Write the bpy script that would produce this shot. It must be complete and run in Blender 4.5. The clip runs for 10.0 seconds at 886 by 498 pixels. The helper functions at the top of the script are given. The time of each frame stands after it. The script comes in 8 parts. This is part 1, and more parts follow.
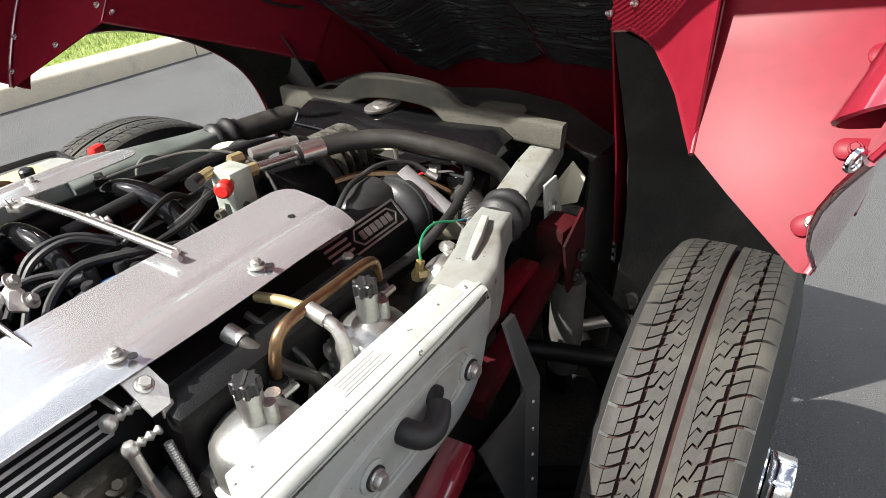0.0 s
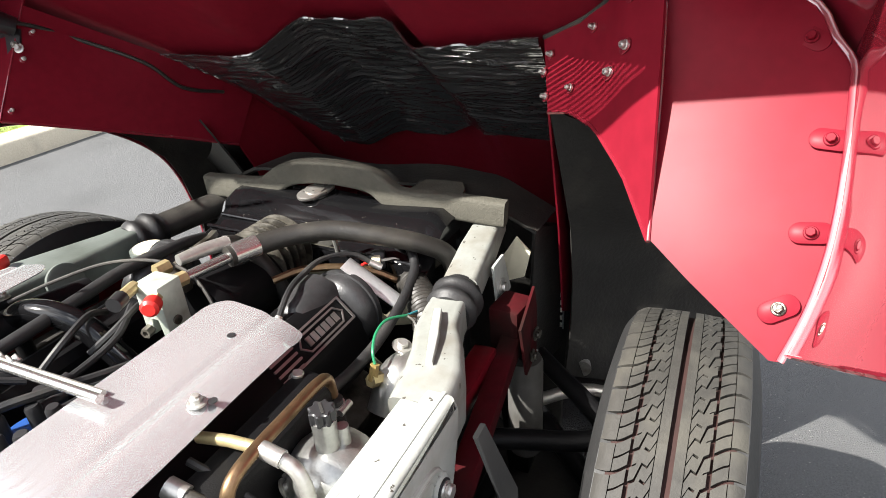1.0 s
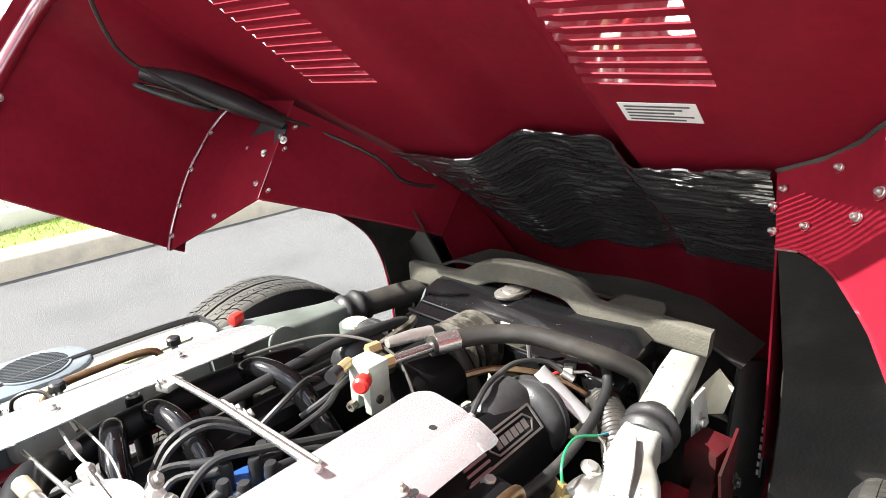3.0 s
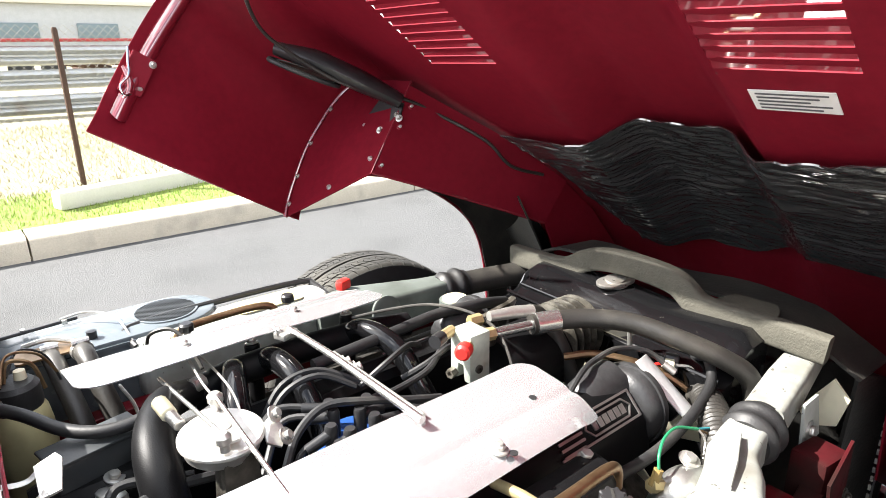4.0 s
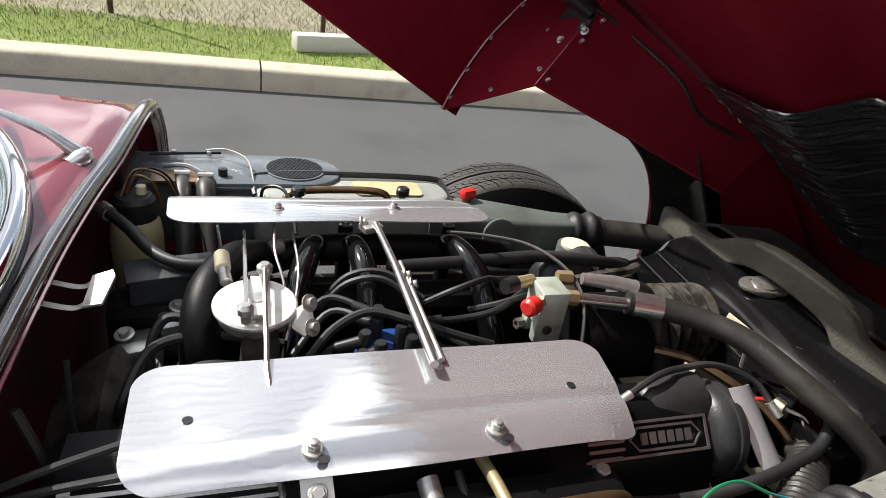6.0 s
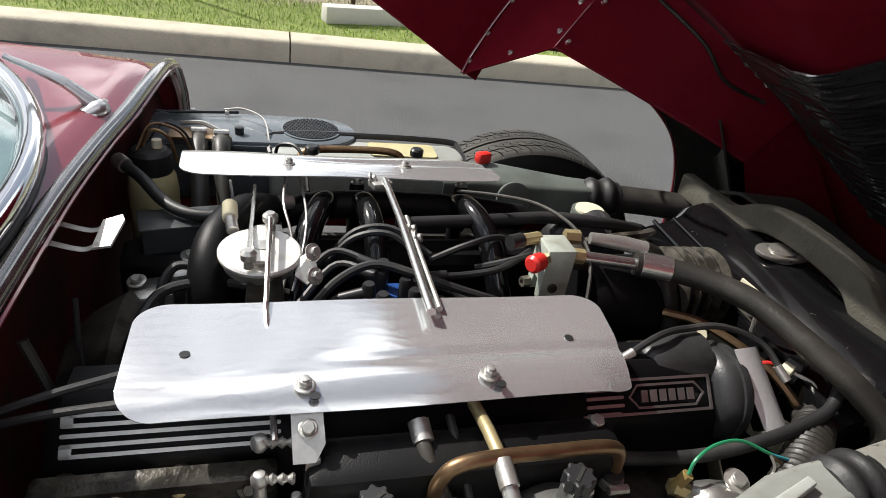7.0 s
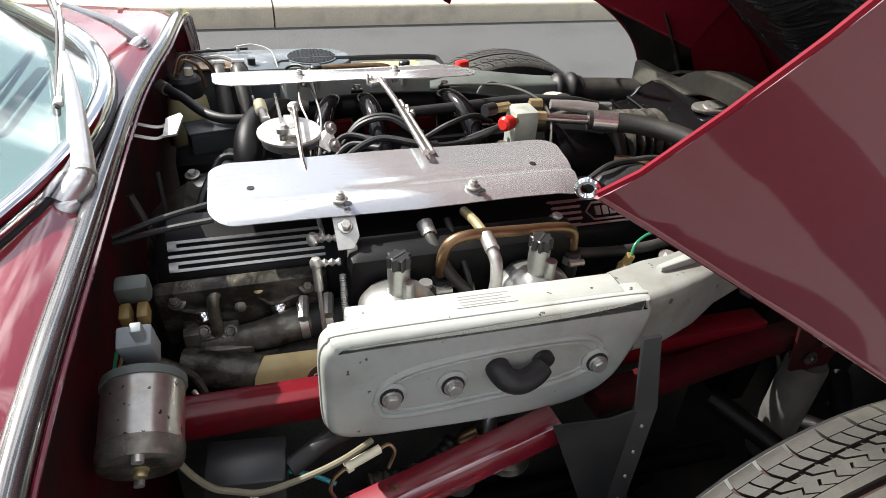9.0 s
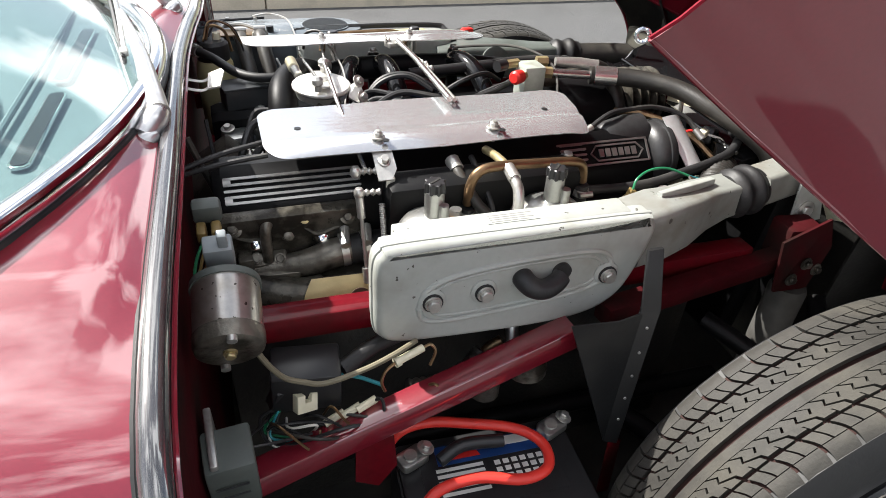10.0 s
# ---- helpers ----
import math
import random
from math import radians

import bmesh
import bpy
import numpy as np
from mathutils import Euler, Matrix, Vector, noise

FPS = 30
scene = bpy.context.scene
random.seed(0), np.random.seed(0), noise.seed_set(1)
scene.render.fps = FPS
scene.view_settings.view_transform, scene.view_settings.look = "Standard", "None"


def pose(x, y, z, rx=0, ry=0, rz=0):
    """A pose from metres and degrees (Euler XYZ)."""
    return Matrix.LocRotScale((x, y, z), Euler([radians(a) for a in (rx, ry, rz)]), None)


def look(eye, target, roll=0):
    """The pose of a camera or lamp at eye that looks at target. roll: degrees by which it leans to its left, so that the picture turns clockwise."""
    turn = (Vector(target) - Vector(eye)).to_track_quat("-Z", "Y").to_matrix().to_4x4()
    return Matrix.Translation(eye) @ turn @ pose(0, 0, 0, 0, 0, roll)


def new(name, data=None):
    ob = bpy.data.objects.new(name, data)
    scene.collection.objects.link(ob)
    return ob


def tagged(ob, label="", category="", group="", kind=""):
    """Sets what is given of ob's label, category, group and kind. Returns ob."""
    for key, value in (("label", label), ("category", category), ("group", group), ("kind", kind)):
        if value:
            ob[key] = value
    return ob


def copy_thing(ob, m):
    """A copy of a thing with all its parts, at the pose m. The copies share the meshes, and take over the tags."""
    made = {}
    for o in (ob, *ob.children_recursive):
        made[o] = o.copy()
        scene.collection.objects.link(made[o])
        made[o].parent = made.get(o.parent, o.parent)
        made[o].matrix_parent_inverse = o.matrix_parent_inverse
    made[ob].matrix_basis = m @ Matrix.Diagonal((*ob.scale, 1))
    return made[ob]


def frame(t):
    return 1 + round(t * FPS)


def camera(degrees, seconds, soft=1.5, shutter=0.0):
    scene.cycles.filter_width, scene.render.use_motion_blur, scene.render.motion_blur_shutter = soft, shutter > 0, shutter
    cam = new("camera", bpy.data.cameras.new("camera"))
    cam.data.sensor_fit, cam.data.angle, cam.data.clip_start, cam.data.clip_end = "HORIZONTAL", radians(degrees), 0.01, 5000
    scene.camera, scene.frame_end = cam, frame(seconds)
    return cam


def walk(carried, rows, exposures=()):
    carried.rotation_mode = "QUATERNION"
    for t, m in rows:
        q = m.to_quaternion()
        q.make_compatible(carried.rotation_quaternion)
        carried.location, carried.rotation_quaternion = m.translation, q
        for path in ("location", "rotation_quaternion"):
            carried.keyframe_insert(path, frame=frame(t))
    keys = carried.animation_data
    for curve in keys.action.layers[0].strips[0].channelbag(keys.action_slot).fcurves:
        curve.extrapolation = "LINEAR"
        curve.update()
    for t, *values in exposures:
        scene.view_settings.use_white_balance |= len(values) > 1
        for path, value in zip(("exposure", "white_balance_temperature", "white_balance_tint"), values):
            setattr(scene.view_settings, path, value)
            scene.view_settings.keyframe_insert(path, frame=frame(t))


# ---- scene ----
cam = camera(71.0, 10.0, soft=0.9)
PATH = [
    (0, (-1.029, -0.668, 1.216), (0.386, 0.292, 0.178), -3.2),
    (0.5, (-0.995, -0.637, 1.236), (0.558, 0.119, 0.227), -2.6),
    (1, (-0.985, -0.614, 1.25), (0.608, 0.179, 0.338), -4.2),
    (1.5, (-0.981, -0.599, 1.263), (0.611, 0.283, 0.435), -4.1),
    (2, (-0.991, -0.589, 1.271), (0.563, 0.407, 0.502), -3.3),
    (2.5, (-1.003, -0.578, 1.283), (0.488, 0.552, 0.574), -2.8),
    (2.7, (-1.009, -0.574, 1.286), (0.452, 0.618, 0.618), -2.7),
    (3.8, (-1.058, -0.574, 1.274), (0.188, 0.87, 0.673), -1.2),
    (4, (-1.062, -0.573, 1.263), (0.14, 0.899, 0.639), -0.6),
    (4.5, (-1.055, -0.568, 1.25), (0.006, 0.961, 0.518), 2.7),
    (5, (-1.013, -0.567, 1.267), (-0.072, 0.988, 0.433), 8.7),
    (5.5, (-0.944, -0.564, 1.268), (-0.148, 1.037, 0.372), 10.3),
    (5.7, (-0.922, -0.563, 1.271), (-0.205, 1.063, 0.354), 9.9),
    (6.8, (-0.875, -0.577, 1.255), (-0.34, 1.073, 0.259), 9.6),
    (7, (-0.871, -0.586, 1.248), (-0.338, 1.053, 0.235), 9.4),
    (7.5, (-0.877, -0.633, 1.239), (-0.34, 0.965, 0.164), 7.8),
    (8, (-0.907, -0.694, 1.229), (-0.316, 0.865, 0.125), 7.4),
    (8.5, (-0.932, -0.763, 1.225), (-0.316, 0.771, 0.098), 6.7),
    (9, (-0.922, -0.83, 1.23), (-0.405, 0.751, 0.119), 3.4),
    (9.5, (-0.98, -0.881, 1.223), (-0.487, 0.696, 0.097), 2.9),
    (10, (-1.01, -0.93, 1.218), (-0.451, 0.616, 0.079), 3.5),
]
walk(cam, [(t, look(eye, target, roll)) for t, eye, target, roll in PATH],
     exposures=[(0, 0.8), (0.5, 0.85), (1.0, 1.2), (2.0, 1.75), (2.5, 1.75), (4.0, 1.68), (4.5, 1.22), (5.0, 0.85), (5.5, 0.40), (7.0, 0.05), (8.0, 0.2), (9.0, 0.62), (10.0, 0.78)])

# ---------------------------------------------------------------- light
# the car's nose points to +x, its left side to +y; the sun stands behind it, on its left
SUN_DIR = Vector((0.72, -0.64, -1.0)).normalized()
sun = new("sun", bpy.data.lights.new("sun", "SUN"))
sun.data.energy, sun.data.angle, sun.data.color = 7.0, radians(0.53), (1.0, 0.96, 0.90)
sun.matrix_world = look((0, 0, 6), Vector((0, 0, 6)) + SUN_DIR)
world = bpy.data.worlds.new("sky")
scene.world = world
world.use_nodes = True
wn = world.node_tree
wn.nodes.clear()
w_out = wn.nodes.new("ShaderNodeOutputWorld")
w_bg = wn.nodes.new("ShaderNodeBackground")
w_sky = wn.nodes.new("ShaderNodeTexSky")
w_sky.sky_type, w_sky.sun_disc = "NISHITA", False
w_sky.sun_elevation = math.asin(-SUN_DIR.z)
w_sky.sun_rotation = math.atan2(-SUN_DIR.x, -SUN_DIR.y)
w_sky.dust_density = 2.0
# bright broken cloud over the blue
w_co = wn.nodes.new("ShaderNodeTexCoord")
w_no = wn.nodes.new("ShaderNodeTexNoise")
w_no.inputs["Scale"].default_value, w_no.inputs["Detail"].default_value = 3.3, 8.0
w_mp = wn.nodes.new("ShaderNodeVectorMath")
w_mp.inputs[1].default_value = (6.0, 1.2, 0.9)
w_ra = wn.nodes.new("ShaderNodeValToRGB")
w_ra.color_ramp.elements[0].position, w_ra.color_ramp.elements[1].position = 0.49, 0.60
w_mx = wn.nodes.new("ShaderNodeMix")
w_mx.data_type = "RGBA"
w_mx.inputs["B"].default_value = (18.0, 18.2, 18.6, 1)
wn.links.new(w_co.outputs["Generated"], w_mp.inputs[0])
wn.links.new(w_mp.outputs["Vector"], w_no.inputs["Vector"])
wn.links.new(w_no.outputs["Fac"], w_ra.inputs["Fac"])
wn.links.new(w_ra.outputs["Color"], w_mx.inputs["Factor"])
w_hs = wn.nodes.new("ShaderNodeHueSaturation")
w_hs.inputs["Saturation"].default_value = 0.65
wn.links.new(w_sky.outputs["Color"], w_hs.inputs["Color"])
wn.links.new(w_hs.outputs["Color"], w_mx.inputs["A"])
wn.links.new(w_mx.outputs["Result"], w_bg.inputs["Color"])
w_bg.inputs["Strength"].default_value = 0.105
wn.links.new(w_bg.outputs["Background"], w_out.inputs["Surface"])


# ---------------------------------------------------------------- materials
def material(name, color, rough=0.5, metal=0.0, vary=0.12, scale=40.0, bump=0.0, bump_scale=200.0, coat=0.0, spec=0.4,
             stain=None, stain_at=(0.55, 0.7), stain_scale=9.0, island=0.0, each=0.0, rough_vary=0.1, chips=None, chip_scale=60.0, chip_at=0.70, swirl=0.0, coat_ior=1.5, coat_rough=0.03):
    m = bpy.data.materials.new(name)
    m.use_nodes = True
    n, l = m.node_tree.nodes, m.node_tree.links
    p = n["Principled BSDF"]
    p.inputs["Metallic"].default_value = metal
    p.inputs["Coat Weight"].default_value = coat
    p.inputs["Coat Roughness"].default_value = coat_rough
    p.inputs["Coat IOR"].default_value = coat_ior
    p.inputs["Specular IOR Level"].default_value = spec
    tc = n.new("ShaderNodeTexCoord")
    fine = n.new("ShaderNodeTexNoise")
    fine.inputs["Scale"].default_value, fine.inputs["Detail"].default_value = scale, 6.0
    l.new(tc.outputs["Object"], fine.inputs["Vector"])
    wide = n.new("ShaderNodeTexNoise")
    wide.inputs["Scale"].default_value, wide.inputs["Detail"].default_value = stain_scale, 4.0
    l.new(tc.outputs["Object"], wide.inputs["Vector"])
    add = n.new("ShaderNodeMath")
    add.operation = "ADD"
    l.new(fine.outputs["Fac"], add.inputs[0])
    l.new(wide.outputs["Fac"], add.inputs[1])
    span = n.new("ShaderNodeMapRange")
    span.inputs["From Min"].default_value, span.inputs["From Max"].default_value = 0.6, 1.4
    span.inputs["To Min"].default_value, span.inputs["To Max"].default_value = 1 - vary, 1 + vary
    l.new(add.outputs[0], span.inputs["Value"])
    value = span.outputs["Result"]
    for amount, node, socket in ((each, "ShaderNodeObjectInfo", "Random"), (island, "ShaderNodeNewGeometry", "Random Per Island")):
        if amount:
            r = n.new(node)
            k = n.new("ShaderNodeMapRange")
            k.inputs["To Min"].default_value, k.inputs["To Max"].default_value = 1 - amount, 1 + amount
            l.new(r.outputs[socket], k.inputs["Value"])
            mul = n.new("ShaderNodeMath")
            mul.operation = "MULTIPLY"
            l.new(value, mul.inputs[0])
            l.new(k.outputs["Result"], mul.inputs[1])
            value = mul.outputs[0]
    tint = n.new("ShaderNodeVectorMath")
    tint.operation = "SCALE"
    tint.inputs[0].default_value = color
    l.new(value, tint.inputs["Scale"])
    out = tint.outputs["Vector"]
    if stain:
        ramp = n.new("ShaderNodeValToRGB")
        ramp.color_ramp.elements[0].position, ramp.color_ramp.elements[1].position = stain_at
        l.new(wide.outputs["Fac"], ramp.inputs["Fac"])
        mix = n.new("ShaderNodeMix")
        mix.data_type = "RGBA"
        l.new(ramp.outputs["Color"], mix.inputs["Factor"])
        l.new(out, mix.inputs["A"])
        mix.inputs["B"].default_value = (*stain, 1)
        out = mix.outputs["Result"]
    if chips:
        spots = n.new("ShaderNodeTexNoise")
        spots.inputs["Scale"].default_value, spots.inputs["Detail"].default_value = chip_scale, 3.0
        l.new(tc.outputs["Object"], spots.inputs["Vector"])
        cut = n.new("ShaderNodeValToRGB")
        cut.color_ramp.elements[0].position, cut.color_ramp.elements[1].position = chip_at, chip_at + 0.02
        l.new(spots.outputs["Fac"], cut.inputs["Fac"])
        over = n.new("ShaderNodeMix")
        over.data_type = "RGBA"
        l.new(cut.outputs["Color"], over.inputs["Factor"])
        l.new(out, over.inputs["A"])
        over.inputs["B"].default_value = (*chips, 1)
        out = over.outputs["Result"]
    l.new(out, p.inputs["Base Color"])
    rr = n.new("ShaderNodeMapRange")
    rr.inputs["To Min"].default_value, rr.inputs["To Max"].default_value = max(0.02, rough - rough_vary), min(1.0, rough + rough_vary)
    l.new(wide.outputs["Fac"], rr.inputs["Value"])
    l.new(rr.outputs["Result"], p.inputs["Roughness"])
    if bump:
        tex = n.new("ShaderNodeTexNoise")
        tex.inputs["Scale"].default_value, tex.inputs["Detail"].default_value = bump_scale, 4.0
        l.new(tc.outputs["Object"], tex.inputs["Vector"])
        b = n.new("ShaderNodeBump")
        b.inputs["Strength"].default_value, b.inputs["Distance"].default_value = 1.0, bump
        l.new(tex.outputs["Fac"], b.inputs["Height"])
        l.new(b.outputs["Normal"], p.inputs["Normal"])
    if swirl:
        # buffing marks: fine bent rings in the polish
        wave = n.new("ShaderNodeTexWave")
        wave.wave_type, wave.inputs["Scale"].default_value = "RINGS", 24.0
        wave.inputs["Distortion"].default_value, wave.inputs["Detail"].default_value, wave.inputs["Detail Scale"].default_value = 6.0, 1.0, 1.2
        l.new(tc.outputs["Object"], wave.inputs["Vector"])
        fade = n.new("ShaderNodeMapRange")
        fade.inputs["From Min"].default_value, fade.inputs["From Max"].default_value = 0.75, 1.0
        fade.inputs["To Min"].default_value, fade.inputs["To Max"].default_value = rough, rough - swirl
        l.new(wave.outputs["Fac"], fade.inputs["Value"])
        l.new(fade.outputs["Result"], p.inputs["Roughness"])
        score = n.new("ShaderNodeBump")
        score.inputs["Strength"].default_value, score.inputs["Distance"].default_value = 1.0, 0.00003
        l.new(wave.outputs["Fac"], score.inputs["Height"])
        l.new(score.outputs["Normal"], p.inputs["Normal"])
    return m


RED = material("wine_red_paint", (0.185, 0.0090, 0.0200), 0.42, 0.0, 0.10, 300, 0.0, coat=1.0, spec=0.22, rough_vary=0.05, coat_ior=2.2)
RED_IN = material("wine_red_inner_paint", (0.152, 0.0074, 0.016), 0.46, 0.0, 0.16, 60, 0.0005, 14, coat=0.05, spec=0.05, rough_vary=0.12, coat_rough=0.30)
RED_DULL = material("red_frame_paint", (0.11, 0.0035, 0.008), 0.42, 0.0, 0.25, 90, 0.0003, 60, coat=0.25, spec=0.10, stain=(0.035, 0.008, 0.007), stain_at=(0.46, 0.66))
# grimy red, its base darkened further to carry the shade deep in the bay
RED_GRIME_SHADE = material("grimy_shaded_red_paint", (0.052, 0.0032, 0.0056), 0.85, 0.0, 0.3, 60, 0.0004, 80, spec=0.08, stain=(0.022, 0.009, 0.008), stain_at=(0.42, 0.62))
WHITE = material("silver_white_paint", (0.37, 0.39, 0.365), 0.38, 0.0, 0.06, 120, 0.0004, 90, stain=(0.27, 0.275, 0.24), stain_at=(0.5, 0.75), stain_scale=14, chips=(0.07, 0.065, 0.055), chip_scale=85, chip_at=0.70)
ARM_GREY = material("dirty_grey_paint", (0.25, 0.26, 0.24), 0.42, 0.1, 0.10, 60, 0.0010, 45, stain=(0.20, 0.195, 0.17), stain_at=(0.46, 0.66), stain_scale=22, chips=(0.07, 0.065, 0.055), chip_scale=85, chip_at=0.69)
PUMP_GREY = material("pale_grey_plastic", (0.26, 0.29, 0.30), 0.45, 0.0, 0.10, 60)
SHIELD = material("buffed_aluminium", (0.70, 0.71, 0.72), 0.16, 0.76, 0.03, 60, rough_vary=0.03, swirl=0.05)
ALU = material("polished_aluminium", (0.84, 0.84, 0.85), 0.25, 0.90, 0.06, 400, 0.0006, 9, rough_vary=0.08)
CAST = material("cast_alloy", (0.45, 0.45, 0.43), 0.33, 0.88, 0.14, 220, 0.0002, 500, stain=(0.22, 0.20, 0.17), stain_at=(0.56, 0.8), stain_scale=22)
CAST_DARK = material("oily_cast_alloy", (0.11, 0.10, 0.085), 0.42, 0.5, 0.35, 90, 0.0006, 300, stain=(0.025, 0.022, 0.018), stain_at=(0.42, 0.6), stain_scale=25)
OILY = material("oily_alloy", (0.20, 0.185, 0.155), 0.36, 0.6, 0.3, 90, 0.0005, 260, stain=(0.05, 0.045, 0.035), stain_at=(0.45, 0.62), stain_scale=32)
OILY_DARK = material("grimy_oily_casting", (0.10, 0.092, 0.075), 0.30, 0.35, 0.4, 70, 0.0010, 160, stain=(0.028, 0.025, 0.02), stain_at=(0.45, 0.6), stain_scale=40)
GREEN_ALLOY = material("pale_green_alloy", (0.46, 0.50, 0.44), 0.42, 0.35, 0.12, 120, 0.0003, 260, stain=(0.28, 0.28, 0.22), stain_at=(0.55, 0.75), stain_scale=30)
TARNISH = material("tarnished_plating", (0.50, 0.48, 0.45), 0.30, 0.85, 0.15, 160, 0.0003, 120, stain=(0.30, 0.25, 0.19), stain_at=(0.5, 0.75), stain_scale=26, chips=(0.07, 0.06, 0.05), chip_scale=130, chip_at=0.66)
SEAL = material("glossy_seal_strip", (0.075, 0.072, 0.072), 0.22, 0.35, 0.25, 60, 0.0005, 30, spec=0.8, coat=1.0, coat_ior=2.0, stain=(0.045, 0.043, 0.042), stain_at=(0.5, 0.8), rough_vary=0.06)
BLACK = material("black_crackle_paint", (0.0055, 0.0055, 0.006), 0.42, 0.0, 0.25, 150, 0.0003, 700, spec=0.16, stain=(0.010, 0.0098, 0.009), stain_at=(0.6, 0.85))
GLOSS = material("gloss_black_paint", (0.005, 0.005, 0.0055), 0.09, 0.0, 0.2, 60, 0.00025, 22, spec=0.45, rough_vary=0.04, chips=(0.05, 0.045, 0.04), chip_scale=160, chip_at=0.72)
LINER = material("black_underseal", (0.022, 0.021, 0.019), 0.62, 0.0, 0.3, 30, 0.0012, 140, stain=(0.05, 0.046, 0.038), stain_at=(0.5, 0.75))
RUBBER = material("black_rubber", (0.0172, 0.0172, 0.0179), 0.5, 0.0, 0.2, 120, 0.0003, 300, stain=(0.05, 0.048, 0.043), stain_at=(0.55, 0.8), stain_scale=16)
HOSE = material("weathered_hose_rubber", (0.0234, 0.0218, 0.0195), 0.45, 0.0, 0.2, 160, 0.0004, 260, stain=(0.062, 0.057, 0.048), stain_at=(0.5, 0.75), stain_scale=12)
TYRE = material("tyre_rubber", (0.034, 0.032, 0.028), 0.72, 0.0, 0.25, 70, 0.0005, 220, stain=(0.057, 0.053, 0.043), stain_at=(0.48, 0.7), stain_scale=12, island=0.10)
TYRE_SIDE = material("tyre_sidewall_rubber", (0.024, 0.024, 0.024), 0.55, 0.0, 0.2, 60, 0.0003, 200)
TYRE_GROOVE = material("reddish_tyre_groove", (0.030, 0.012, 0.010), 0.85, 0.0, 0.3, 60)
ROD = material("bright_plated_rod", (0.66, 0.66, 0.64), 0.24, 0.92, 0.06, 200, rough_vary=0.06)
WIPER = material("satin_silver_wiper", (0.62, 0.62, 0.62), 0.30, 0.80, 0.10, 120, 0.0002, 200, stain=(0.45, 0.44, 0.42), stain_at=(0.55, 0.8), stain_scale=30)
FIN = material("satin_aluminium_fin", (0.46, 0.455, 0.44), 0.36, 0.88, 0.12, 200, 0.0002, 300)
DISC = material("matt_bright_alloy", (0.66, 0.645, 0.61), 0.44, 0.55, 0.08, 160, 0.0002, 300, stain=(0.50, 0.48, 0.43), stain_at=(0.55, 0.8), stain_scale=40)
CHROME = material("chrome", (0.80, 0.80, 0.81), 0.09, 1.0, 0.03, 60, rough_vary=0.04)
STEEL = material("plated_steel", (0.52, 0.51, 0.48), 0.34, 0.75, 0.15, 200, 0.0002, 300, stain=(0.24, 0.20, 0.15), stain_at=(0.58, 0.8), stain_scale=40)
BRASS = material("brass", (0.50, 0.41, 0.22), 0.34, 0.6, 0.15, 150)
COPPER = material("brown_copper_pipe", (0.27, 0.18, 0.10), 0.38, 0.9, 0.25, 80, stain=(0.16, 0.09, 0.05), stain_at=(0.5, 0.7), stain_scale=30)
FOIL = material("black_glossy_foil", (0.022, 0.022, 0.023), 0.24, 0.0, 0.25, 60, 0.0008, 160, spec=0.9, coat=1.0, coat_ior=2.0, rough_vary=0.08)
FOAM = material("olive_grey_foam", (0.075, 0.071, 0.056), 0.85, 0.0, 0.18, 80, 0.0012, 240, stain=(0.052, 0.049, 0.038), stain_at=(0.5, 0.75))
RED_CAP = material("red_plastic", (0.62, 0.03, 0.025), 0.35, 0.0, 0.08, 100)
RED_CABLE = material("red_cable_rubber", (0.62, 0.035, 0.025), 0.32, 0.0, 0.08, 50)
CREAM = material("aged_cream_plastic", (0.50, 0.46, 0.26), 0.4, 0.0, 0.12, 40, stain=(0.36, 0.31, 0.14), stain_at=(0.5, 0.8), stain_scale=18)
PALE = material("pale_connector_plastic", (0.66, 0.62, 0.46), 0.45, 0.0, 0.08, 60)
PLASTIC = material("black_plastic", (0.020, 0.020, 0.021), 0.34, 0.0, 0.15, 80)
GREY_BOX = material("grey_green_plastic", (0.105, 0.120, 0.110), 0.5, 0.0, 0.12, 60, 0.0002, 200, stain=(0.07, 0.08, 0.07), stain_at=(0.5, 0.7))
DARK_GREY = material("dark_grey_paint", (0.034, 0.037, 0.039), 0.4, 0.0, 0.12, 60, 0.0002, 150, stain=(0.045, 0.05, 0.05), stain_at=(0.5, 0.7))
MUD = material("grimy_black_sheet", (0.013, 0.0135, 0.014), 0.42, 0.0, 0.2, 60, 0.0002, 150, stain=(0.030, 0.029, 0.027), stain_at=(0.5, 0.72))
HEATER = material("blue_grey_paint", (0.115, 0.135, 0.150), 0.27, 0.0, 0.08, 60, 0.0002, 90)
BLUE = material("blue_plastic", (0.015, 0.055, 0.20), 0.35, 0.0, 0.1, 60)
GREEN = material("green_wire", (0.02, 0.20, 0.09), 0.4, 0.0, 0.1, 60)
TEAL = material("teal_wire", (0.03, 0.24, 0.28), 0.4, 0.0, 0.1, 60)
YELLOW = material("ochre_plastic", (0.24, 0.17, 0.06), 0.45, 0.0, 0.12, 60)
WHITE_WIRE = material("white_wire", (0.62, 0.60, 0.54), 0.45, 0.0, 0.08, 60)
PAPER = material("printed_label_paper", (0.66, 0.65, 0.62), 0.5, 0.0, 0.06, 50)
INK_FAINT = material("faded_label_ink", (0.21, 0.21, 0.20), 0.6, 0.0, 0.1, 50)
INK = material("label_ink", (0.08, 0.08, 0.085), 0.6, 0.0, 0.05, 50)
TAN = material("heat_stained_alloy", (0.52, 0.42, 0.22), 0.42, 0.4, 0.25, 30, 0.0004, 120, stain=(0.10, 0.08, 0.04), stain_at=(0.54, 0.68), stain_scale=9)
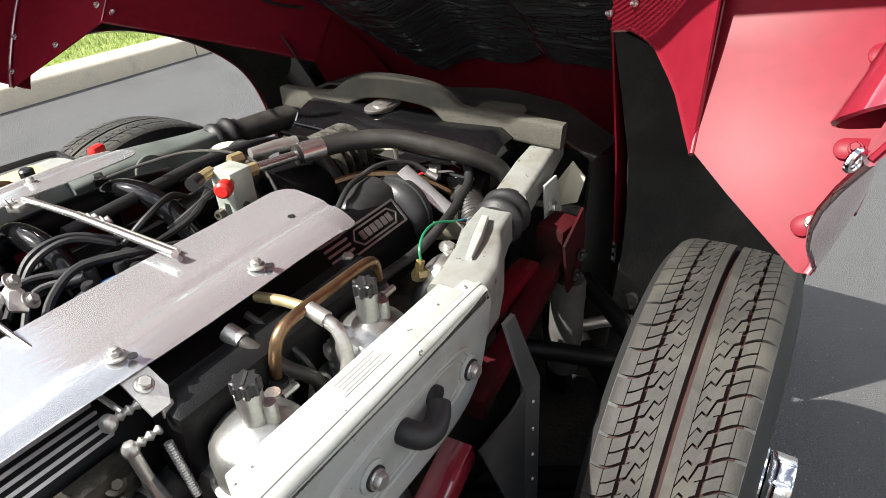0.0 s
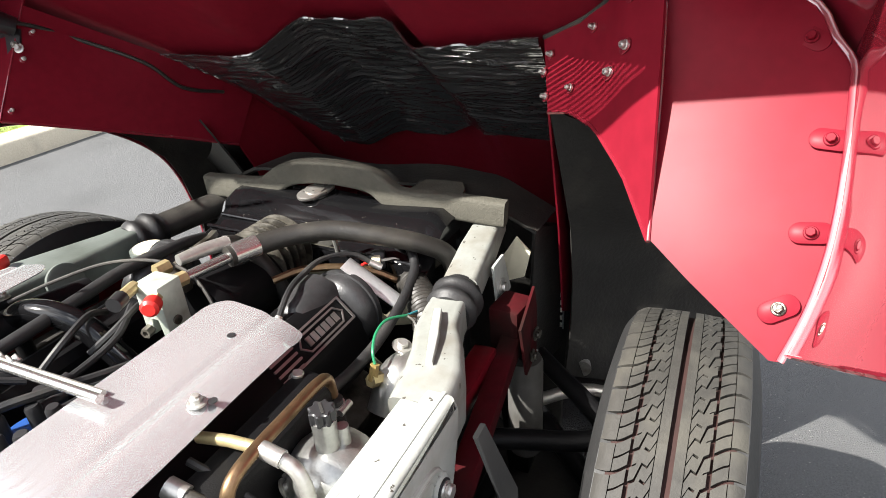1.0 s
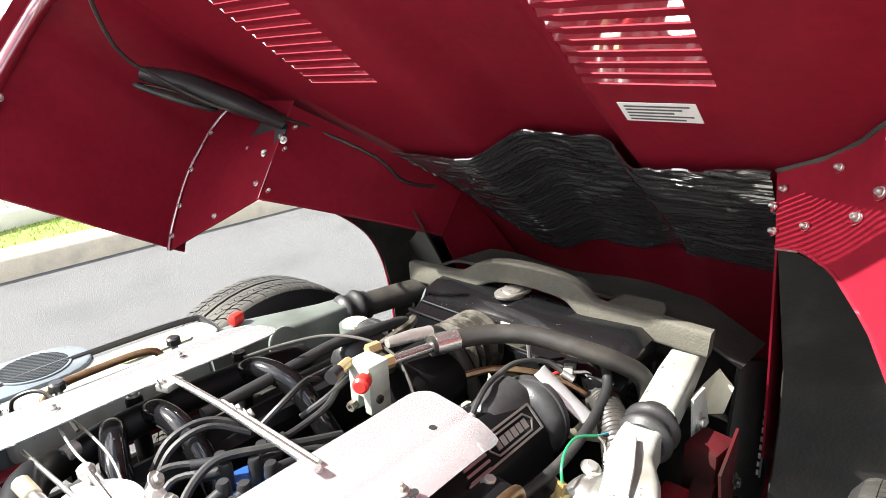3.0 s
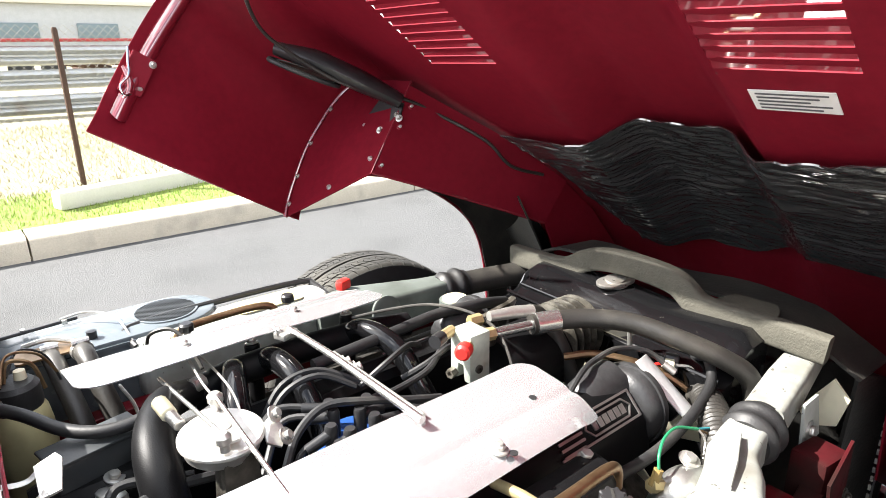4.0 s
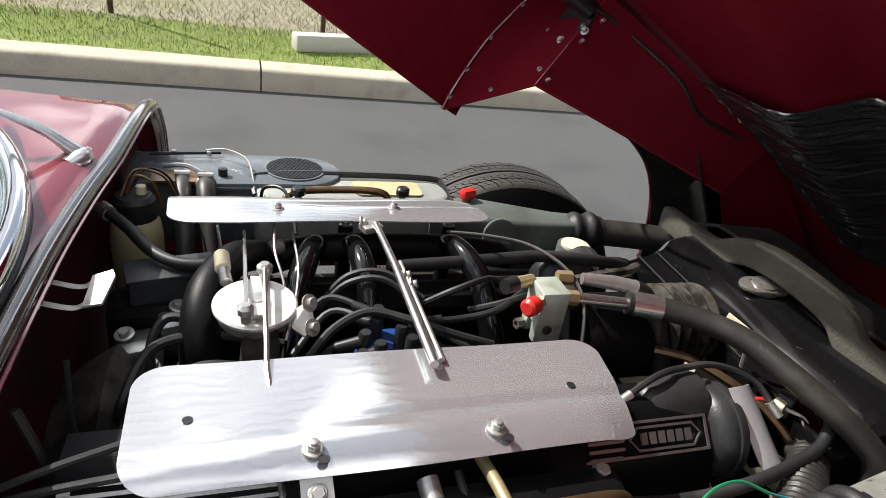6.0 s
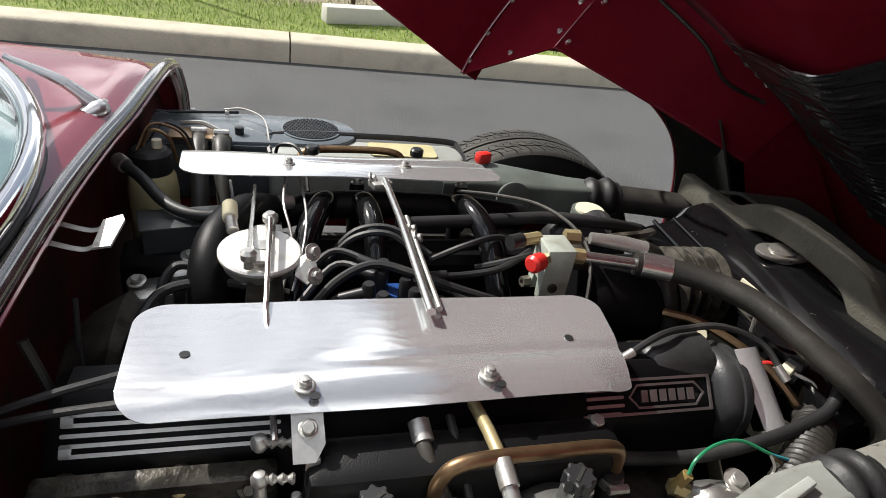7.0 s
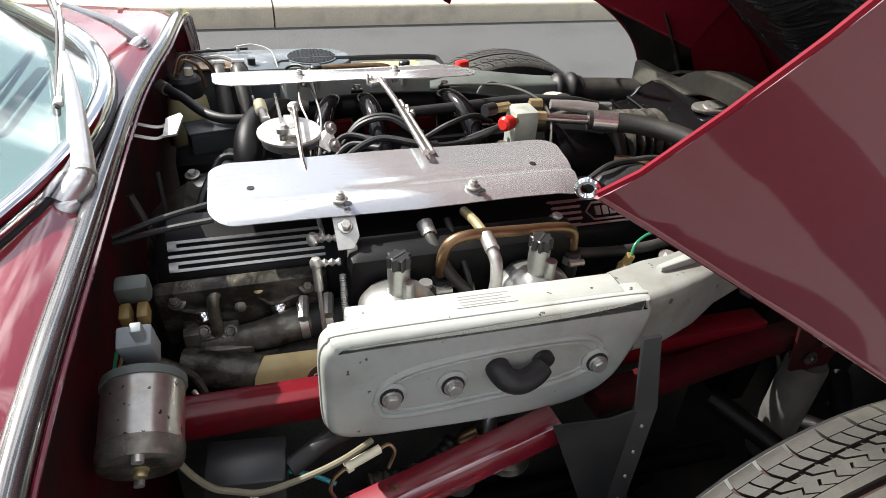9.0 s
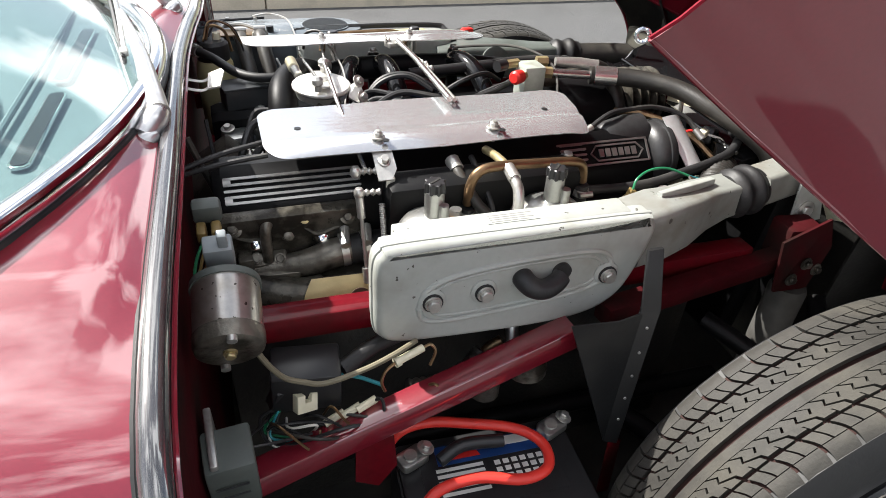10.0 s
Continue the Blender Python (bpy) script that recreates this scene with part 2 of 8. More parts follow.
KHAKI = material("khaki_cable_rubber", (0.17, 0.15, 0.10), 0.5, 0.0, 0.15, 80, stain=(0.11, 0.095, 0.065), stain_at=(0.5, 0.75), stain_scale=20)
HOUSING = material("worn_grey_cast_paint", (0.030, 0.030, 0.031), 0.38, 0.15, 0.3, 120, 0.0003, 350, spec=0.45, stain=(0.02, 0.02, 0.02), stain_at=(0.5, 0.8), chips=(0.10, 0.10, 0.095), chip_scale=110, chip_at=0.75)
VENT_ALLOY = material("dull_folded_alloy", (0.72, 0.73, 0.73), 0.42, 0.55, 0.08, 160, rough_vary=0.1)
CAN_GREY = material("dusty_grey_can_paint", (0.085, 0.083, 0.078), 0.6, 0.0, 0.25, 60, 0.0002, 120, spec=0.25, stain=(0.04, 0.036, 0.03), stain_at=(0.45, 0.7))
SATIN = material("satin_black_paint", (0.012, 0.012, 0.0125), 0.30, 0.0, 0.25, 150, 0.0002, 400, spec=0.4, stain=(0.025, 0.024, 0.022), stain_at=(0.6, 0.85))
DASH = material("blue_grey_dash_vinyl", (0.16, 0.21, 0.23), 0.6, 0.0, 0.1, 60, 0.0003, 500)
ASPHALT = material("asphalt", (0.080, 0.081, 0.081), 0.80, 0.0, 0.50, 240, 0.006, 260, stain=(0.075, 0.075, 0.076), stain_at=(0.45, 0.7), stain_scale=1.6, chips=(0.26, 0.25, 0.23), chip_scale=150, chip_at=0.68)
CONCRETE = material("weathered_concrete", (0.50, 0.45, 0.35), 0.85, 0.0, 0.14, 90, 0.003, 120, stain=(0.33, 0.30, 0.24), stain_at=(0.52, 0.75), stain_scale=5, each=0.06)
CONCRETE_LIGHT = material("pale_concrete", (0.58, 0.56, 0.50), 0.85, 0.0, 0.08, 90, 0.003, 120)
BRICK_WALL = material("pale_brown_render", (0.36, 0.32, 0.27), 0.9, 0.0, 0.2, 6, 0.004, 40, stain=(0.27, 0.24, 0.20), stain_at=(0.45, 0.7), stain_scale=0.7)
SOIL = material("lawn_soil", (0.18, 0.22, 0.055), 0.95, 0.0, 0.4, 60, 0.01, 90)
STRAW = material("dry_field_ground", (0.28, 0.25, 0.17), 0.95, 0.0, 0.35, 14, 0.02, 50, stain=(0.22, 0.22, 0.10), stain_at=(0.5, 0.7), stain_scale=0.9)
GRASS = material("grass_blades", (0.23, 0.34, 0.05), 0.6, 0.0, 0.3, 4, island=0.35)
HAY = material("dry_grass_blades", (0.36, 0.33, 0.22), 0.8, 0.0, 0.3, 3, island=0.35)
RUST = material("rusty_steel", (0.075, 0.042, 0.028), 0.8, 0.2, 0.3, 60, 0.001, 120)
GALV = material("galvanised_steel", (0.42, 0.43, 0.43), 0.5, 0.8, 0.12, 12, 0.0006, 40, stain=(0.30, 0.27, 0.22), stain_at=(0.5, 0.75), stain_scale=3)
WIRE = material("galvanised_wire", (0.42, 0.40, 0.36), 0.5, 0.6, 0.2, 20)
WOOD = material("grey_timber_block", (0.30, 0.26, 0.20), 0.85, 0.0, 0.2, 30, 0.002, 60)
FAR_WALL = material("far_building_cladding", (0.42, 0.43, 0.44), 0.7, 0.0, 0.1, 2)
FAR_RED = material("far_red_paint", (0.30, 0.03, 0.03), 0.5, 0.0, 0.1, 4)
FAR_TREES = material("bare_winter_trees", (0.16, 0.15, 0.13), 0.95, 0.0, 0.3, 3, island=0.3)


def glass_material(name, tint, rough):
    m = bpy.data.materials.new(name)
    m.use_nodes = True
    n, l = m.node_tree.nodes, m.node_tree.links
    n.remove(n["Principled BSDF"])
    mix, clear, shine, edge_on, curve, span = (n.new(k) for k in ("ShaderNodeMixShader", "ShaderNodeBsdfTransparent", "ShaderNodeBsdfGlossy", "ShaderNodeLayerWeight", "ShaderNodeMath", "ShaderNodeMapRange"))
    clear.inputs["Color"].default_value = (*tint, 1)
    shine.inputs["Roughness"].default_value = rough
    curve.operation = "POWER"
    curve.inputs[1].default_value = 3.5
    span.inputs["To Min"].default_value, span.inputs["To Max"].default_value = 0.16, 0.95
    l.new(edge_on.outputs["Facing"], curve.inputs[0])
    l.new(curve.outputs[0], span.inputs["Value"])
    l.new(span.outputs["Result"], mix.inputs["Fac"])
    l.new(clear.outputs["BSDF"], mix.inputs[1])
    l.new(shine.outputs["BSDF"], mix.inputs[2])
    l.new(mix.outputs["Shader"], n["Material Output"].inputs["Surface"])
    return m


GLASS = glass_material("windscreen_glass", (0.80, 0.90, 0.88), 0.0)


# ---------------------------------------------------------------- mesh helpers
W = {}


def thing(name, at, label, category, group="", kind=""):
    ob = new(name)
    ob.empty_display_size, ob.location = 0.05, at
    W[ob] = Matrix.Translation(at)
    return tagged(ob, label, category, group, kind)


def mesh_of(name, bm, mat, sharp=38):
    bmesh.ops.recalc_face_normals(bm, faces=bm.faces[:])
    me = bpy.data.meshes.new(name)
    bm.to_mesh(me)
    bm.free()
    me.materials.append(mat)
    me.shade_smooth()
    me.set_sharp_from_angle(angle=radians(sharp))
    return me


def part(name, bm, mat, parent, label="", sharp=38):
    bm.transform(W[parent].inverted())
    ob = new(name, mesh_of(name, bm, mat, sharp))
    ob.parent = parent
    W[ob] = W[parent]
    return tagged(ob, label)


def solo(name, bm, mat, label, category, group="", kind="", sharp=38):
    lo = [min(v.co[k] for v in bm.verts) for k in range(3)]
    hi = [max(v.co[k] for v in bm.verts) for k in range(3)]
    at = Vector(((lo[0] + hi[0]) / 2, (lo[1] + hi[1]) / 2, lo[2]))
    bm.transform(Matrix.Translation(-at))
    ob = new(name, mesh_of(name, bm, mat, sharp))
    ob.location = at
    W[ob] = Matrix.Translation(at)
    return tagged(ob, label, category, group, kind)


def axis(p, d, spin=0.0):
    """A pose at p whose z points along d."""
    q = Vector(d).to_track_quat("Z", "Y")
    return Matrix.Translation(p) @ q.to_matrix().to_4x4() @ Matrix.Rotation(radians(spin), 4, "Z")


def merge(bm, other, m=None):
    if m is not None:
        other.transform(m)
    me = bpy.data.meshes.new("tmp")
    other.to_mesh(me)
    other.free()
    bm.from_mesh(me)
    bpy.data.meshes.remove(me)
    return bm


def box(c, s, rot=(0, 0, 0), bevel=0.0, seg=2, bm=None):
    b = bmesh.new()
    bmesh.ops.create_cube(b, size=1.0, matrix=Matrix.Diagonal((*s, 1)))
    if bevel:
        bmesh.ops.bevel(b, geom=b.edges[:], offset=bevel, segments=seg, profile=0.5, affect="EDGES")
    b.transform(pose(*c, *rot))
    return b if bm is None else merge(bm, b)


def smooth_path(pts, steps):
    pts = [Vector(p) for p in pts]
    if len(pts) == 2 or steps <= 1:
        return pts
    out = []
    for i in range(len(pts) - 1):
        a, b = pts[i], pts[i + 1]
        p0 = pts[i - 1] if i else a * 2 - b
        p3 = pts[i + 2] if i + 2 < len(pts) else b * 2 - a
        for k in range(steps):
            t = k / steps
            out.append(0.5 * ((2 * a) + (b - p0) * t + (2 * p0 - 5 * a + 4 * b - p3) * t * t + (3 * a - p0 - 3 * b + p3) * t ** 3))
    out.append(pts[-1])
    return out


def tube(pts, r, n=10, steps=6, bm=None, flat=1.0, rib=0.0, rib_len=0.01):
    """A round pipe along a smooth line. rib: height of corrugations."""
    path = smooth_path(pts, steps)
    if rib:
        fine = []
        for a, b in zip(path, path[1:]):
            k = max(1, round((b - a).length / (rib_len / 4)))
            fine += [a.lerp(b, j / k) for j in range(k)]
        path = fine + [path[-1]]
    b = bmesh.new()
    t0 = (path[1] - path[0]).normalized()
    up = Vector((0, 0, 1)) if abs(t0.z) < 0.9 else Vector((1, 0, 0))
    side = t0.cross(up).normalized()
    rings, run = [], 0.0
    for i, p in enumerate(path):
        t = (path[min(i + 1, len(path) - 1)] - path[max(i - 1, 0)]).normalized()
        side = (side - t * side.dot(t)).normalized()
        other = t.cross(side)
        f = i / (len(path) - 1)
        if isinstance(r, (list, tuple)):
            x = f * (len(r) - 1)
            k = min(int(x), len(r) - 2)
            rad = r[k] + (r[k + 1] - r[k]) * (x - k)
        else:
            rad = r
        if i:
            run += (p - path[i - 1]).length
        if rib:
            rad += rib * math.sin(run / rib_len * math.tau)
        rings.append([b.verts.new(p + side * (rad * math.cos(math.tau * j / n)) + other * (rad * flat * math.sin(math.tau * j / n))) for j in range(n)])
    for a, c in zip(rings, rings[1:]):
        for j in range(n):
            b.faces.new((a[j], a[(j + 1) % n], c[(j + 1) % n], c[j]))
    b.faces.new(rings[0][::-1])
    b.faces.new(rings[-1])
    return b if bm is None else merge(bm, b)


def lathe(prof, m, n=24, bm=None):
    """A turned body: (radius, height) pairs about the local z of m."""
    b = bmesh.new()
    rings = []
    for r, z in prof:
        if r < 1e-6:
            rings.append([b.verts.new((0, 0, z))])
        else:
            rings.append([b.verts.new((r * math.cos(math.tau * j / n), r * math.sin(math.tau * j / n), z)) for j in range(n)])
    for a, c in zip(rings, rings[1:]):
        for j in range(n):
            k = (j + 1) % n
            quad = [a[j % len(a)], a[k % len(a)], c[k % len(c)], c[j % len(c)]]
            quad = list(dict.fromkeys(quad))
            if len(quad) > 2:
                b.faces.new(quad)
    for ring in (rings[0], rings[-1]):
        if len(ring) > 1:
            b.faces.new(ring)
    b.transform(m)
    return b if bm is None else merge(bm, b)


def plate(outline, h, m=None, bevel=0.0, bm=None, seg=2):
    """A flat outline in local x, y with the thickness h along z."""
    b = bmesh.new()
    face = b.faces.new([b.verts.new((x, y, 0)) for x, y in outline])
    bmesh.ops.recalc_face_normals(b, faces=[face])
    ext = bmesh.ops.extrude_face_region(b, geom=[face])
    for v in ext["geom"]:
        if isinstance(v, bmesh.types.BMVert):
            v.co.z += h
    if bevel:
        bmesh.ops.bevel(b, geom=b.edges[:], offset=bevel, segments=seg, profile=0.5, affect="EDGES")
    if m is not None:
        b.transform(m)
    return b if bm is None else merge(bm, b)


def rounded(x0, y0, x1, y1, r, n=5):
    """A rectangle's outline with round corners."""
    out = []
    for cx, cy, a in ((x1 - r, y0 + r, -90), (x1 - r, y1 - r, 0), (x0 + r, y1 - r, 90), (x0 + r, y0 + r, 180)):
        out += [(cx + r * math.cos(radians(a + 90 * k / n)), cy + r * math.sin(radians(a + 90 * k / n))) for k in range(n + 1)]
    return out


def sheet(f, us, vs, thick, keep=None, bm=None):
    """A thin solid skin over the places f(u, v), without the cells that keep() refuses."""
    b = bmesh.new()
    P = [[Vector(f(u, v)) for v in vs] for u in us]
    nu, nv = len(us), len(vs)
    top, low = {}, {}
    def vert(store, i, j, off):
        if (i, j) not in store:
            du = P[min(i + 1, nu - 1)][j] - P[max(i - 1, 0)][j]
            dv = P[i][min(j + 1, nv - 1)] - P[i][max(j - 1, 0)]
            store[i, j] = b.verts.new(P[i][j] + du.cross(dv).normalized() * off)
        return store[i, j]
    on = {(i, j) for i in range(nu - 1) for j in range(nv - 1)
          if keep is None or keep((us[i] + us[i + 1]) / 2, (vs[j] + vs[j + 1]) / 2)}
    for i, j in on:
        ring = ((i, j), (i + 1, j), (i + 1, j + 1), (i, j + 1))
        b.faces.new([vert(top, *k, thick / 2) for k in ring])
        b.faces.new([vert(low, *k, -thick / 2) for k in ring[::-1]])
        for k, (di, dj) in enumerate(((0, -1), (1, 0), (0, 1), (-1, 0))):
            if (i + di, j + dj) not in on:
                p, q = ring[k], ring[(k + 1) % 4]
                b.faces.new((vert(low, *p, -thick / 2), vert(low, *q, -thick / 2), vert(top, *q, thick / 2), vert(top, *p, thick / 2)))
    return b if bm is None else merge(bm, b)


def panel(pts, thick, bm=None, bevel=0.0):
    """A sheet-metal panel through corners that lie nearly in one plane."""
    pts = [Vector(p) for p in pts]
    n = Vector((0, 0, 0))
    for a, c in zip(pts, pts[1:] + pts[:1]):
        n += a.cross(c)
    n.normalize()
    b = bmesh.new()
    f = b.faces.new([b.verts.new(p - n * thick / 2) for p in pts])
    ext = bmesh.ops.extrude_face_region(b, geom=[f])
    for v in ext["geom"]:
        if isinstance(v, bmesh.types.BMVert):
            v.co += n * thick
    return b if bm is None else merge(bm, b)


def hex_bolt(p, d, r=0.007, h=0.006, washer=1.7, bm=None):
    m = axis(p, d, random.uniform(0, 60))
    b = lathe([(r * washer, 0), (r * washer, 0.0018), (r * 1.2, 0.0024), (r * 1.2, 0.0024)], m, 16)
    head = plate([(r * math.cos(math.tau * k / 6), r * math.sin(math.tau * k / 6)) for k in range(6)], h, m @ Matrix.Translation((0, 0, 0.002)), 0.0008, seg=1)
    merge(b, head)
    return b if bm is None else merge(bm, b)


def spaced(a, b, n):
    return [a + (b - a) * k / (n - 1) for k in range(n)]


def curve1(keys, x):
    """A smooth height over x through a few (x, y) keys."""
    if x <= keys[0][0]:
        return keys[0][1]
    for i in range(len(keys) - 1):
        (x0, y0), (x1, y1) = keys[i], keys[i + 1]
        if x <= x1:
            ym = keys[i - 1] if i else (2 * x0 - x1, y0)
            yp = keys[i + 2] if i + 2 < len(keys) else (2 * x1 - x0, y1)
            d0, d1 = (y1 - ym[1]) / (x1 - ym[0]), (yp[1] - y0) / (yp[0] - x0)
            t, h = (x - x0) / (x1 - x0), x1 - x0
            return (2 * t ** 3 - 3 * t * t + 1) * y0 + (t ** 3 - 2 * t * t + t) * h * d0 + (3 * t * t - 2 * t ** 3) * y1 + (t ** 3 - t * t) * h * d1
    return keys[-1][1]




def closed_path(pts, steps):
    """A smooth closed outline through a ring of (x, y)."""
    pts = [(*p, 0) for p in pts]
    path = smooth_path(pts[-2:] + pts + pts[:2], steps)
    return [(p.x, p.y) for p in path[2 * steps:2 * steps + len(pts) * steps]]


def pillow(outline, h, r, m, n=4, bm=None):
    """A flat body with the given outline, its front edge rounded by r."""
    k = len(outline)
    area = sum(outline[i][0] * outline[(i + 1) % k][1] - outline[(i + 1) % k][0] * outline[i][1] for i in range(k))
    turn = 1 if area > 0 else -1
    nor = []
    for i in range(k):
        dx, dy = outline[(i + 1) % k][0] - outline[i - 1][0], outline[(i + 1) % k][1] - outline[i - 1][1]
        d = math.hypot(dx, dy) or 1.0
        nor.append((-dy / d * turn, dx / d * turn))
    b = bmesh.new()
    levels = [(0.0, 0.0), (0.0, h - r)] + [(r * (1 - math.cos(a)), h - r + r * math.sin(a)) for a in spaced(0, math.pi / 2, n + 1)[1:]]
    rings = [[b.verts.new((x + nx * q, y + ny * q, z)) for (x, y), (nx, ny) in zip(outline, nor)] for q, z in levels]
    for a, c in zip(rings, rings[1:]):
        for j in range(k):
            b.faces.new((a[j], a[(j + 1) % k], c[(j + 1) % k], c[j]))
    b.faces.new(rings[0][::-1])
    b.faces.new(rings[-1])
    b.transform(m)
    return b if bm is None else merge(bm, b)

# ---------------------------------------------------------------- the street
KERB_Y, KERB_TOP = 3.92, 0.15

ground = sheet(lambda u, v: (u, v, 0.0), [-1500, -60, -8, 0, 8, 60, 1500], [-1500, -60, -8, 0, KERB_Y + 0.02], 0.02)
ground.transform(Matrix.Translation((0, 0, -0.01)))
solo("road", ground, ASPHALT, "grey asphalt road with fine stone chips beside the kerb", "road", kind="structure")


def verge_height(y):
    return curve1([(KERB_Y + 0.28, KERB_TOP - 0.01), (5.4, KERB_TOP + 0.03), (9, 0.25), (14, 0.2), (60, 0.1)], y)


verge = sheet(lambda u, v: (u, v, verge_height(v)), [-60, -8, -4, -2, 0, 2, 4, 8, 60], [KERB_Y + 0.26, 4.4, 4.7, 5.0, 5.15], 0.02)
solo("lawn_soil", verge, SOIL, "strip of green lawn soil behind the kerb", "ground", kind="structure")
field = sheet(lambda u, v: (u, v, verge_height(v)), [-1500, -60, -8, -4, -2, 0, 2, 4, 8, 60, 1500], [5.15, 6, 8, 10, 14, 40, 1500], 0.02)
solo("field", field, STRAW, "dry straw-coloured field behind the fence", "ground", kind="structure")

kerb = thing("kerb", (0, KERB_Y + 0.14, 0), "weathered concrete kerb with open joints along the road", "kerb", kind="structure")
k_x = -0.73
for i in range(-6, 7):
    x0, x1 = k_x + i * 3.0, k_x + (i + 1) * 3.0 - 0.012
    b = plate([(0.0, -0.02), (0.30, -0.02), (0.30, KERB_TOP - 0.02), (0.285, KERB_TOP), (0.05, KERB_TOP), (0.022, KERB_TOP - 0.012), (0.012, KERB_TOP - 0.03)],
              x1 - x0, Matrix.Translation((x0, KERB_Y, 0)) @ Matrix(((0, 0, 1, 0), (1, 0, 0, 0), (0, 1, 0, 0), (0, 0, 0, 1))))
    part("kerb_stone", b, CONCRETE, kerb)

b = box((0.55, 4.82, 0.225), (2.1, 0.14, 0.13), (0, 0, 14), 0.012)
solo("parking_stop", b, CONCRETE_LIGHT, "pale concrete parking stop lying on the lawn", "parking stop")


def blades(count, area, height, lean, width, seed):
    rng = random.Random(seed)
    verts, faces = [], []
    for _ in range(count):
        x, y = area(rng)
        z = verge_height(y)
        h, a, t = height * rng.uniform(0.5, 1.3), rng.uniform(0, math.tau), rng.uniform(0, lean)
        w = width * rng.uniform(0.6, 1.3)
        dx, dy = math.cos(a), math.sin(a)
        k = len(verts)
        verts += [(x - dy * w, y + dx * w, z), (x + dy * w, y - dx * w, z), (x + dx * t * h, y + dy * t * h, z + h)]
        faces.append((k, k + 1, k + 2))
    return verts, faces


def stuff(name, verts, faces, mat, label, category):
    me = bpy.data.meshes.new(name)
    me.from_pydata(verts, [], faces)
    me.materials.append(mat)
    return tagged(new(name, me), label, category, kind="stuff")


v, f = blades(26000, lambda r: (r.uniform(-5, 5), KERB_Y + 0.27 + 1.0 * r.random() ** 1.1), 0.035, 0.9, 0.004, 3)
stuff("grass", v, f, GRASS, "short bright green grass behind the kerb", "grass")
v, f = blades(30000, lambda r: (r.uniform(-6, 7), r.uniform(4.9, 9.5)), 0.06, 1.6, 0.006, 4)
stuff("dry_grass", v, f, HAY, "flattened straw-coloured dry grass in the field", "dry grass")

# chain-link fence on rusty posts
fence = thing("chain_link_fence", (0, 5.2, KERB_TOP), "chain-link fence with thin rusty steel posts", "fence")
FENCE = lambda x: 5.22 + 0.0 * x
for x in (-6.9, -5.3, -3.55, -1.85, -0.17, 1.55, 3.2, 4.9):
    part("post", lathe([(0.0, 0), (0.022, 0), (0.022, 1.25), (0.014, 1.27), (0.0, 1.27)], pose(x, FENCE(x), verge_height(5.2) - 0.02), 8), RUST, fence)
b = bmesh.new()
verts, edges = [], []
cell = 0.062
for s in (1, -1):
    for i in range(-130, 190):
        x0 = -5.5 + i * cell
        last = None
        for k in range(0, 21):
            z = k * cell
            x = x0 + s * k * cell
            if -5.2 < x < 4.0:
                p = Vector((x, FENCE(x) + 0.004 * s, 0.20 + z))
                if last is not None:
                    verts.append((last, p))
                last = p
for p, q in verts:
    d = (q - p).normalized()
    n1 = d.cross(Vector((0, 1, 0))).normalized() * 0.0020
    n2 = Vector((0, 0.0016, 0))
    ring = [[b.verts.new(e + n1), b.verts.new(e - n1 * 0.5 + n2), b.verts.new(e - n1 * 0.5 - n2)] for e in (p, q)]
    for j in range(3):
        b.faces.new((ring[0][j], ring[0][(j + 1) % 3], ring[1][(j + 1) % 3], ring[1][j]))
part("wire_mesh", b, WIRE, fence, "galvanised diamond wire mesh", 80)

# stack of three corrugated guard rails beyond the field
W_RAIL = [(0.00, 0.0), (0.055, 0.03), (0.075, 0.075), (0.055, 0.11), (0.0, 0.135), (0.0, 0.165), (0.055, 0.19), (0.075, 0.225), (0.055, 0.27), (0.0, 0.30)]
rail = thing("guard_rail", (1.0, 11.2, 0.2), "three stacked galvanised steel guard rails on timber blocks", "guard rail")
for k, z in enumerate((0.28, 0.66, 1.02)):
    outline = [(-y, zz) for y, zz in W_RAIL] + [(-y + 0.012, zz) for y, zz in W_RAIL[::-1]]
    b = plate(outline, 26.0, Matrix.Translation((-12, 11.2 + 0.06 * k, z)) @ Matrix(((0, 0, 1, 0), (1, 0, 0, 0), (0, 1, 0, 0), (0, 0, 0, 1))))
    part("rail_beam", b, GALV, rail)
    for x in (-7.4, -4.1, -0.8, 2.5, 5.8):
        part("block", box((x, 11.25 + 0.06 * k, z - 0.01), (0.16, 0.12, 0.09), (0, 0, 4), 0.008), WOOD, rail, "grey timber spacer block")
part("top_bar", box((1, 11.32, 1.40), (26, 0.10, 0.05), bevel=0.006), FAR_RED, rail, "faded red steel bar")

# the yard far behind
yard = thing("low_building", (-6, 62, 0), "low pale industrial building at the end of the yard", "building")
part("wall", box((-4, 66, 2.4), (46, 8, 4.8), bevel=0.05), FAR_WALL, yard)
part("roof", box((-4, 66, 5.0), (47, 9, 0.4), bevel=0.05), CONCRETE_LIGHT, yard)
for x in range(-24, 18, 6):
    part("window", box((x, 61.95, 2.6), (3.2, 0.2, 1.4), bevel=0.03), DASH, yard, "dark strip window")
trailer = thing("flatbed_trailer", (-3, 33, 0), "long red flatbed trailer parked in the yard", "trailer")
part("bed", box((-3, 33, 1.15), (15, 2.4, 0.35), bevel=0.04), FAR_RED, trailer)
part("headboard", box((-10.4, 33, 1.9), (0.2, 2.4, 1.2), bevel=0.03), FAR_RED, trailer)
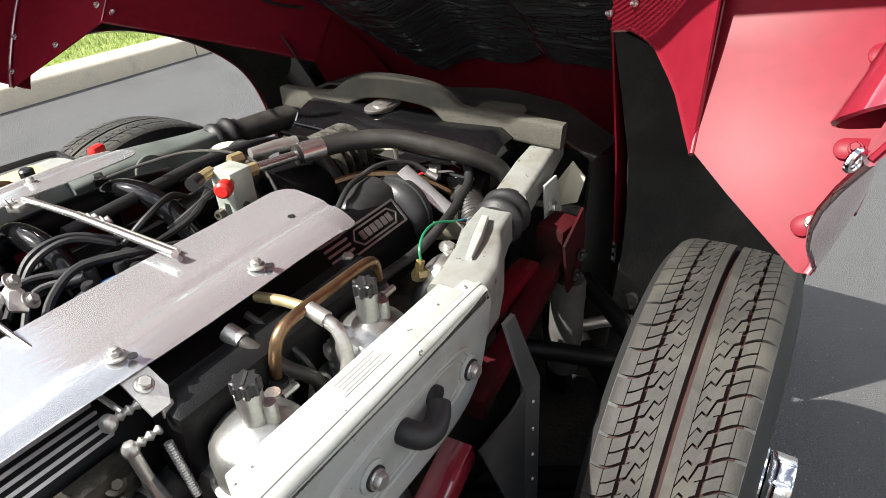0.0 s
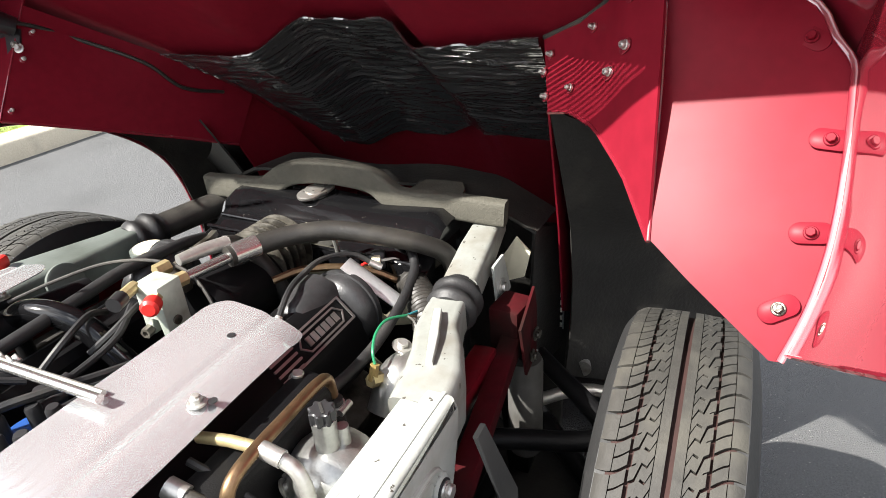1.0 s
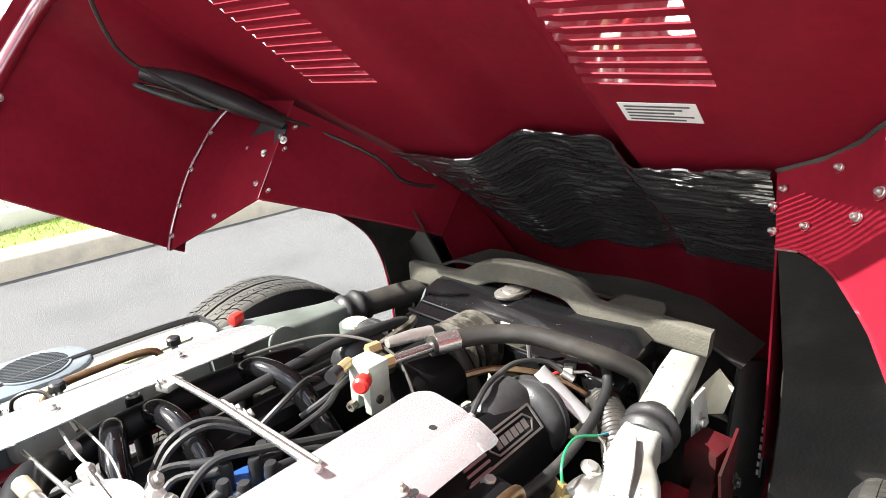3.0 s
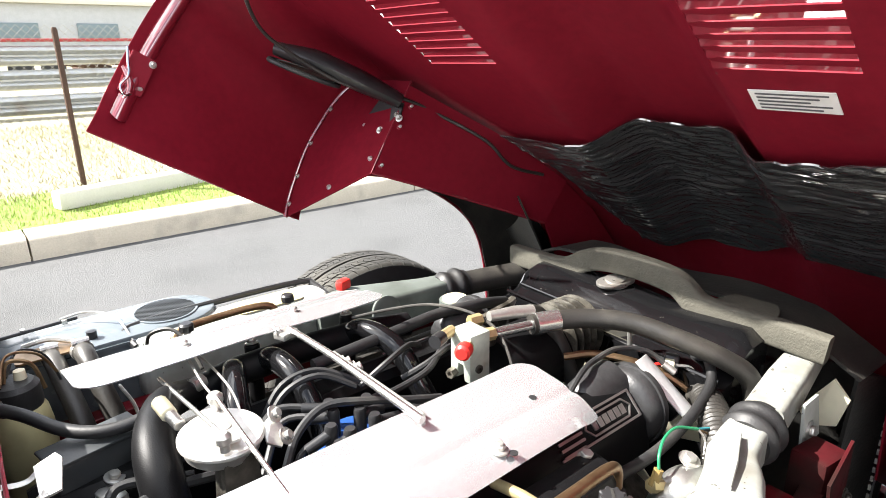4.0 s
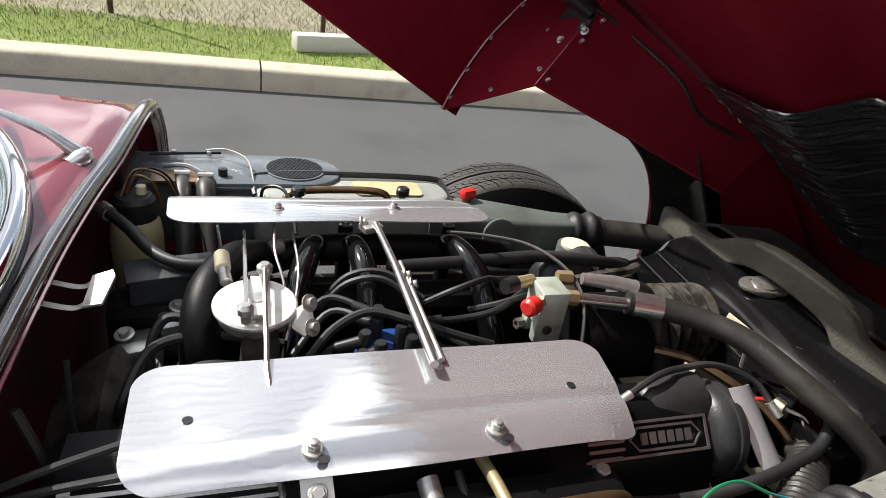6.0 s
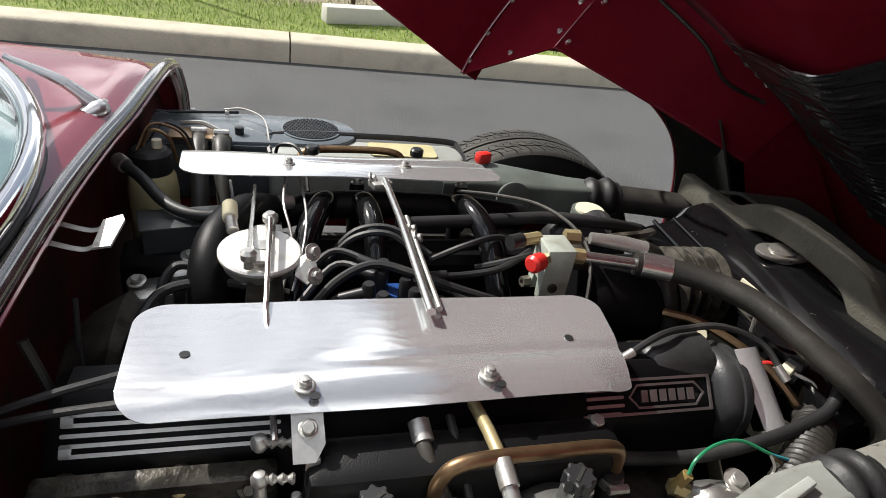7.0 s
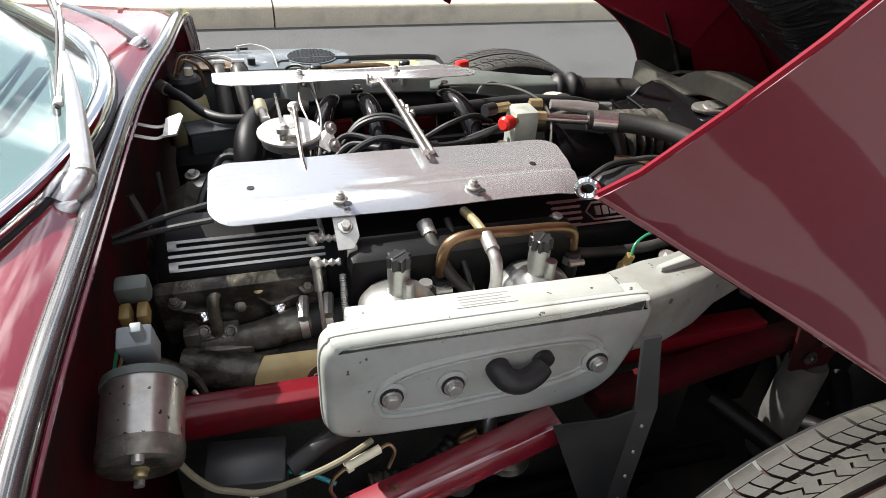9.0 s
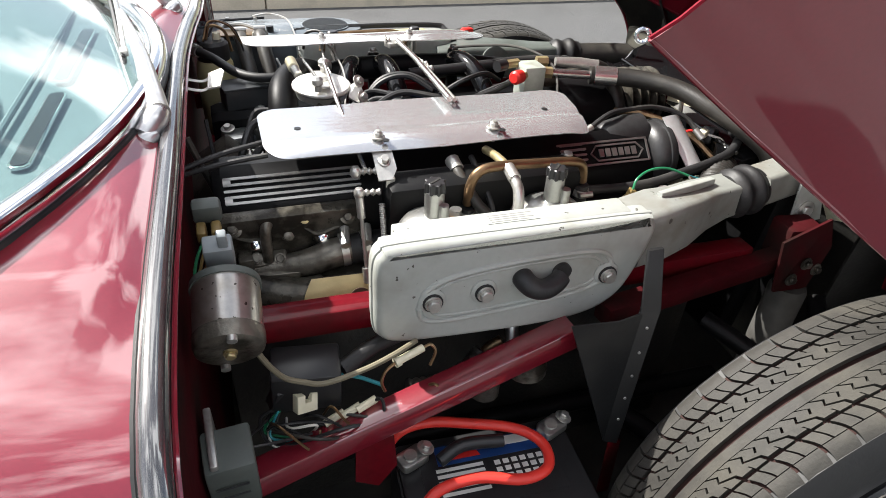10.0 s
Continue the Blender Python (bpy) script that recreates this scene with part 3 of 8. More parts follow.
for x in (-9, -7.8, 2.5, 3.7):
    part("wheel", lathe([(0.0, -0.14), (0.42, -0.14), (0.48, -0.09), (0.48, 0.09), (0.42, 0.14), (0.0, 0.14)], axis((x, 31.9, 0.5), (0, 1, 0)), 16), TYRE_SIDE, trailer)
rng = random.Random(8)
for k in range(5):
    x = -12 + 5.5 * k
    lumber = thing("scrap_pile", (x, 26, 0), "low heap of rusty scrap metal in the yard", "scrap heap", "scrap heaps")
    for j in range(9):
        part("beam", box((x + rng.uniform(-1.2, 1.2), 26 + rng.uniform(-0.8, 0.8), 0.25 + 0.1 * j), (rng.uniform(1, 2.6), 0.2, 0.2), (rng.uniform(-9, 9), rng.uniform(-9, 9), rng.uniform(0, 180)), 0.02), RUST, lumber)


# plain wall that closes the place behind the camera
solo("wall_south", box((-2.0, -14.0, 1.3), (60.0, 0.4, 2.6)), BRICK_WALL, "plain pale brown wall behind the car", "wall", kind="structure")


# bring the street to the car's scale: the road lies 0.11 m above the datum, under the tyres
STAND = Vector((-0.95, -0.60, 1.25))
STREET = Matrix.Translation(STAND) @ Matrix.Scale(0.91, 4) @ Matrix.Translation(-STAND)
for ob in [o for o in scene.objects if o.parent is None and o.type in ("MESH", "EMPTY")]:
    ob.matrix_basis = STREET @ ob.matrix_basis


# ---------------------------------------------------------------- the car's body
body = thing("car_body", (-1.25, 0.05, 0.2), "wine red sports car body with chrome-framed windscreen", "car")
MID = 0.05


def scuttle_z(y, x):
    """Height of the scuttle panel; it falls away to both sides and rises a little to the windscreen."""
    d = abs(y - MID)
    z = curve1([(0, 0.905), (0.3, 0.902), (0.5, 0.893), (0.62, 0.875), (0.70, 0.845), (0.76, 0.78), (0.80, 0.66)], d)
    return z + 0.10 * max(0.0, -1.085 - x) * (1 if d < 0.5 else 0.6)


S_PROF = [(-0.80, 0.30), (-0.815, 0.45), (-0.81, 0.58), (-0.795, 0.68)] + [(-d, curve1([(0, 0.905), (0.3, 0.902), (0.5, 0.893), (0.62, 0.875), (0.70, 0.845), (0.76, 0.78)], d)) for d in spaced(0.76, 0.0, 22)]
S_PROF = S_PROF + [(-y, z) for y, z in S_PROF[-2::-1]]


def edge_x(y):
    """The scuttle's front edge bows forward towards the car's left."""
    return curve1([(-0.6, -1.096), (-0.3, -1.090), (0.05, -1.087), (0.2, -1.079), (0.35, -1.067), (0.7, -1.058)], y)


def body_point(u, v):
    """u: metres behind the scuttle's front edge; v: step along the section."""
    k = min(int(v), len(S_PROF) - 2)
    y = S_PROF[k][0] + (S_PROF[k + 1][0] - S_PROF[k][0]) * (v - k)
    z = S_PROF[k][1] + (S_PROF[k + 1][1] - S_PROF[k][1]) * (v - k)
    reach = 0.030 + 0.64 * (MID + y + 0.03) ** 2 if abs(MID + y + 0.03) < 0.64 else 1.3
    u = u / 1.3 * min(reach, 1.3)
    lift = min(0.5 * u, 0.014) + 0.06 * u if abs(y) < 0.55 else 0.09 * u * max(0, (0.80 - abs(y)) / 0.25)
    return (edge_x(MID + y) - 0.006 - u, MID + y * (1 + 0.02 * u), z + min(lift, 0.03))


part("scuttle", sheet(body_point, [0, 0.01, 0.05, 0.12, 0.2, 0.35, 0.6, 0.9, 1.3], [k * 1.0 for k in range(len(S_PROF))], 0.003), RED, body, sharp=50)
# front edge: turned-down lip, rubber seal in a bright channel
edge = [(edge_x(MID + y) + 0.001, MID + y, z) for y, z in S_PROF[2:-2]]
part("edge_lip", tube([(x - 0.006, y, z - 0.010) for x, y, z in edge], 0.009, 8, 1), RED, body)
part("bonnet_seal", tube([(x - 0.001, y, z + 0.004) for x, y, z in edge], 0.0112, 14, 1), SEAL, body, "glossy dark bonnet seal strip with worn highlights")
part("seal_rubber", tube([(x - 0.013, y, z + 0.002) for x, y, z in edge], 0.0032, 6, 1), RUBBER, body, "thin black rubber line")
part("edge_bead", tube([(x + 0.0125, y, z + 0.000) for x, y, z in edge], 0.0022, 6, 1), RED, body)
# bulkhead below the edge
b = panel([(-1.10, MID - 0.78, 0.30), (-1.10, MID + 0.78, 0.30), (-1.10, MID + 0.77, 0.74), (-1.10, MID + 0.68, 0.845), (-1.10, MID + 0.5, 0.885), (-1.10, MID, 0.895),
           (-1.10, MID - 0.5, 0.885), (-1.10, MID - 0.68, 0.845), (-1.10, MID - 0.77, 0.74)], 0.006)
# the shade under the scuttle is partly in this dark red
part("bulkhead", b, RED_GRIME_SHADE, body)


# windscreen: a bowed base line leaning back
def screen(u, v):
    """u from the base (0) to the roof (1); v across."""
    y = -0.03 + v * 0.66
    bow = 0.275 * v * v + 0.06 * v ** 4
    x = -1.112 - bow
    return Vector((x - 0.42 * u, y * (1 - 0.10 * u), 0.928 - 0.01 * v * v + 0.30 * u))


vs = spaced(-1.0, 1.0, 31)
glass = part("windscreen", sheet(screen, spaced(0, 1, 9), vs, 0.005), GLASS, body, "laminated windscreen reflecting bright clouds")
glass.visible_shadow = False
part("screen_frame", tube([screen(0, v) + Vector((0.004, 0, 0.004)) for v in vs], 0.0135, 10, 1), CHROME, body, "polished chrome windscreen frame")
part("screen_rubber", tube([screen(0, v) + Vector((0.0145, 0, -0.008)) for v in vs], 0.0035, 8, 1), RUBBER, body, "black rubber windscreen gasket")
b = tube([screen(1, v) + Vector((0, 0, 0.006)) for v in vs], 0.02, 8, 1)
part("roof_rail", b, CHROME, body)
b = sheet(lambda u, v: (screen(0, v).x - 0.01 - 0.55 * u, screen(0, v).y * (1 - 0.1 * u), 0.895 - 0.02 * u), spaced(0, 1, 5), spaced(-0.98, 0.98, 15), 0.01)
dash = part("dash_top", b, DASH, body, "blue-grey dashboard top under the screen")
part("dash_bead", tube([(-1.272, -0.34, 0.902), (-1.270, -0.10, 0.904), (-1.268, 0.15, 0.904), (-1.27, 0.36, 0.902)], 0.004, 8), DASH, dash)
for y0, y1 in ((-0.262, -0.048), (-0.006, 0.242)):
    part("demister_vent", plate(rounded(-0.0115, 0, 0.0115, y1 - y0, 0.011), 0.004, pose(-1.235, y0, 0.900, 0, 0, -1.5), 0.001), CHROME, dash, "chrome-rimmed demister slot")
    part("slot", plate(rounded(-0.0085, 0.004, 0.0085, y1 - y0 - 0.004, 0.008), 0.0055, pose(-1.235, y0, 0.8995, 0, 0, -1.5)), PLASTIC, dash)
part("cabin_floor", box((-1.85, MID, 0.5), (1.2, 1.3, 0.3), bevel=0.02), DASH, body, "dark cabin interior")


# wipers on the scuttle
def wiper(at, joint, tip, blade_a, blade_b):
    """at: the spindle; joint: the arm's hinge; tip: where the arm meets the blade, which runs from blade_a to blade_b."""
    w = thing("wiper", at, "satin silver wiper arm with a black blade parked on the screen", "wiper", "wipers")
    at, joint, tip, blade_a, blade_b = (Vector(p) for p in (at, joint, tip, blade_a, blade_b))
    part("foot", loft([ring4(at + Vector((-0.026, 0.006, -0.010)), (1, -0.2, 0.35), 0.005, 0.004, 0.9), ring4(at + Vector((-0.014, 0.003, -0.005)), (1, -0.2, 0.35), 0.013, 0.008, 0.9), ring4(at, (1, -0.1, 0.45), 0.015, 0.011, 0.9), ring4(at + Vector((0.014, -0.002, 0.006)), (1, 0.1, 0.5), 0.012, 0.010, 0.9), ring4(at + Vector((0.022, 0.0, 0.009)), (1, 0.2, 0.4), 0.004, 0.004, 0.9)]), WIPER, w, "cast wiper spindle boss", 50)
    part("knuckle", tube([at + Vector((0.006, 0.0, 0.006)), at.lerp(joint, 0.6) + Vector((0.005, -0.002, 0.004)), joint], [0.0125, 0.0140, 0.0130], 14), WIPER, w)
    part("hinge_band", lathe([(0.0, -0.003), (0.0142, -0.003), (0.0142, 0.003), (0.0, 0.003)], axis(joint, tip - joint), 16), STEEL, w)
    mid = joint.lerp(tip, 0.5) + Vector((0.004, 0, 0.006))
    part("arm", tube([joint, joint.lerp(mid, 0.3), mid, tip], [0.0135, 0.0130, 0.0090, 0.0045], 12, flat=0.75), WIPER, w, "tapered satin silver arm")
    blade = part("blade", tube([blade_a, blade_a.lerp(blade_b, 0.5) + Vector((0.003, 0, 0.003)), blade_b], 0.0042, 8, flat=1.6), RUBBER, w, "black wiper blade")
    up = Vector((0.006, 0, 0.008))
    part("carrier", tube([blade_a.lerp(blade_b, 0.04) + up * 0.5, blade_a.lerp(blade_b, 0.5) + up * 1.5, blade_a.lerp(blade_b, 0.96) + up * 0.5], 0.0034, 8), WIPER, blade, "silver blade carrier")
    part("claw", box(blade_a.lerp(blade_b, 0.05) + up * 0.5, (0.010, 0.022, 0.008), (0, 0, 8), 0.002), STEEL, blade)
    return w


def loft(rings, bm=None):
    b = bmesh.new()
    rs = [[b.verts.new(p) for p in r] for r in rings]
    n = len(rs[0])
    for a, c in zip(rs, rs[1:]):
        for j in range(n):
            b.faces.new((a[j], a[(j + 1) % n], c[(j + 1) % n], c[j]))
    b.faces.new(rs[0][::-1])
    b.faces.new(rs[-1])
    return b if bm is None else merge(bm, b)


def ring4(c, d, wide, high, r=0.35, n=4):
    """A rounded rectangle round c, square to d."""
    d = Vector(d).normalized()
    s = d.cross(Vector((0, 0, 1))).normalized()
    u = s.cross(d)
    k = min(wide, high) * r
    return [Vector(c) + s * x + u * y for x, y in rounded(-wide, -high, wide, high, k, n)]


wiper((-1.122, -0.228, 0.906), (-1.100, -0.196, 0.926), (-1.150, 0.060, 0.975), (-1.142, -0.066, 0.946), (-1.195, 0.27, 0.985))
wiper((-1.116, 0.292, 0.904), (-1.096, 0.320, 0.915), (-1.198, 0.312, 0.980), (-1.180, 0.20, 0.972), (-1.270, 0.46, 1.02))


# ---------------------------------------------------------------- the open bonnet
# own axes: u from the rear edge to the nose, v to the car's left, w out of the skin
BON = Matrix(((0.8, 0, 0.6, -0.69), (0, 1, 0, 0), (-0.6, 0, 0.8, 1.56), (0, 0, 0, 1)))
V0 = 0.055


def bon(u, v, w):
    return BON @ Vector((u, v, w))


H_PROF = [(0.0, 0.0), (0.2, 0.0), (0.4, -0.003), (0.55, -0.006), (0.64, -0.010), (0.70, -0.026), (0.745, -0.062), (0.768, -0.105), (0.785, -0.19), (0.785, -0.26), (0.764, -0.34), (0.722, -0.415)]
H_LINE = smooth_path([(h, w, 0) for h, w in H_PROF + [(0.70, -0.452)]], 6)
ARCH = [(0.60, -0.40), (0.64, -0.31), (0.74, -0.215), (0.86, -0.160), (1.0, -0.130), (1.14, -0.135), (1.25, -0.180), (1.33, -0.250), (1.39, -0.36), (1.42, -0.44)]


# the near wing's section: it rolls under at its lower edge
NEAR_WING = [(-0.418, 0.7340), (-0.412, 0.7385), (-0.405, 0.7420), (-0.385, 0.7490), (-0.36, 0.7568), (-0.33, 0.7640), (-0.30, 0.7685), (-0.26, 0.7715), (-0.20, 0.7725), (-0.15, 0.7712), (-0.105, 0.768)]
# the far wing is a little narrower and tucks in further
FAR_WING = [(-0.445, 0.671), (-0.402, 0.680), (-0.371, 0.698), (-0.302, 0.723), (-0.215, 0.742), (-0.119, 0.736)]


def low_edge(u, sign):
    return -0.417 + 0.05 * (u - 0.147) if sign < 0 else -0.441 + 0.102 * (u - 0.145)


def bulge(v, u):
    d = abs(v - 0.025)
    t = min(1.0, max(0.0, (0.185 - d) / 0.11))
    s = t * t * (3 - 2 * t)
    return 0.075 * s * curve1([(0.1, 0.75), (0.6, 0.85), (0.8, 1.0), (1.1, 0.95), (1.5, 0.4), (1.8, 0.1)], u)


def droop(u):
    return -0.55 * max(0.0, u - 1.12) ** 2


def skin(u, h, w):
    shrink = 1 - 0.16 * max(0.0, u - 1.0) ** 1.5
    v = V0 + h * shrink
    return bon(u, v, w + droop(u) + (bulge(v, u) if w > -0.03 else 0.0))


def soft_curve(rows, x):
    """Smooth curve through rows of (x, y), x rising."""
    x = min(max(x, rows[0][0]), rows[-1][0])
    k = min(max(bisect(rows, x) - 1, 0), len(rows) - 2)
    (x0, y0), (x1, y1) = rows[k], rows[k + 1]
    slope = lambda i: (rows[min(i + 1, len(rows) - 1)][1] - rows[max(i - 1, 0)][1]) / (rows[min(i + 1, len(rows) - 1)][0] - rows[max(i - 1, 0)][0])
    d, f = x1 - x0, (x - x0) / (x1 - x0)
    return y0 * (1 + 2 * f) * (1 - f) ** 2 + d * slope(k) * f * (1 - f) ** 2 + y1 * f * f * (3 - 2 * f) - d * slope(k + 1) * f * f * (1 - f)


def bisect(rows, x):
    return sum(1 for a, _ in rows if a <= x)


def side_skin(u, s, sign, low):
    """s from 0 (shoulder, h = 0.60) to 1 (lower edge, at w = low)."""
    pts = [p for p in H_LINE if p.x >= 0.60 or p.y < -0.03]
    end = [p for p in pts if p.y > low] or pts[:2]
    past = next((p for p in pts if p.y <= low), None)
    full = list(end)
    if past is not None:
        full.append(end[-1].lerp(past, (end[-1].y - low) / max(1e-6, end[-1].y - past.y)))
    x = s * (len(full) - 1)
    k = min(int(x), len(full) - 2)
    p = full[k].lerp(full[k + 1], x - k)
    if sign < 0:
        h = soft_curve(NEAR_WING, p.y) if p.y < -0.105 else p.x
        h -= 0.020 * (1 - math.exp(-max(0.0, u - 0.147) / 0.13)) * curve1([(0.33, 1.0), (0.56, 0.25)], u) * min(1.0, max(0.0, (-0.03 - p.y) / 0.15))
    else:
        h = soft_curve(FAR_WING, p.y) if p.y < -0.119 else min(p.x, 0.64 + (p.x - 0.64) * 0.755)
    return skin(u, sign * h, p.y)


bonnet = thing("bonnet", bon(0.6, V0, -0.05), "wine red bonnet tilted forward on its hinges over the engine", "bonnet")
# louvre banks: slots cut through the top skin
SLOT_U = [0.548 - 0.0232 * k for k in range(15)]
BANKS = ((-0.318, -0.140), (0.262, 0.450))
us = sorted(set([0.125, 0.15] + [u + d for u in SLOT_U for d in (-0.0125, 0.0)] + spaced(0.58, 1.85, 26)))
h_s = sorted(set([round(h, 4) for h in spaced(-0.60, 0.60, 49)] + [round(v - V0, 4) for bank in BANKS for v in bank]))


def flat_w(h):
    return curve1(H_PROF, abs(h))


def not_slot(u, h):
    v = h + V0
    return not (any(a < v < b for a, b in BANKS) and any(s - 0.0125 < u < s for s in SLOT_U))


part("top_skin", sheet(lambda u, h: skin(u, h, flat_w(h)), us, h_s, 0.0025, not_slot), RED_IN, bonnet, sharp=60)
for a, c in BANKS:
    bank = part("louvre_bank", box(bon(0.565, (a + c) / 2, 0.004), (0.004, c - a, 0.002), (0, 36.87, 0)), RED, bonnet, "bank of pressed cooling louvres")
    for s in SLOT_U:
        part("louvre", sheet(lambda u, v: bon(u, v, flat_w(v - V0) + 0.001 + 0.0065 * (s + 0.002 - u) / 0.017), [s - 0.015, s - 0.008, s + 0.002], [a + 0.002, (a + c) / 2, c - 0.002], 0.0015), RED, bank)
for sign, name in ((-1, "right_wing"), (1, "left_wing")):
    rear = 0.147 if sign < 0 else 0.145
    b = sheet(lambda u, s: side_skin(u, s, sign, low_edge(u, sign)), [rear, rear + 0.02, 0.19, 0.215, 0.245, 0.28, 0.32, 0.36, 0.40, 0.45, 0.50, 0.56, 0.62], spaced(0, 1, 44), 0.0025)
    sheet(lambda u, s: side_skin(u, s, sign, curve1(ARCH, u)), spaced(0.62, 1.42, 41) + [1.5, 1.7, 1.85], spaced(0, 1, 22), 0.0025, bm=b)
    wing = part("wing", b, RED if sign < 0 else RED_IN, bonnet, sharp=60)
    # rolled rear and lower edges with a bump stop at the corner
    part("rolled_edge", tube([side_skin(rear, s, sign, low_edge(rear, sign)) for s in spaced(0, 1, 23)], 0.0012, 6, 1), RED_IN, wing)
    rail = sheet(lambda a, s: side_skin(rear + 0.020 + 0.030 * a, s, sign, -0.40) + (BON.to_3x3() @ Vector((0, -sign, -0.35))) * (0.004 + 0.016 * math.sin(a * math.pi) ** 0.7), spaced(0, 1, 7), spaced(0.05, 0.97, 16), 0.002)
    part("edge_rail", rail, RED, wing, "folded red stiffening rail inside the rear edge", 60)
    part("lower_flange", tube([side_skin(u, 1, sign, low_edge(u, sign)) for u in (rear, 0.25, 0.4, 0.61)], 0.0018, 8, 2), RED, wing)
    part("arch_lip", tube([side_skin(u, 1, sign, curve1(ARCH, u)) for u in spaced(0.63, 1.41, 40)], 0.004, 8, 1), RED, wing)

# small pull ring at the near wing's rear corner
ring_m = axis(bon(0.1455, -0.676, -0.418), BON.to_3x3() @ Vector((0.35, 1, 0.5)))
part("pull_ring", tube([ring_m @ Vector((0.0032 * math.cos(a), 0.0032 * math.sin(a), 0)) for a in spaced(0, math.tau, 17)], 0.0011, 8, 1), CHROME, bonnet, "small bright pull ring")
# black underseal inside both wings round the wheel arches
for sign in (-1, 1):
    b = sheet(lambda u, s: side_skin(u, s, sign, curve1(ARCH, u)) + BON.to_3x3() @ Vector((0, -sign * 0.006, -0.004)), spaced(0.66, 1.7, 30), spaced(0.12, 0.97, 16), 0.002)
    part("wing_underseal", b, LINER, bonnet, "black underseal inside the wing", 60)

# closing panels behind the wheels, the slanting inner panels and the black wheel-arch liners
for sign, kink, inner, edge_v in ((-1, (-0.551, -0.303), (0.738, -0.384), -0.672), (1, (0.534, -0.239), (1.02, 0.400), 0.738)):
    c_v, c_w = kink
    V = lambda h: V0 + sign * (h - (0.013 if sign < 0 else 0.035))
    raked = lambda v: 0.611 + 0.2 * (v + 0.551) if sign < 0 else 0.605 - 0.1 * (v - 0.534)
    rim_w = (-0.402, -0.37, -0.34, -0.30, -0.26, -0.22, -0.19, -0.15, -0.122)
    section, tuck = (NEAR_WING, 0.004) if sign < 0 else (FAR_WING, 0.002)
    rim = [(V0 + sign * (soft_curve(section, w) - tuck), w) for w in rim_w] + [(V(0.762), -0.095), (V(0.7445), -0.060), (V(0.698), -0.026)]
    top_v = c_v - sign * (0.02 if sign < 0 else -0.03)
    pts = [bon(raked(c_v), c_v, c_w)] + [bon(raked(v), v, w) for v, w in rim] + [bon(raked(top_v), top_v, -0.014)]
    if sign < 0:
        def leaning(a, w):
            seam = c_v + 0.021 * max(0.0, (w - c_w) / (-0.012 - c_w)) if w > c_w else c_v + (edge_v - c_v) * (c_w - w) / (c_w + 0.402)
            out = rim_at(w)
            v = seam + (out - seam) * a
            return bon(raked(v) - 0.05 * max(0.0, (w + 0.17) / 0.158) ** 1.6 * (1 - 0.9 * a), v, w)
        rim_at = lambda w: curve1([(b, a) for a, b in rim], w)
        body = sheet(leaning, spaced(0, 1, 12), list(rim_w) + [-0.095, -0.075, -0.055, -0.035, -0.022, -0.012], 0.003)
    else:
        body = panel(pts, 0.003)
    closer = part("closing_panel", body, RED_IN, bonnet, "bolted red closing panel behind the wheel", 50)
    if sign < 0:
        part("seam_bead", tube([leaning(a, -0.012) for a in spaced(0, 1, 10)], 0.0038, 8, 2), LINER, closer, "dark sealed seam")
    part("flange", tube([bon(raked(v) - 0.006, v - sign * 0.004, w) for v, w in rim], 0.0036, 8, 3, flat=0.5), RED, closer)
    rim_bolts = ((-0.674, -0.355, 40), (-0.691, -0.283, 12), (-0.697, -0.195, 0), (-0.671, -0.093, -25)) if sign < 0 else ((0.783, -0.119, 0), (0.788, -0.215, 0), (0.769, -0.302, 20), (0.744, -0.371, 40), (0.560, -0.211, 0), (0.64, -0.301, 0), (0.552, -0.10, 0))
    face = BON.to_3x3() @ Vector((-1, 0.2 if sign < 0 else -0.1, 0)).normalized()
    for v, w, tilt in rim_bolts:
        if sign > 0:
            part("bolt", hex_bolt(bon(raked(v) - 0.0025, v, w), face, 0.0042, 0.004, 1.5), STEEL, closer)
            continue
        m = axis(bon(raked(v) - 0.004, v, w), face, tilt + 90)
        oval = part("washer_plate", plate(rounded(-0.010, -0.018, 0.010, 0.018, 0.0095), 0.0014, m, 0.0005), RED_IN, closer)
        part("bolt", hex_bolt(m @ Vector((0, 0, 0.0014)), face, 0.0048, 0.005, 1.35), OILY_DARK if w < -0.33 else RED_IN, oval)
    i_u, i_v = inner
    if sign < 0:
        low = [(0.611, c_v, c_w), (0.645, -0.51, -0.225), (0.68, -0.462, -0.160), (0.712, -0.420, -0.128), (i_u, i_v, -0.120)]
        top = [(0.561, -0.530, -0.012), (0.600, -0.483, -0.012), (0.641, -0.460, -0.012), (0.690, -0.418, -0.012), (0.734, -0.360, -0.012)]
    else:
        low = [(0.605, c_v, c_w), (0.71, 0.505, -0.208), (0.81, 0.475, -0.180), (0.92, 0.435, -0.150), (i_u, i_v, -0.125)]
        top = [(0.600, c_v + 0.03, -0.025), (0.70, 0.522, -0.016), (0.80, 0.458, -0.012), (0.90, 0.420, -0.010), (i_u, i_v - 0.005, -0.006)]
    low_p, top_p = ([bon(*p) for p in side] for side in (low, top))
    def ruled(u, v):
        k = min(int(u), 3)
        return low_p[k].lerp(low_p[k + 1], u - k).lerp(top_p[k].lerp(top_p[k + 1], u - k), v)
    slant = part("slant_panel", sheet(ruled, spaced(0, 4, 17), spaced(0, 1, 6), 0.003), RED_IN, bonnet, "slanting red inner panel with a row of screws", 60)
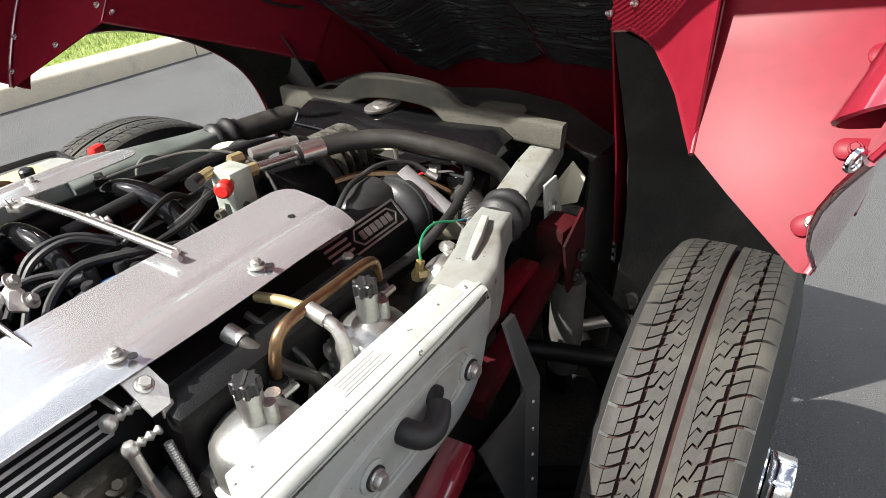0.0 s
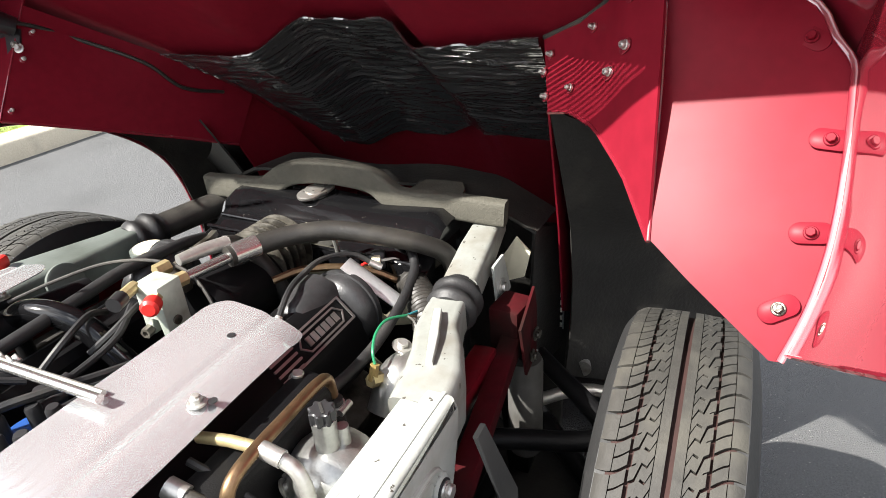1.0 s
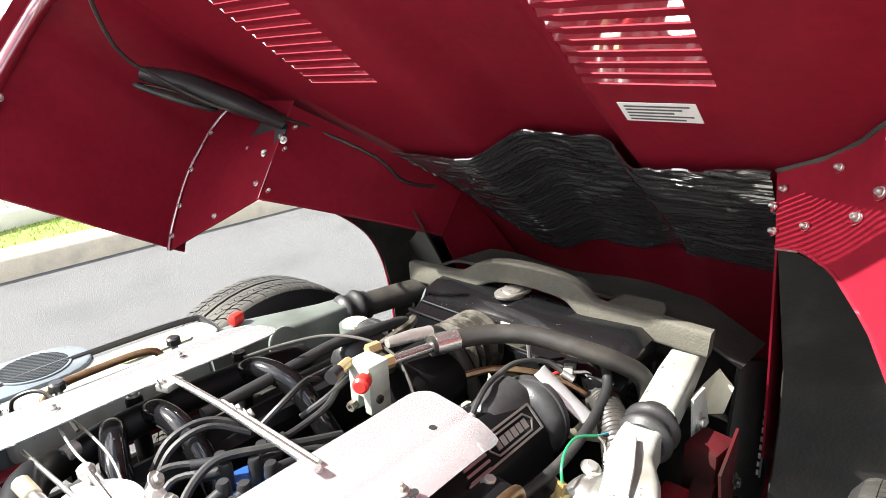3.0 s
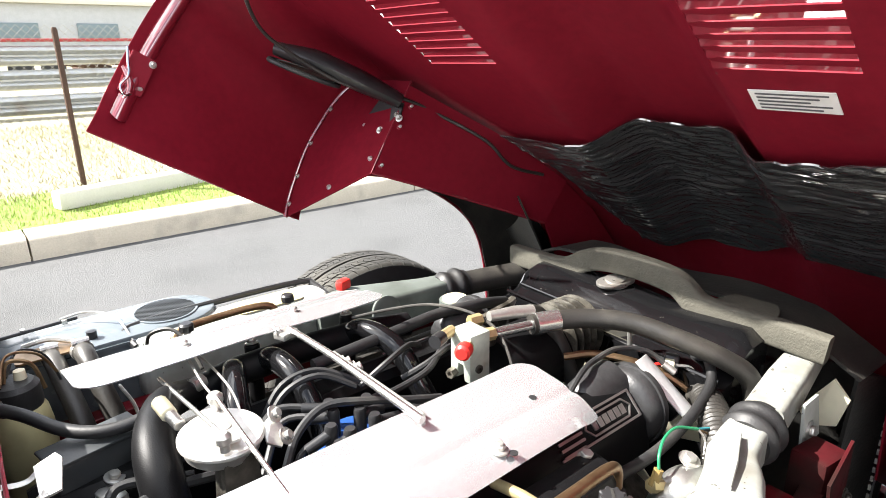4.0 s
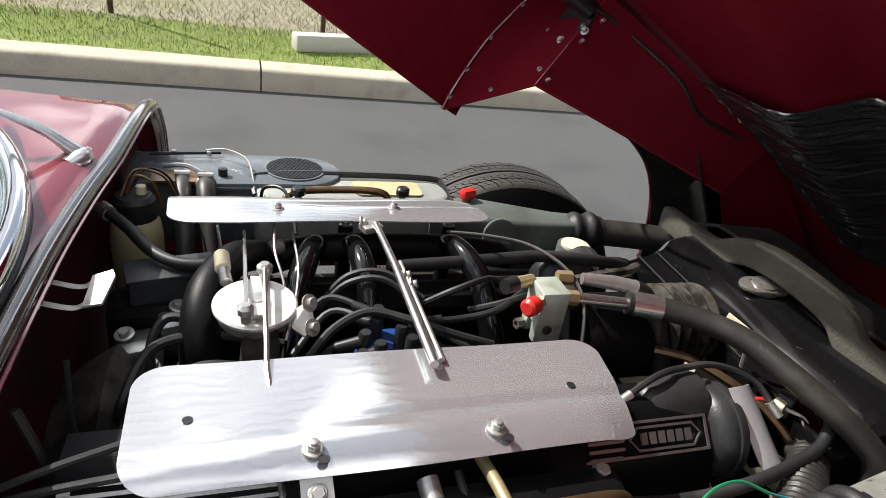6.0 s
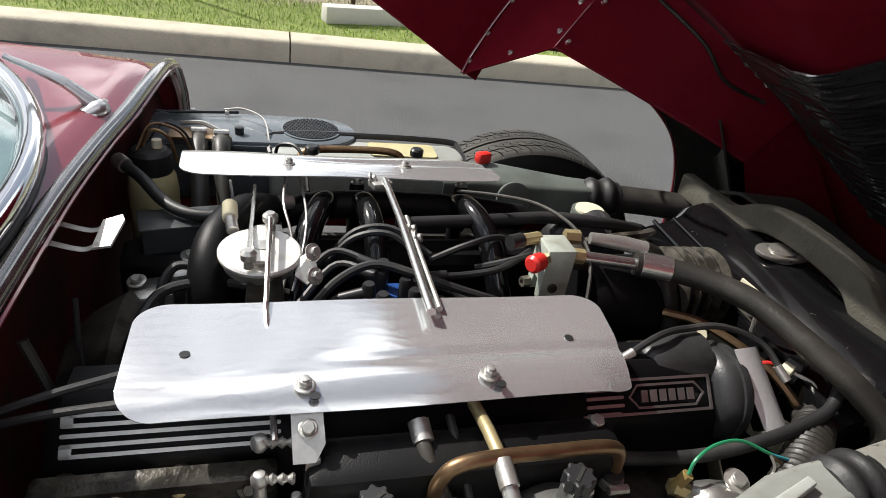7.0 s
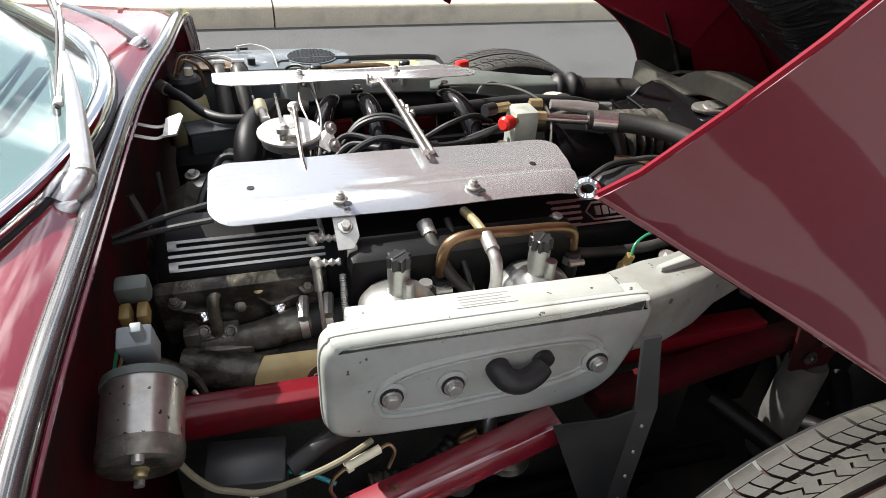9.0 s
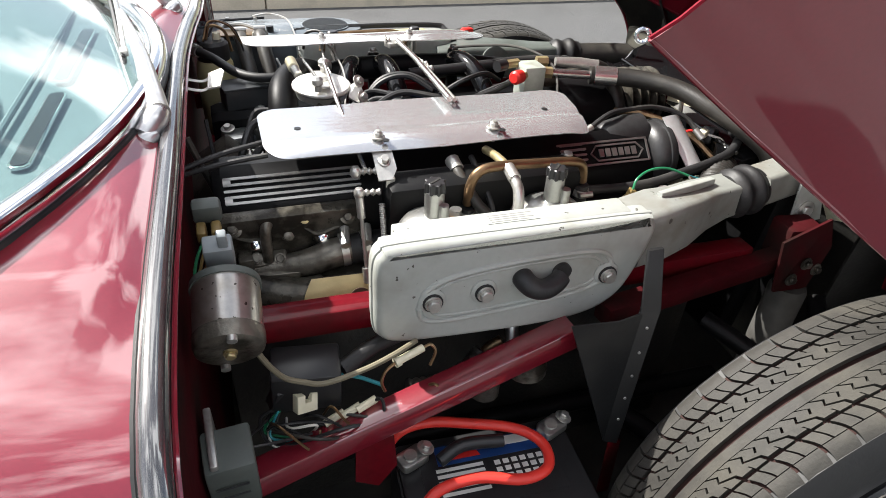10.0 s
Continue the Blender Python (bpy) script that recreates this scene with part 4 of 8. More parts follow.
    if sign < 0:
        part("corner_bead", tube([leaning(0, w) + BON.to_3x3() @ Vector((-0.002, 0, 0)) for w in (c_w, -0.2, -0.13, -0.08, -0.04, -0.014)], 0.0022, 8, 2), RED, slant)
        part("seam_bead", tube([bon(u, v, w - 0.002) for u, v, w in top], 0.0038, 8, 3), LINER, slant, "dark sealed seam")
    else:
        part("corner_bead", tube([bon(0.602, c_v, c_w), bon(0.600, c_v + 0.03, -0.014)], 0.0018, 8, 1), RED, slant)
    part("edge_fold", tube([ruled(u, 0) for u in spaced(0, 4, 14)], 0.0035, 6, 1), RED, slant)
    n_in = (low_p[4] - low_p[0]).cross(top_p[1] - low_p[0]).normalized()
    if n_in.dot(Vector((-1, 0, 0))) < 0:
        n_in = -n_in
    spots = ((0.30, 0.94), (0.75, 0.90), (0.90, 0.66), (1.55, 0.48), (2.35, 0.82), (3.00, 0.26), (3.75, 0.72), (4.00, 0.52), (4.00, 0.20)) if sign < 0 else ((0.10, 0.10), (0.14, 0.55), (0.2, 0.8))
    for k, (u, v) in enumerate(spots):
        q, r = ruled(u, v) + n_in * 0.002, (0.78 if k < 4 else 0.6) if sign < 0 else 0.5
        m = axis(q, n_in, 40)
        seat = part("washer_plate", plate(rounded(-0.016 * r, -0.010 * r, 0.010 * r, 0.010 * r, 0.0095 * r), 0.002, m, 0.0005), RED, slant)
        part("screw", lathe([(0.0, 0.002), (0.0075 * r, 0.002), (0.0075 * r, 0.0035), (0.0058 * r, 0.004), (0.0058 * r, 0.0075), (0.004 * r, 0.0095), (0.0, 0.010)], m, 12), STEEL, seat)
    # valance running forward from the slanting panel
    if sign < 0:
        part("valance", panel([bon(i_u, i_v, -0.008), bon(i_u, i_v, -0.120), bon(1.0, i_v + 0.02, -0.231), bon(1.15, i_v + 0.02, -0.36), bon(1.45, i_v + 0.03, -0.34), bon(1.45, i_v + 0.03, -0.07), bon(1.1, i_v + 0.02, -0.012)], 0.003), RED_IN, bonnet)
    else:
        part("valance", panel([bon(i_u, i_v, -0.008), bon(i_u, i_v, -0.125), bon(1.16, i_v - 0.01, -0.20), bon(1.28, i_v - 0.01, -0.36), bon(1.5, i_v - 0.03, -0.36), bon(1.5, i_v - 0.03, -0.09), bon(1.15, i_v - 0.01, -0.014)], 0.003), RED_IN, bonnet)
    lin = [(0.735, -0.115), (0.86, -0.165), (0.998, -0.225), (1.09, -0.30), (1.15, -0.38), (1.18, -0.48)]
    def liner(u, v):
        k = min(int(u), len(lin) - 2)
        a, w = (lin[k][q] + (lin[k + 1][q] - lin[k][q]) * (u - k) for q in (0, 1))
        y = i_v + (V(0.765) - i_v) * v
        out = 0.30 if sign < 0 else 0.42
        return bon(a + (0.0 if sign < 0 else 0.16) + out * v ** 0.8, y, w + 0.02 * v)
    part("arch_liner", sheet(liner, spaced(0, len(lin) - 1, 16), spaced(0, 1, 8), 0.004), LINER, bonnet, "black undersealed wheel-arch liner", 60)


# the nose closes the bonnet in front
part("nose_panel", panel([bon(1.845, V0 - 0.70, -0.31), bon(1.845, V0 + 0.70, -0.31), bon(1.80, V0 + 0.66, -0.80), bon(1.80, V0 - 0.66, -0.80)], 0.004), RED, bonnet)
part("nose_floor", panel([bon(1.80, V0 + 0.62, -0.80), bon(1.80, V0 - 0.62, -0.80), bon(1.40, V0 - 0.50, -0.74), bon(1.40, V0 + 0.50, -0.74)], 0.004), LINER, bonnet, "black undersealed floor of the nose")


# quilted foil glued under the nose
def foil_point(a, c):
    """a along the car, c across."""
    left, right = 0.432 - 0.07 * a, -0.356 + 0.03 * a
    v = left + (right - left) * c
    u0 = curve1([(0, 0.790), (0.15, 0.788), (0.3, 0.785), (0.45, 0.790), (0.60, 0.790), (0.70, 0.765), (0.8, 0.745), (1, 0.720)], c)
    u1 = curve1([(0, 0.90), (0.12, 1.20), (0.3, 1.25), (0.45, 1.28), (0.6, 1.24), (0.75, 1.14), (1, 1.14)], c)
    u = u0 + (u1 - u0) * a
    ridge = 0.0
    for k, (fu, fv, amp) in enumerate(((16, 4, 0.0046), (34, 7, 0.0034), (75, 9, 0.0024), (150, 14, 0.0014))):
        q = 1 - abs(noise.noise(Vector((u * fu + 1.5 * math.sin(6 * v), v * fv, 3.1 * k))))
        ridge += amp * q ** 7
    wrinkle = -ridge + 0.004 * noise.noise(Vector((u * 9, v * 4, 0.3)))
    return bon(u, v, droop(u) + bulge(v, u) - 0.020 + wrinkle)


part("foil_pad", sheet(foil_point, spaced(0, 1, 250), spaced(0, 1, 110), 0.003), FOIL, bonnet, "wrinkled dark silver heat-shield foil", 80)

label = part("label", panel([bon(0.588, -0.178, -0.004), bon(0.588, -0.284, -0.004), bon(0.634, -0.284, -0.004), bon(0.634, -0.178, -0.004)], 0.001), PAPER, bonnet, "small white printed label")
for k in range(5):
    u = 0.594 + 0.008 * k
    part("text_bar", panel([bon(u, -0.186, -0.0050), bon(u, -0.275 + 0.012 * (k % 3), -0.0050), bon(u + 0.003, -0.275 + 0.012 * (k % 3), -0.0050), bon(u + 0.003, -0.186, -0.0050)], 0.0006), INK, label)


# ---------------------------------------------------------------- front wheels
def front_wheel(at, radius, yaw, outer):
    """Built about the hub: y is the axle, outer: +1 or -1, the side that faces out."""
    w = thing("wheel_assembly", (0, 0, 0), "front wheel with worn dusty tyre and chromed hub nut", "wheel", "front wheels")
    R, half = 0.337, 0.078
    A = axis((0, 0, 0), (0, 1, 0))
    carcass = [(0.205, -0.085), (0.235, -0.098), (0.275, -0.103), (0.308, -0.096), (0.3265, -0.084), (R - 0.010, -0.074), (R - 0.009, 0.0), (R - 0.010, 0.074), (0.3265, 0.084), (0.308, 0.096), (0.275, 0.103), (0.235, 0.098), (0.205, 0.085)]
    tyre = part("tyre", lathe(carcass + [(0.20, 0.0)], A, 72), TYRE_SIDE, w, "black tyre sidewall", 50)
    part("groove_base", lathe([(R - 0.0100, -0.071), (R - 0.0088, -0.069), (R - 0.0088, 0.069), (R - 0.0100, 0.071)], A, 72), TYRE_GROOVE, tyre, "reddish worn groove floor")
    # tread: two solid centre ribs, diagonal blocks beside them, two shoulder rows, all cut by fine sipes
    b = bmesh.new()
    N = 56
    step = math.tau / N
    def lug(y0, y1, a0, a1, off, m=3):
        ys = [y0 + (y1 - y0) * k / m for k in range(m + 1)]
        ring = [(y, a0 + off(k / m)) for k, y in enumerate(ys)] + [(y, a1 + off(k / m)) for k, y in reversed(list(enumerate(ys)))]
        top, low = [], []
        for y, a in ring:
            r = R - 0.0042 * (y / half) ** 2 - 0.006 * max(0.0, (abs(y) - 0.068) / 0.016) ** 2
            top.append(b.verts.new((r * math.cos(a), y, r * math.sin(a))))
            low.append(b.verts.new(((R - 0.0125) * math.cos(a), y, (R - 0.0125) * math.sin(a))))
        n = len(ring)
        for k in range(m):
            b.faces.new((top[k], top[k + 1], top[n - 2 - k], top[n - 1 - k]))
        for k in range(n):
            b.faces.new((top[k], low[k], low[(k + 1) % n], top[(k + 1) % n]))
    for i in range(N):
        a = i * step
        for s in (1, -1):
            curve = lambda f: s * step * (0.30 * f + 0.16 * math.sin(f * 3.0))
            for p, q in ((0.0, 0.43), (0.50, 0.88)):
                lug(s * 0.0470, s * 0.0636, a + step * p, a + step * q, lambda f: curve(f * 0.5))
            lug(s * 0.0647, s * 0.0845, a + step * 0.0, a + step * 0.88, lambda f: curve(0.5 + f * 0.5), 4)
            zig = lambda f: s * step * (0.95 * f + 0.18 * math.sin(f * 9.4))
            lug(s * 0.0050, s * 0.0168, a, a + step, lambda f: 0.0, 1)
            for p, q, y in ((0.0, 0.42, 0.0436), (0.50, 0.91, 0.0414)):
                lug(s * 0.0178, s * y, a + step * p, a + step * q, zig, 4)
    part("tread", b, TYRE, tyre, "dusty grey-brown tread blocks", 30)
    rim = part("rim", lathe([(0.0, 0.02), (0.10, 0.03), (0.15, 0.02), (0.18, 0.05), (0.198, 0.086), (0.206, 0.094), (0.206, 0.10), (0.192, 0.098), (0.185, 0.07), (0.185, -0.08), (0.205, -0.092), (0.0, -0.092)], A @ Matrix.Diagonal((1, 1, outer, 1)), 48), CHROME, w, "chromed wire wheel rim")
    for k in range(36):
        a = math.tau * k / 36
        lean = 0.16 if k % 2 else -0.16
        part("spoke", tube([(0.05 * math.cos(a), outer * 0.075, 0.05 * math.sin(a)), (0.19 * math.cos(a + lean), outer * 0.03, 0.19 * math.sin(a + lean))], 0.0022, 5, 1), CHROME, rim)
    hub = part("hub", lathe([(0.0, 0.02), (0.048, 0.02), (0.062, 0.088), (0.060, 0.104), (0.050, 0.108), (0.048, 0.116), (0.0, 0.116)], A @ Matrix.Diagonal((1, 1, outer, 1)), 28), CHROME, w)
    nut = plate([(0.047 * math.cos(math.tau * k / 8), 0.047 * math.sin(math.tau * k / 8)) for k in range(8)], 0.040, A @ Matrix.Diagonal((1, 1, outer, 1)) @ Matrix.Translation((0, 0, 0.118)), 0.005)
    part("knock_off_nut", nut, CHROME, hub, "eight-sided chromed hub nut")
    part("brake_disc", lathe([(0.0, -0.075), (0.135, -0.075), (0.137, -0.07), (0.137, -0.058), (0.135, -0.055), (0.0, -0.055)], A @ Matrix.Diagonal((1, 1, outer, 1)), 40), STEEL, w, "rusty brake disc")
    w.matrix_basis = pose(*at, 0, 0, yaw) @ Matrix.Diagonal((radius / 0.337, 0.92, radius / 0.337, 1))
    return w


front_wheel((-0.288, -0.600, 0.435), 0.323, 0.6, -1)
front_wheel((-0.266, 0.742, 0.420), 0.323, 0.6, 1)

# ---------------------------------------------------------------- engine
CX = 0.035     # the engine's middle line
engine = thing("engine", (-0.7, CX, 0.36), "large black and alloy twelve-cylinder engine", "engine")
part("block", box((-0.70, CX, 0.50), (0.68, 0.34, 0.30), bevel=0.02), CAST_DARK, engine, "oily alloy engine block")
part("valley_floor", box((-0.69, CX, 0.69), (0.66, 0.20, 0.03), bevel=0.008), BLACK, engine)


def cam_cover(side):
    """A ribbed black cover on one bank; side -1 is the car's right."""
    Y = lambda d: CX + side * d
    low = 0.0 if side < 0 else -0.035
    sect = [(0.115, 0.70), (0.115, 0.800), (0.125, 0.812), (0.160, 0.815), (0.180, 0.806), (0.207, 0.778), (0.213, 0.768), (0.222, 0.705)]
    b = bmesh.new()
    x0, x1 = -1.060, -0.372
    ends = []
    for x, k in ((x0, 0.94), (x0 + 0.012, 1.0), (x1 - 0.012, 1.0), (x1, 0.94)):
        cy = sum(p[0] for p in sect) / len(sect)
        ends.append([b.verts.new((x, Y(cy + (d - cy) * k), 0.70 + (z + low - 0.70) * k)) for d, z in sect])
    for p, q in zip(ends, ends[1:]):
        for j in range(len(sect)):
            b.faces.new((p[j], p[(j + 1) % len(sect)], q[(j + 1) % len(sect)], q[j]))
    b.faces.new(ends[0][::-1])
    b.faces.new(ends[-1])
    cover = part("cam_cover", b, BLACK, engine, "black crackle-painted cam cover with polished fins", 25)
    # polished fins on the sloping face
    m = Matrix.Translation((0, Y(0.1935), 0.7925 + low)) @ Matrix.Rotation(radians(side * -46), 4, "X")
    t = 0.0024
    def fin(xa, xb, ya, yb):
        part("fin", plate(rounded(xa, ya, xb, yb, min(0.0015, (yb - ya) / 2.2), 2), t, m @ Matrix.Translation((0, 0, 0.0005))), FIN, cover, "polished fin")
    for k in range(5):
        y = -0.0185 + 0.0086 * k
        fin(-1.046, -0.862, y, y + 0.0036)
    fin(-1.046, -1.036, -0.0185, -0.0063)
    fin(-1.046, -1.036, 0.0073, 0.0195)
    for k in range(5):
        y = -0.0185 + 0.0086 * k
        fin(-0.545, -0.500 - (0.004 if k in (0, 4) else 0), y, y + 0.0036)
    fin(-0.55, -0.388, -0.0195, -0.0165)
    fin(-0.55, -0.388, 0.0170, 0.0200)
    fin(-0.391, -0.388, -0.0195, 0.0200)
    # raised hexagonal maker's plate, drawn as plain shapes
    hexa = lambda k: [(-0.494 + (1 - k) * 0.012, 0.0), (-0.482, 0.0135 * k), (-0.409, 0.0135 * k), (-0.397 - (1 - k) * 0.012, 0.0), (-0.409, -0.0135 * k), (-0.482, -0.0135 * k)]
    ring_o, ring_i = hexa(1.0), hexa(0.80)
    rb = bmesh.new()
    vo = [[rb.verts.new((x, y, z)) for x, y in ring_o] for z in (0, t)]
    vi = [[rb.verts.new((x, y, z)) for x, y in ring_i] for z in (0, t)]
    for j in range(6):
        k = (j + 1) % 6
        rb.faces.new((vo[1][j], vo[1][k], vi[1][k], vi[1][j]))
        rb.faces.new((vo[0][j], vo[0][k], vo[1][k], vo[1][j]))
        rb.faces.new((vi[0][j], vi[0][k], vi[1][k], vi[1][j]))
    rb.transform(m @ Matrix.Translation((0, 0, 0.0005)))
    badge = part("badge", rb, FIN, cover, "polished hexagonal badge outline")
    for k in range(6):
        x = -0.478 + 0.0118 * k
        part("badge_bar", plate([(x, -0.0065), (x + 0.008, -0.0065), (x + 0.008, 0.0065), (x, 0.0065)], t, m @ Matrix.Translation((0, 0, 0.0005))), FIN, badge)
    # domed chain housing at the front
    prof = [(0.0, 0.0), (0.026, 0.0), (0.038, 0.002), (0.047, 0.008), (0.054, 0.017), (0.057, 0.028), (0.057, 0.046), (0.054, 0.053), (0.045, 0.057), (0.0, 0.058)]
    part("chain_housing", lathe(prof, axis((-0.386, Y(0.168), 0.768), (1, 0, -0.06)) @ Matrix.Diagonal((1, 1, 0.8, 1)), 48), HOUSING, engine, "domed dark grey chain housing")
    part("housing_rim", lathe([(0.055, 0.016), (0.060, 0.018), (0.061, 0.024), (0.060, 0.030), (0.055, 0.032)], axis((-0.374, Y(0.168), 0.767), (1, 0, -0.06)) @ Matrix.Diagonal((1, 1, 0.8, 1)), 36), HOUSING, engine)
    hood = bmesh.new()
    arcs = []
    for x, r, z in ((-0.458, 0.026, 0.786), (-0.446, 0.034, 0.788), (-0.425, 0.039, 0.787), (-0.402, 0.043, 0.788), (-0.378, 0.044, 0.788)):
        arcs.append([hood.verts.new((x, Y(0.146) - side * 0.86 * r * math.cos(a), z + (r * math.sin(a) if a <= math.pi else 0.0))) for a in spaced(-0.3, math.pi + 0.3, 15)])
    for p, q in zip(arcs, arcs[1:]):
        for j in range(14):
            hood.faces.new((p[j], p[j + 1], q[j + 1], q[j]))
    hood.faces.new(arcs[0])
    hood.faces.new(arcs[-1][::-1])
    part("housing_hood", hood, HOUSING, engine, "sloping shoulder of the chain housing", 60)
    for x in (-0.742, -0.573):
        post = part("cover_post", lathe([(0.0, 0.70), (0.0125, 0.70), (0.012, 0.822), (0.010, 0.826), (0.0, 0.826)], pose(x, Y(0.256), 0), 14), BLACK, engine)
        part("bolt", hex_bolt((x, Y(0.256), 0.826), (0, side * 0.2, 1), 0.0072, 0.007, 1.4), STEEL, post)
    part("head", box((-0.715, Y(0.185), 0.635), (0.68, 0.10, 0.10), (side * -22, 0, 0), 0.012), CAST_DARK, engine, "oily alloy cylinder head")
    return cover


cam_cover(-1)
cam_cover(1)
part("cover_wall", box((-0.70, -0.228, 0.765), (0.29, 0.05, 0.13), (8, 0, 0), 0.012), BLACK, engine, "plain black raised wall of the cam cover")
for p in ((-1.04, -0.203, 0.760), (-0.89, -0.203, 0.760)):
    part("bolt", hex_bolt(p, (0, -0.8, 0.5), 0.006), OILY, engine)


part("head_face", box((-0.964, -0.186, 0.730), (0.20, 0.022, 0.100), (14, 0, 0), 0.006), OILY_DARK, engine, "grimy oily side of the cylinder head")
for k, (x, z, r) in enumerate(((-1.042, 0.767, 0.011), (-1.014, 0.738, 0.013), (-0.972, 0.746, 0.012), (-0.926, 0.738, 0.013), (-0.95, 0.768, 0.010), (-0.90, 0.762, 0.010), (-0.888, 0.735, 0.012))):
    part("boss", lathe([(0.0, -0.012), (r * 1.15, -0.012), (r, 0.002), (r * 0.8, 0.004), (0.0, 0.004)], axis((x + 0.001, -0.197 + 0.25 * (z - 0.738), z - 0.007), (0, -0.97, 0.24)), 16), OILY_DARK, engine, "grimy cast boss")
part("head_rib", tube([(-1.05, -0.196, 0.750), (-1.015, -0.200, 0.738), (-0.99, -0.197, 0.747), (-0.955, -0.197, 0.752), (-0.932, -0.201, 0.738), (-0.905, -0.198, 0.744), (-0.875, -0.196, 0.750)], 0.0045, 8), OILY_DARK, engine)

# ---------------------------------------------------------------- heat shields
def heat_shield(m, label, side):
    """Polished plate, about 0.46 m long, folded along its length; local x along the car, y outwards."""
    s = thing("heat_shield", m.translation, label, "heat shield", "heat shields")
    xs = [0.03 * (1 - math.cos(a)) for a in spaced(0, math.pi / 2, 12)] + spaced(0.038, 0.424, 46) + [0.462 - 0.03 * (1 - math.cos(a)) for a in spaced(math.pi / 2, 0, 12)]
    def f(x, y):
        # outline: round at the rear, sharper at the front, the front edge slanting
        r = 0.030
        e = min(x, 0.462 - x)
        cut = r - math.sqrt(max(0.0, r * r - (r - min(e, r)) ** 2))
        lo, hi = (-0.078 if side < 0 else -0.060) + cut, 0.061 - (cut if x < 0.2 else cut * 0.25)
        yy = lo + (hi - lo) * y
        skew = -0.008 * yy / 0.06 * max(0.0, (x - 0.35) / 0.112)
        z = -0.0030 * math.exp(-((yy - 0.010) / 0.008) ** 2) * min(1.0, max(0.0, (x - 0.14) / 0.12)) - 0.010 * max(0.0, (yy - 0.02) / 0.04) ** 2
        z += 0.0011 * math.sin(x * 21) * math.sin(yy * 30) - 0.006 * max(0.0, (x - 0.43) / 0.03) * max(0, yy / 0.06)
        return m @ Vector((x + skew, side * yy, z))
    part("plate", sheet(f, xs, spaced(0, 1, 44), 0.0016), SHIELD, s, "brushed mirror-bright aluminium plate", 60)
    for x, y in (((0.146, 0.041), (0.310, 0.041)) if side < 0 else ((0.145, -0.01), (0.320, -0.005))):
        b = part("bolt", hex_bolt(m @ Vector((x, side * y, 0.000)), (m.to_3x3() @ Vector((0, 0, 1))), 0.0062, 0.006, 1.5), STEEL, s)
        part("stud", lathe([(0.0, -0.02), (0.004, -0.02), (0.004, 0.010), (0.0, 0.011)], m @ Matrix.Translation((x, side * y, 0)), 8), STEEL, b)
    if side < 0:
        for x, y in ((0.048, -0.005), (0.410, -0.005), (0.1535, 0.0535), (0.3175, 0.0535)):
            part("hole", lathe([(0.0, 0.0004), (0.0045, 0.0004), (0.0045, 0.0016), (0.0, 0.0016)], m @ Matrix.Translation((x, side * y, 0)), 14), PLASTIC, s, "drilled hole")
    return s


heat_shield(pose(-0.990, -0.155, 0.8715, 0, 0.3, 0.6), "polished aluminium heat shield over the near cam cover", -1)
heat_shield(pose(-0.992, 0.268, 0.868, -5, 1.2, 3.0), "polished aluminium heat shield over the far cam cover", 1)
for p in ((-0.842, -0.222, 0.846),):
    br = thing("shield_bracket", (p[0], p[1], 0.80), "small folded aluminium bracket bolted to the cam cover", "bracket")
    part("tab", panel([(-0.856, -0.200, 0.864), (-0.830, -0.200, 0.864), (-0.828, -0.232, 0.842), (-0.836, -0.242, 0.832), (-0.854, -0.242, 0.832)], 0.003), STEEL, br)
    part("leg", box((-0.838, -0.236, 0.80), (0.012, 0.004, 0.07), (6, 0, 0), 0.001), STEEL, br)
    part("bolt", hex_bolt((-0.842, -0.222, 0.850), (0, -0.55, 0.8), 0.006, 0.007, 1.4), STEEL, br)


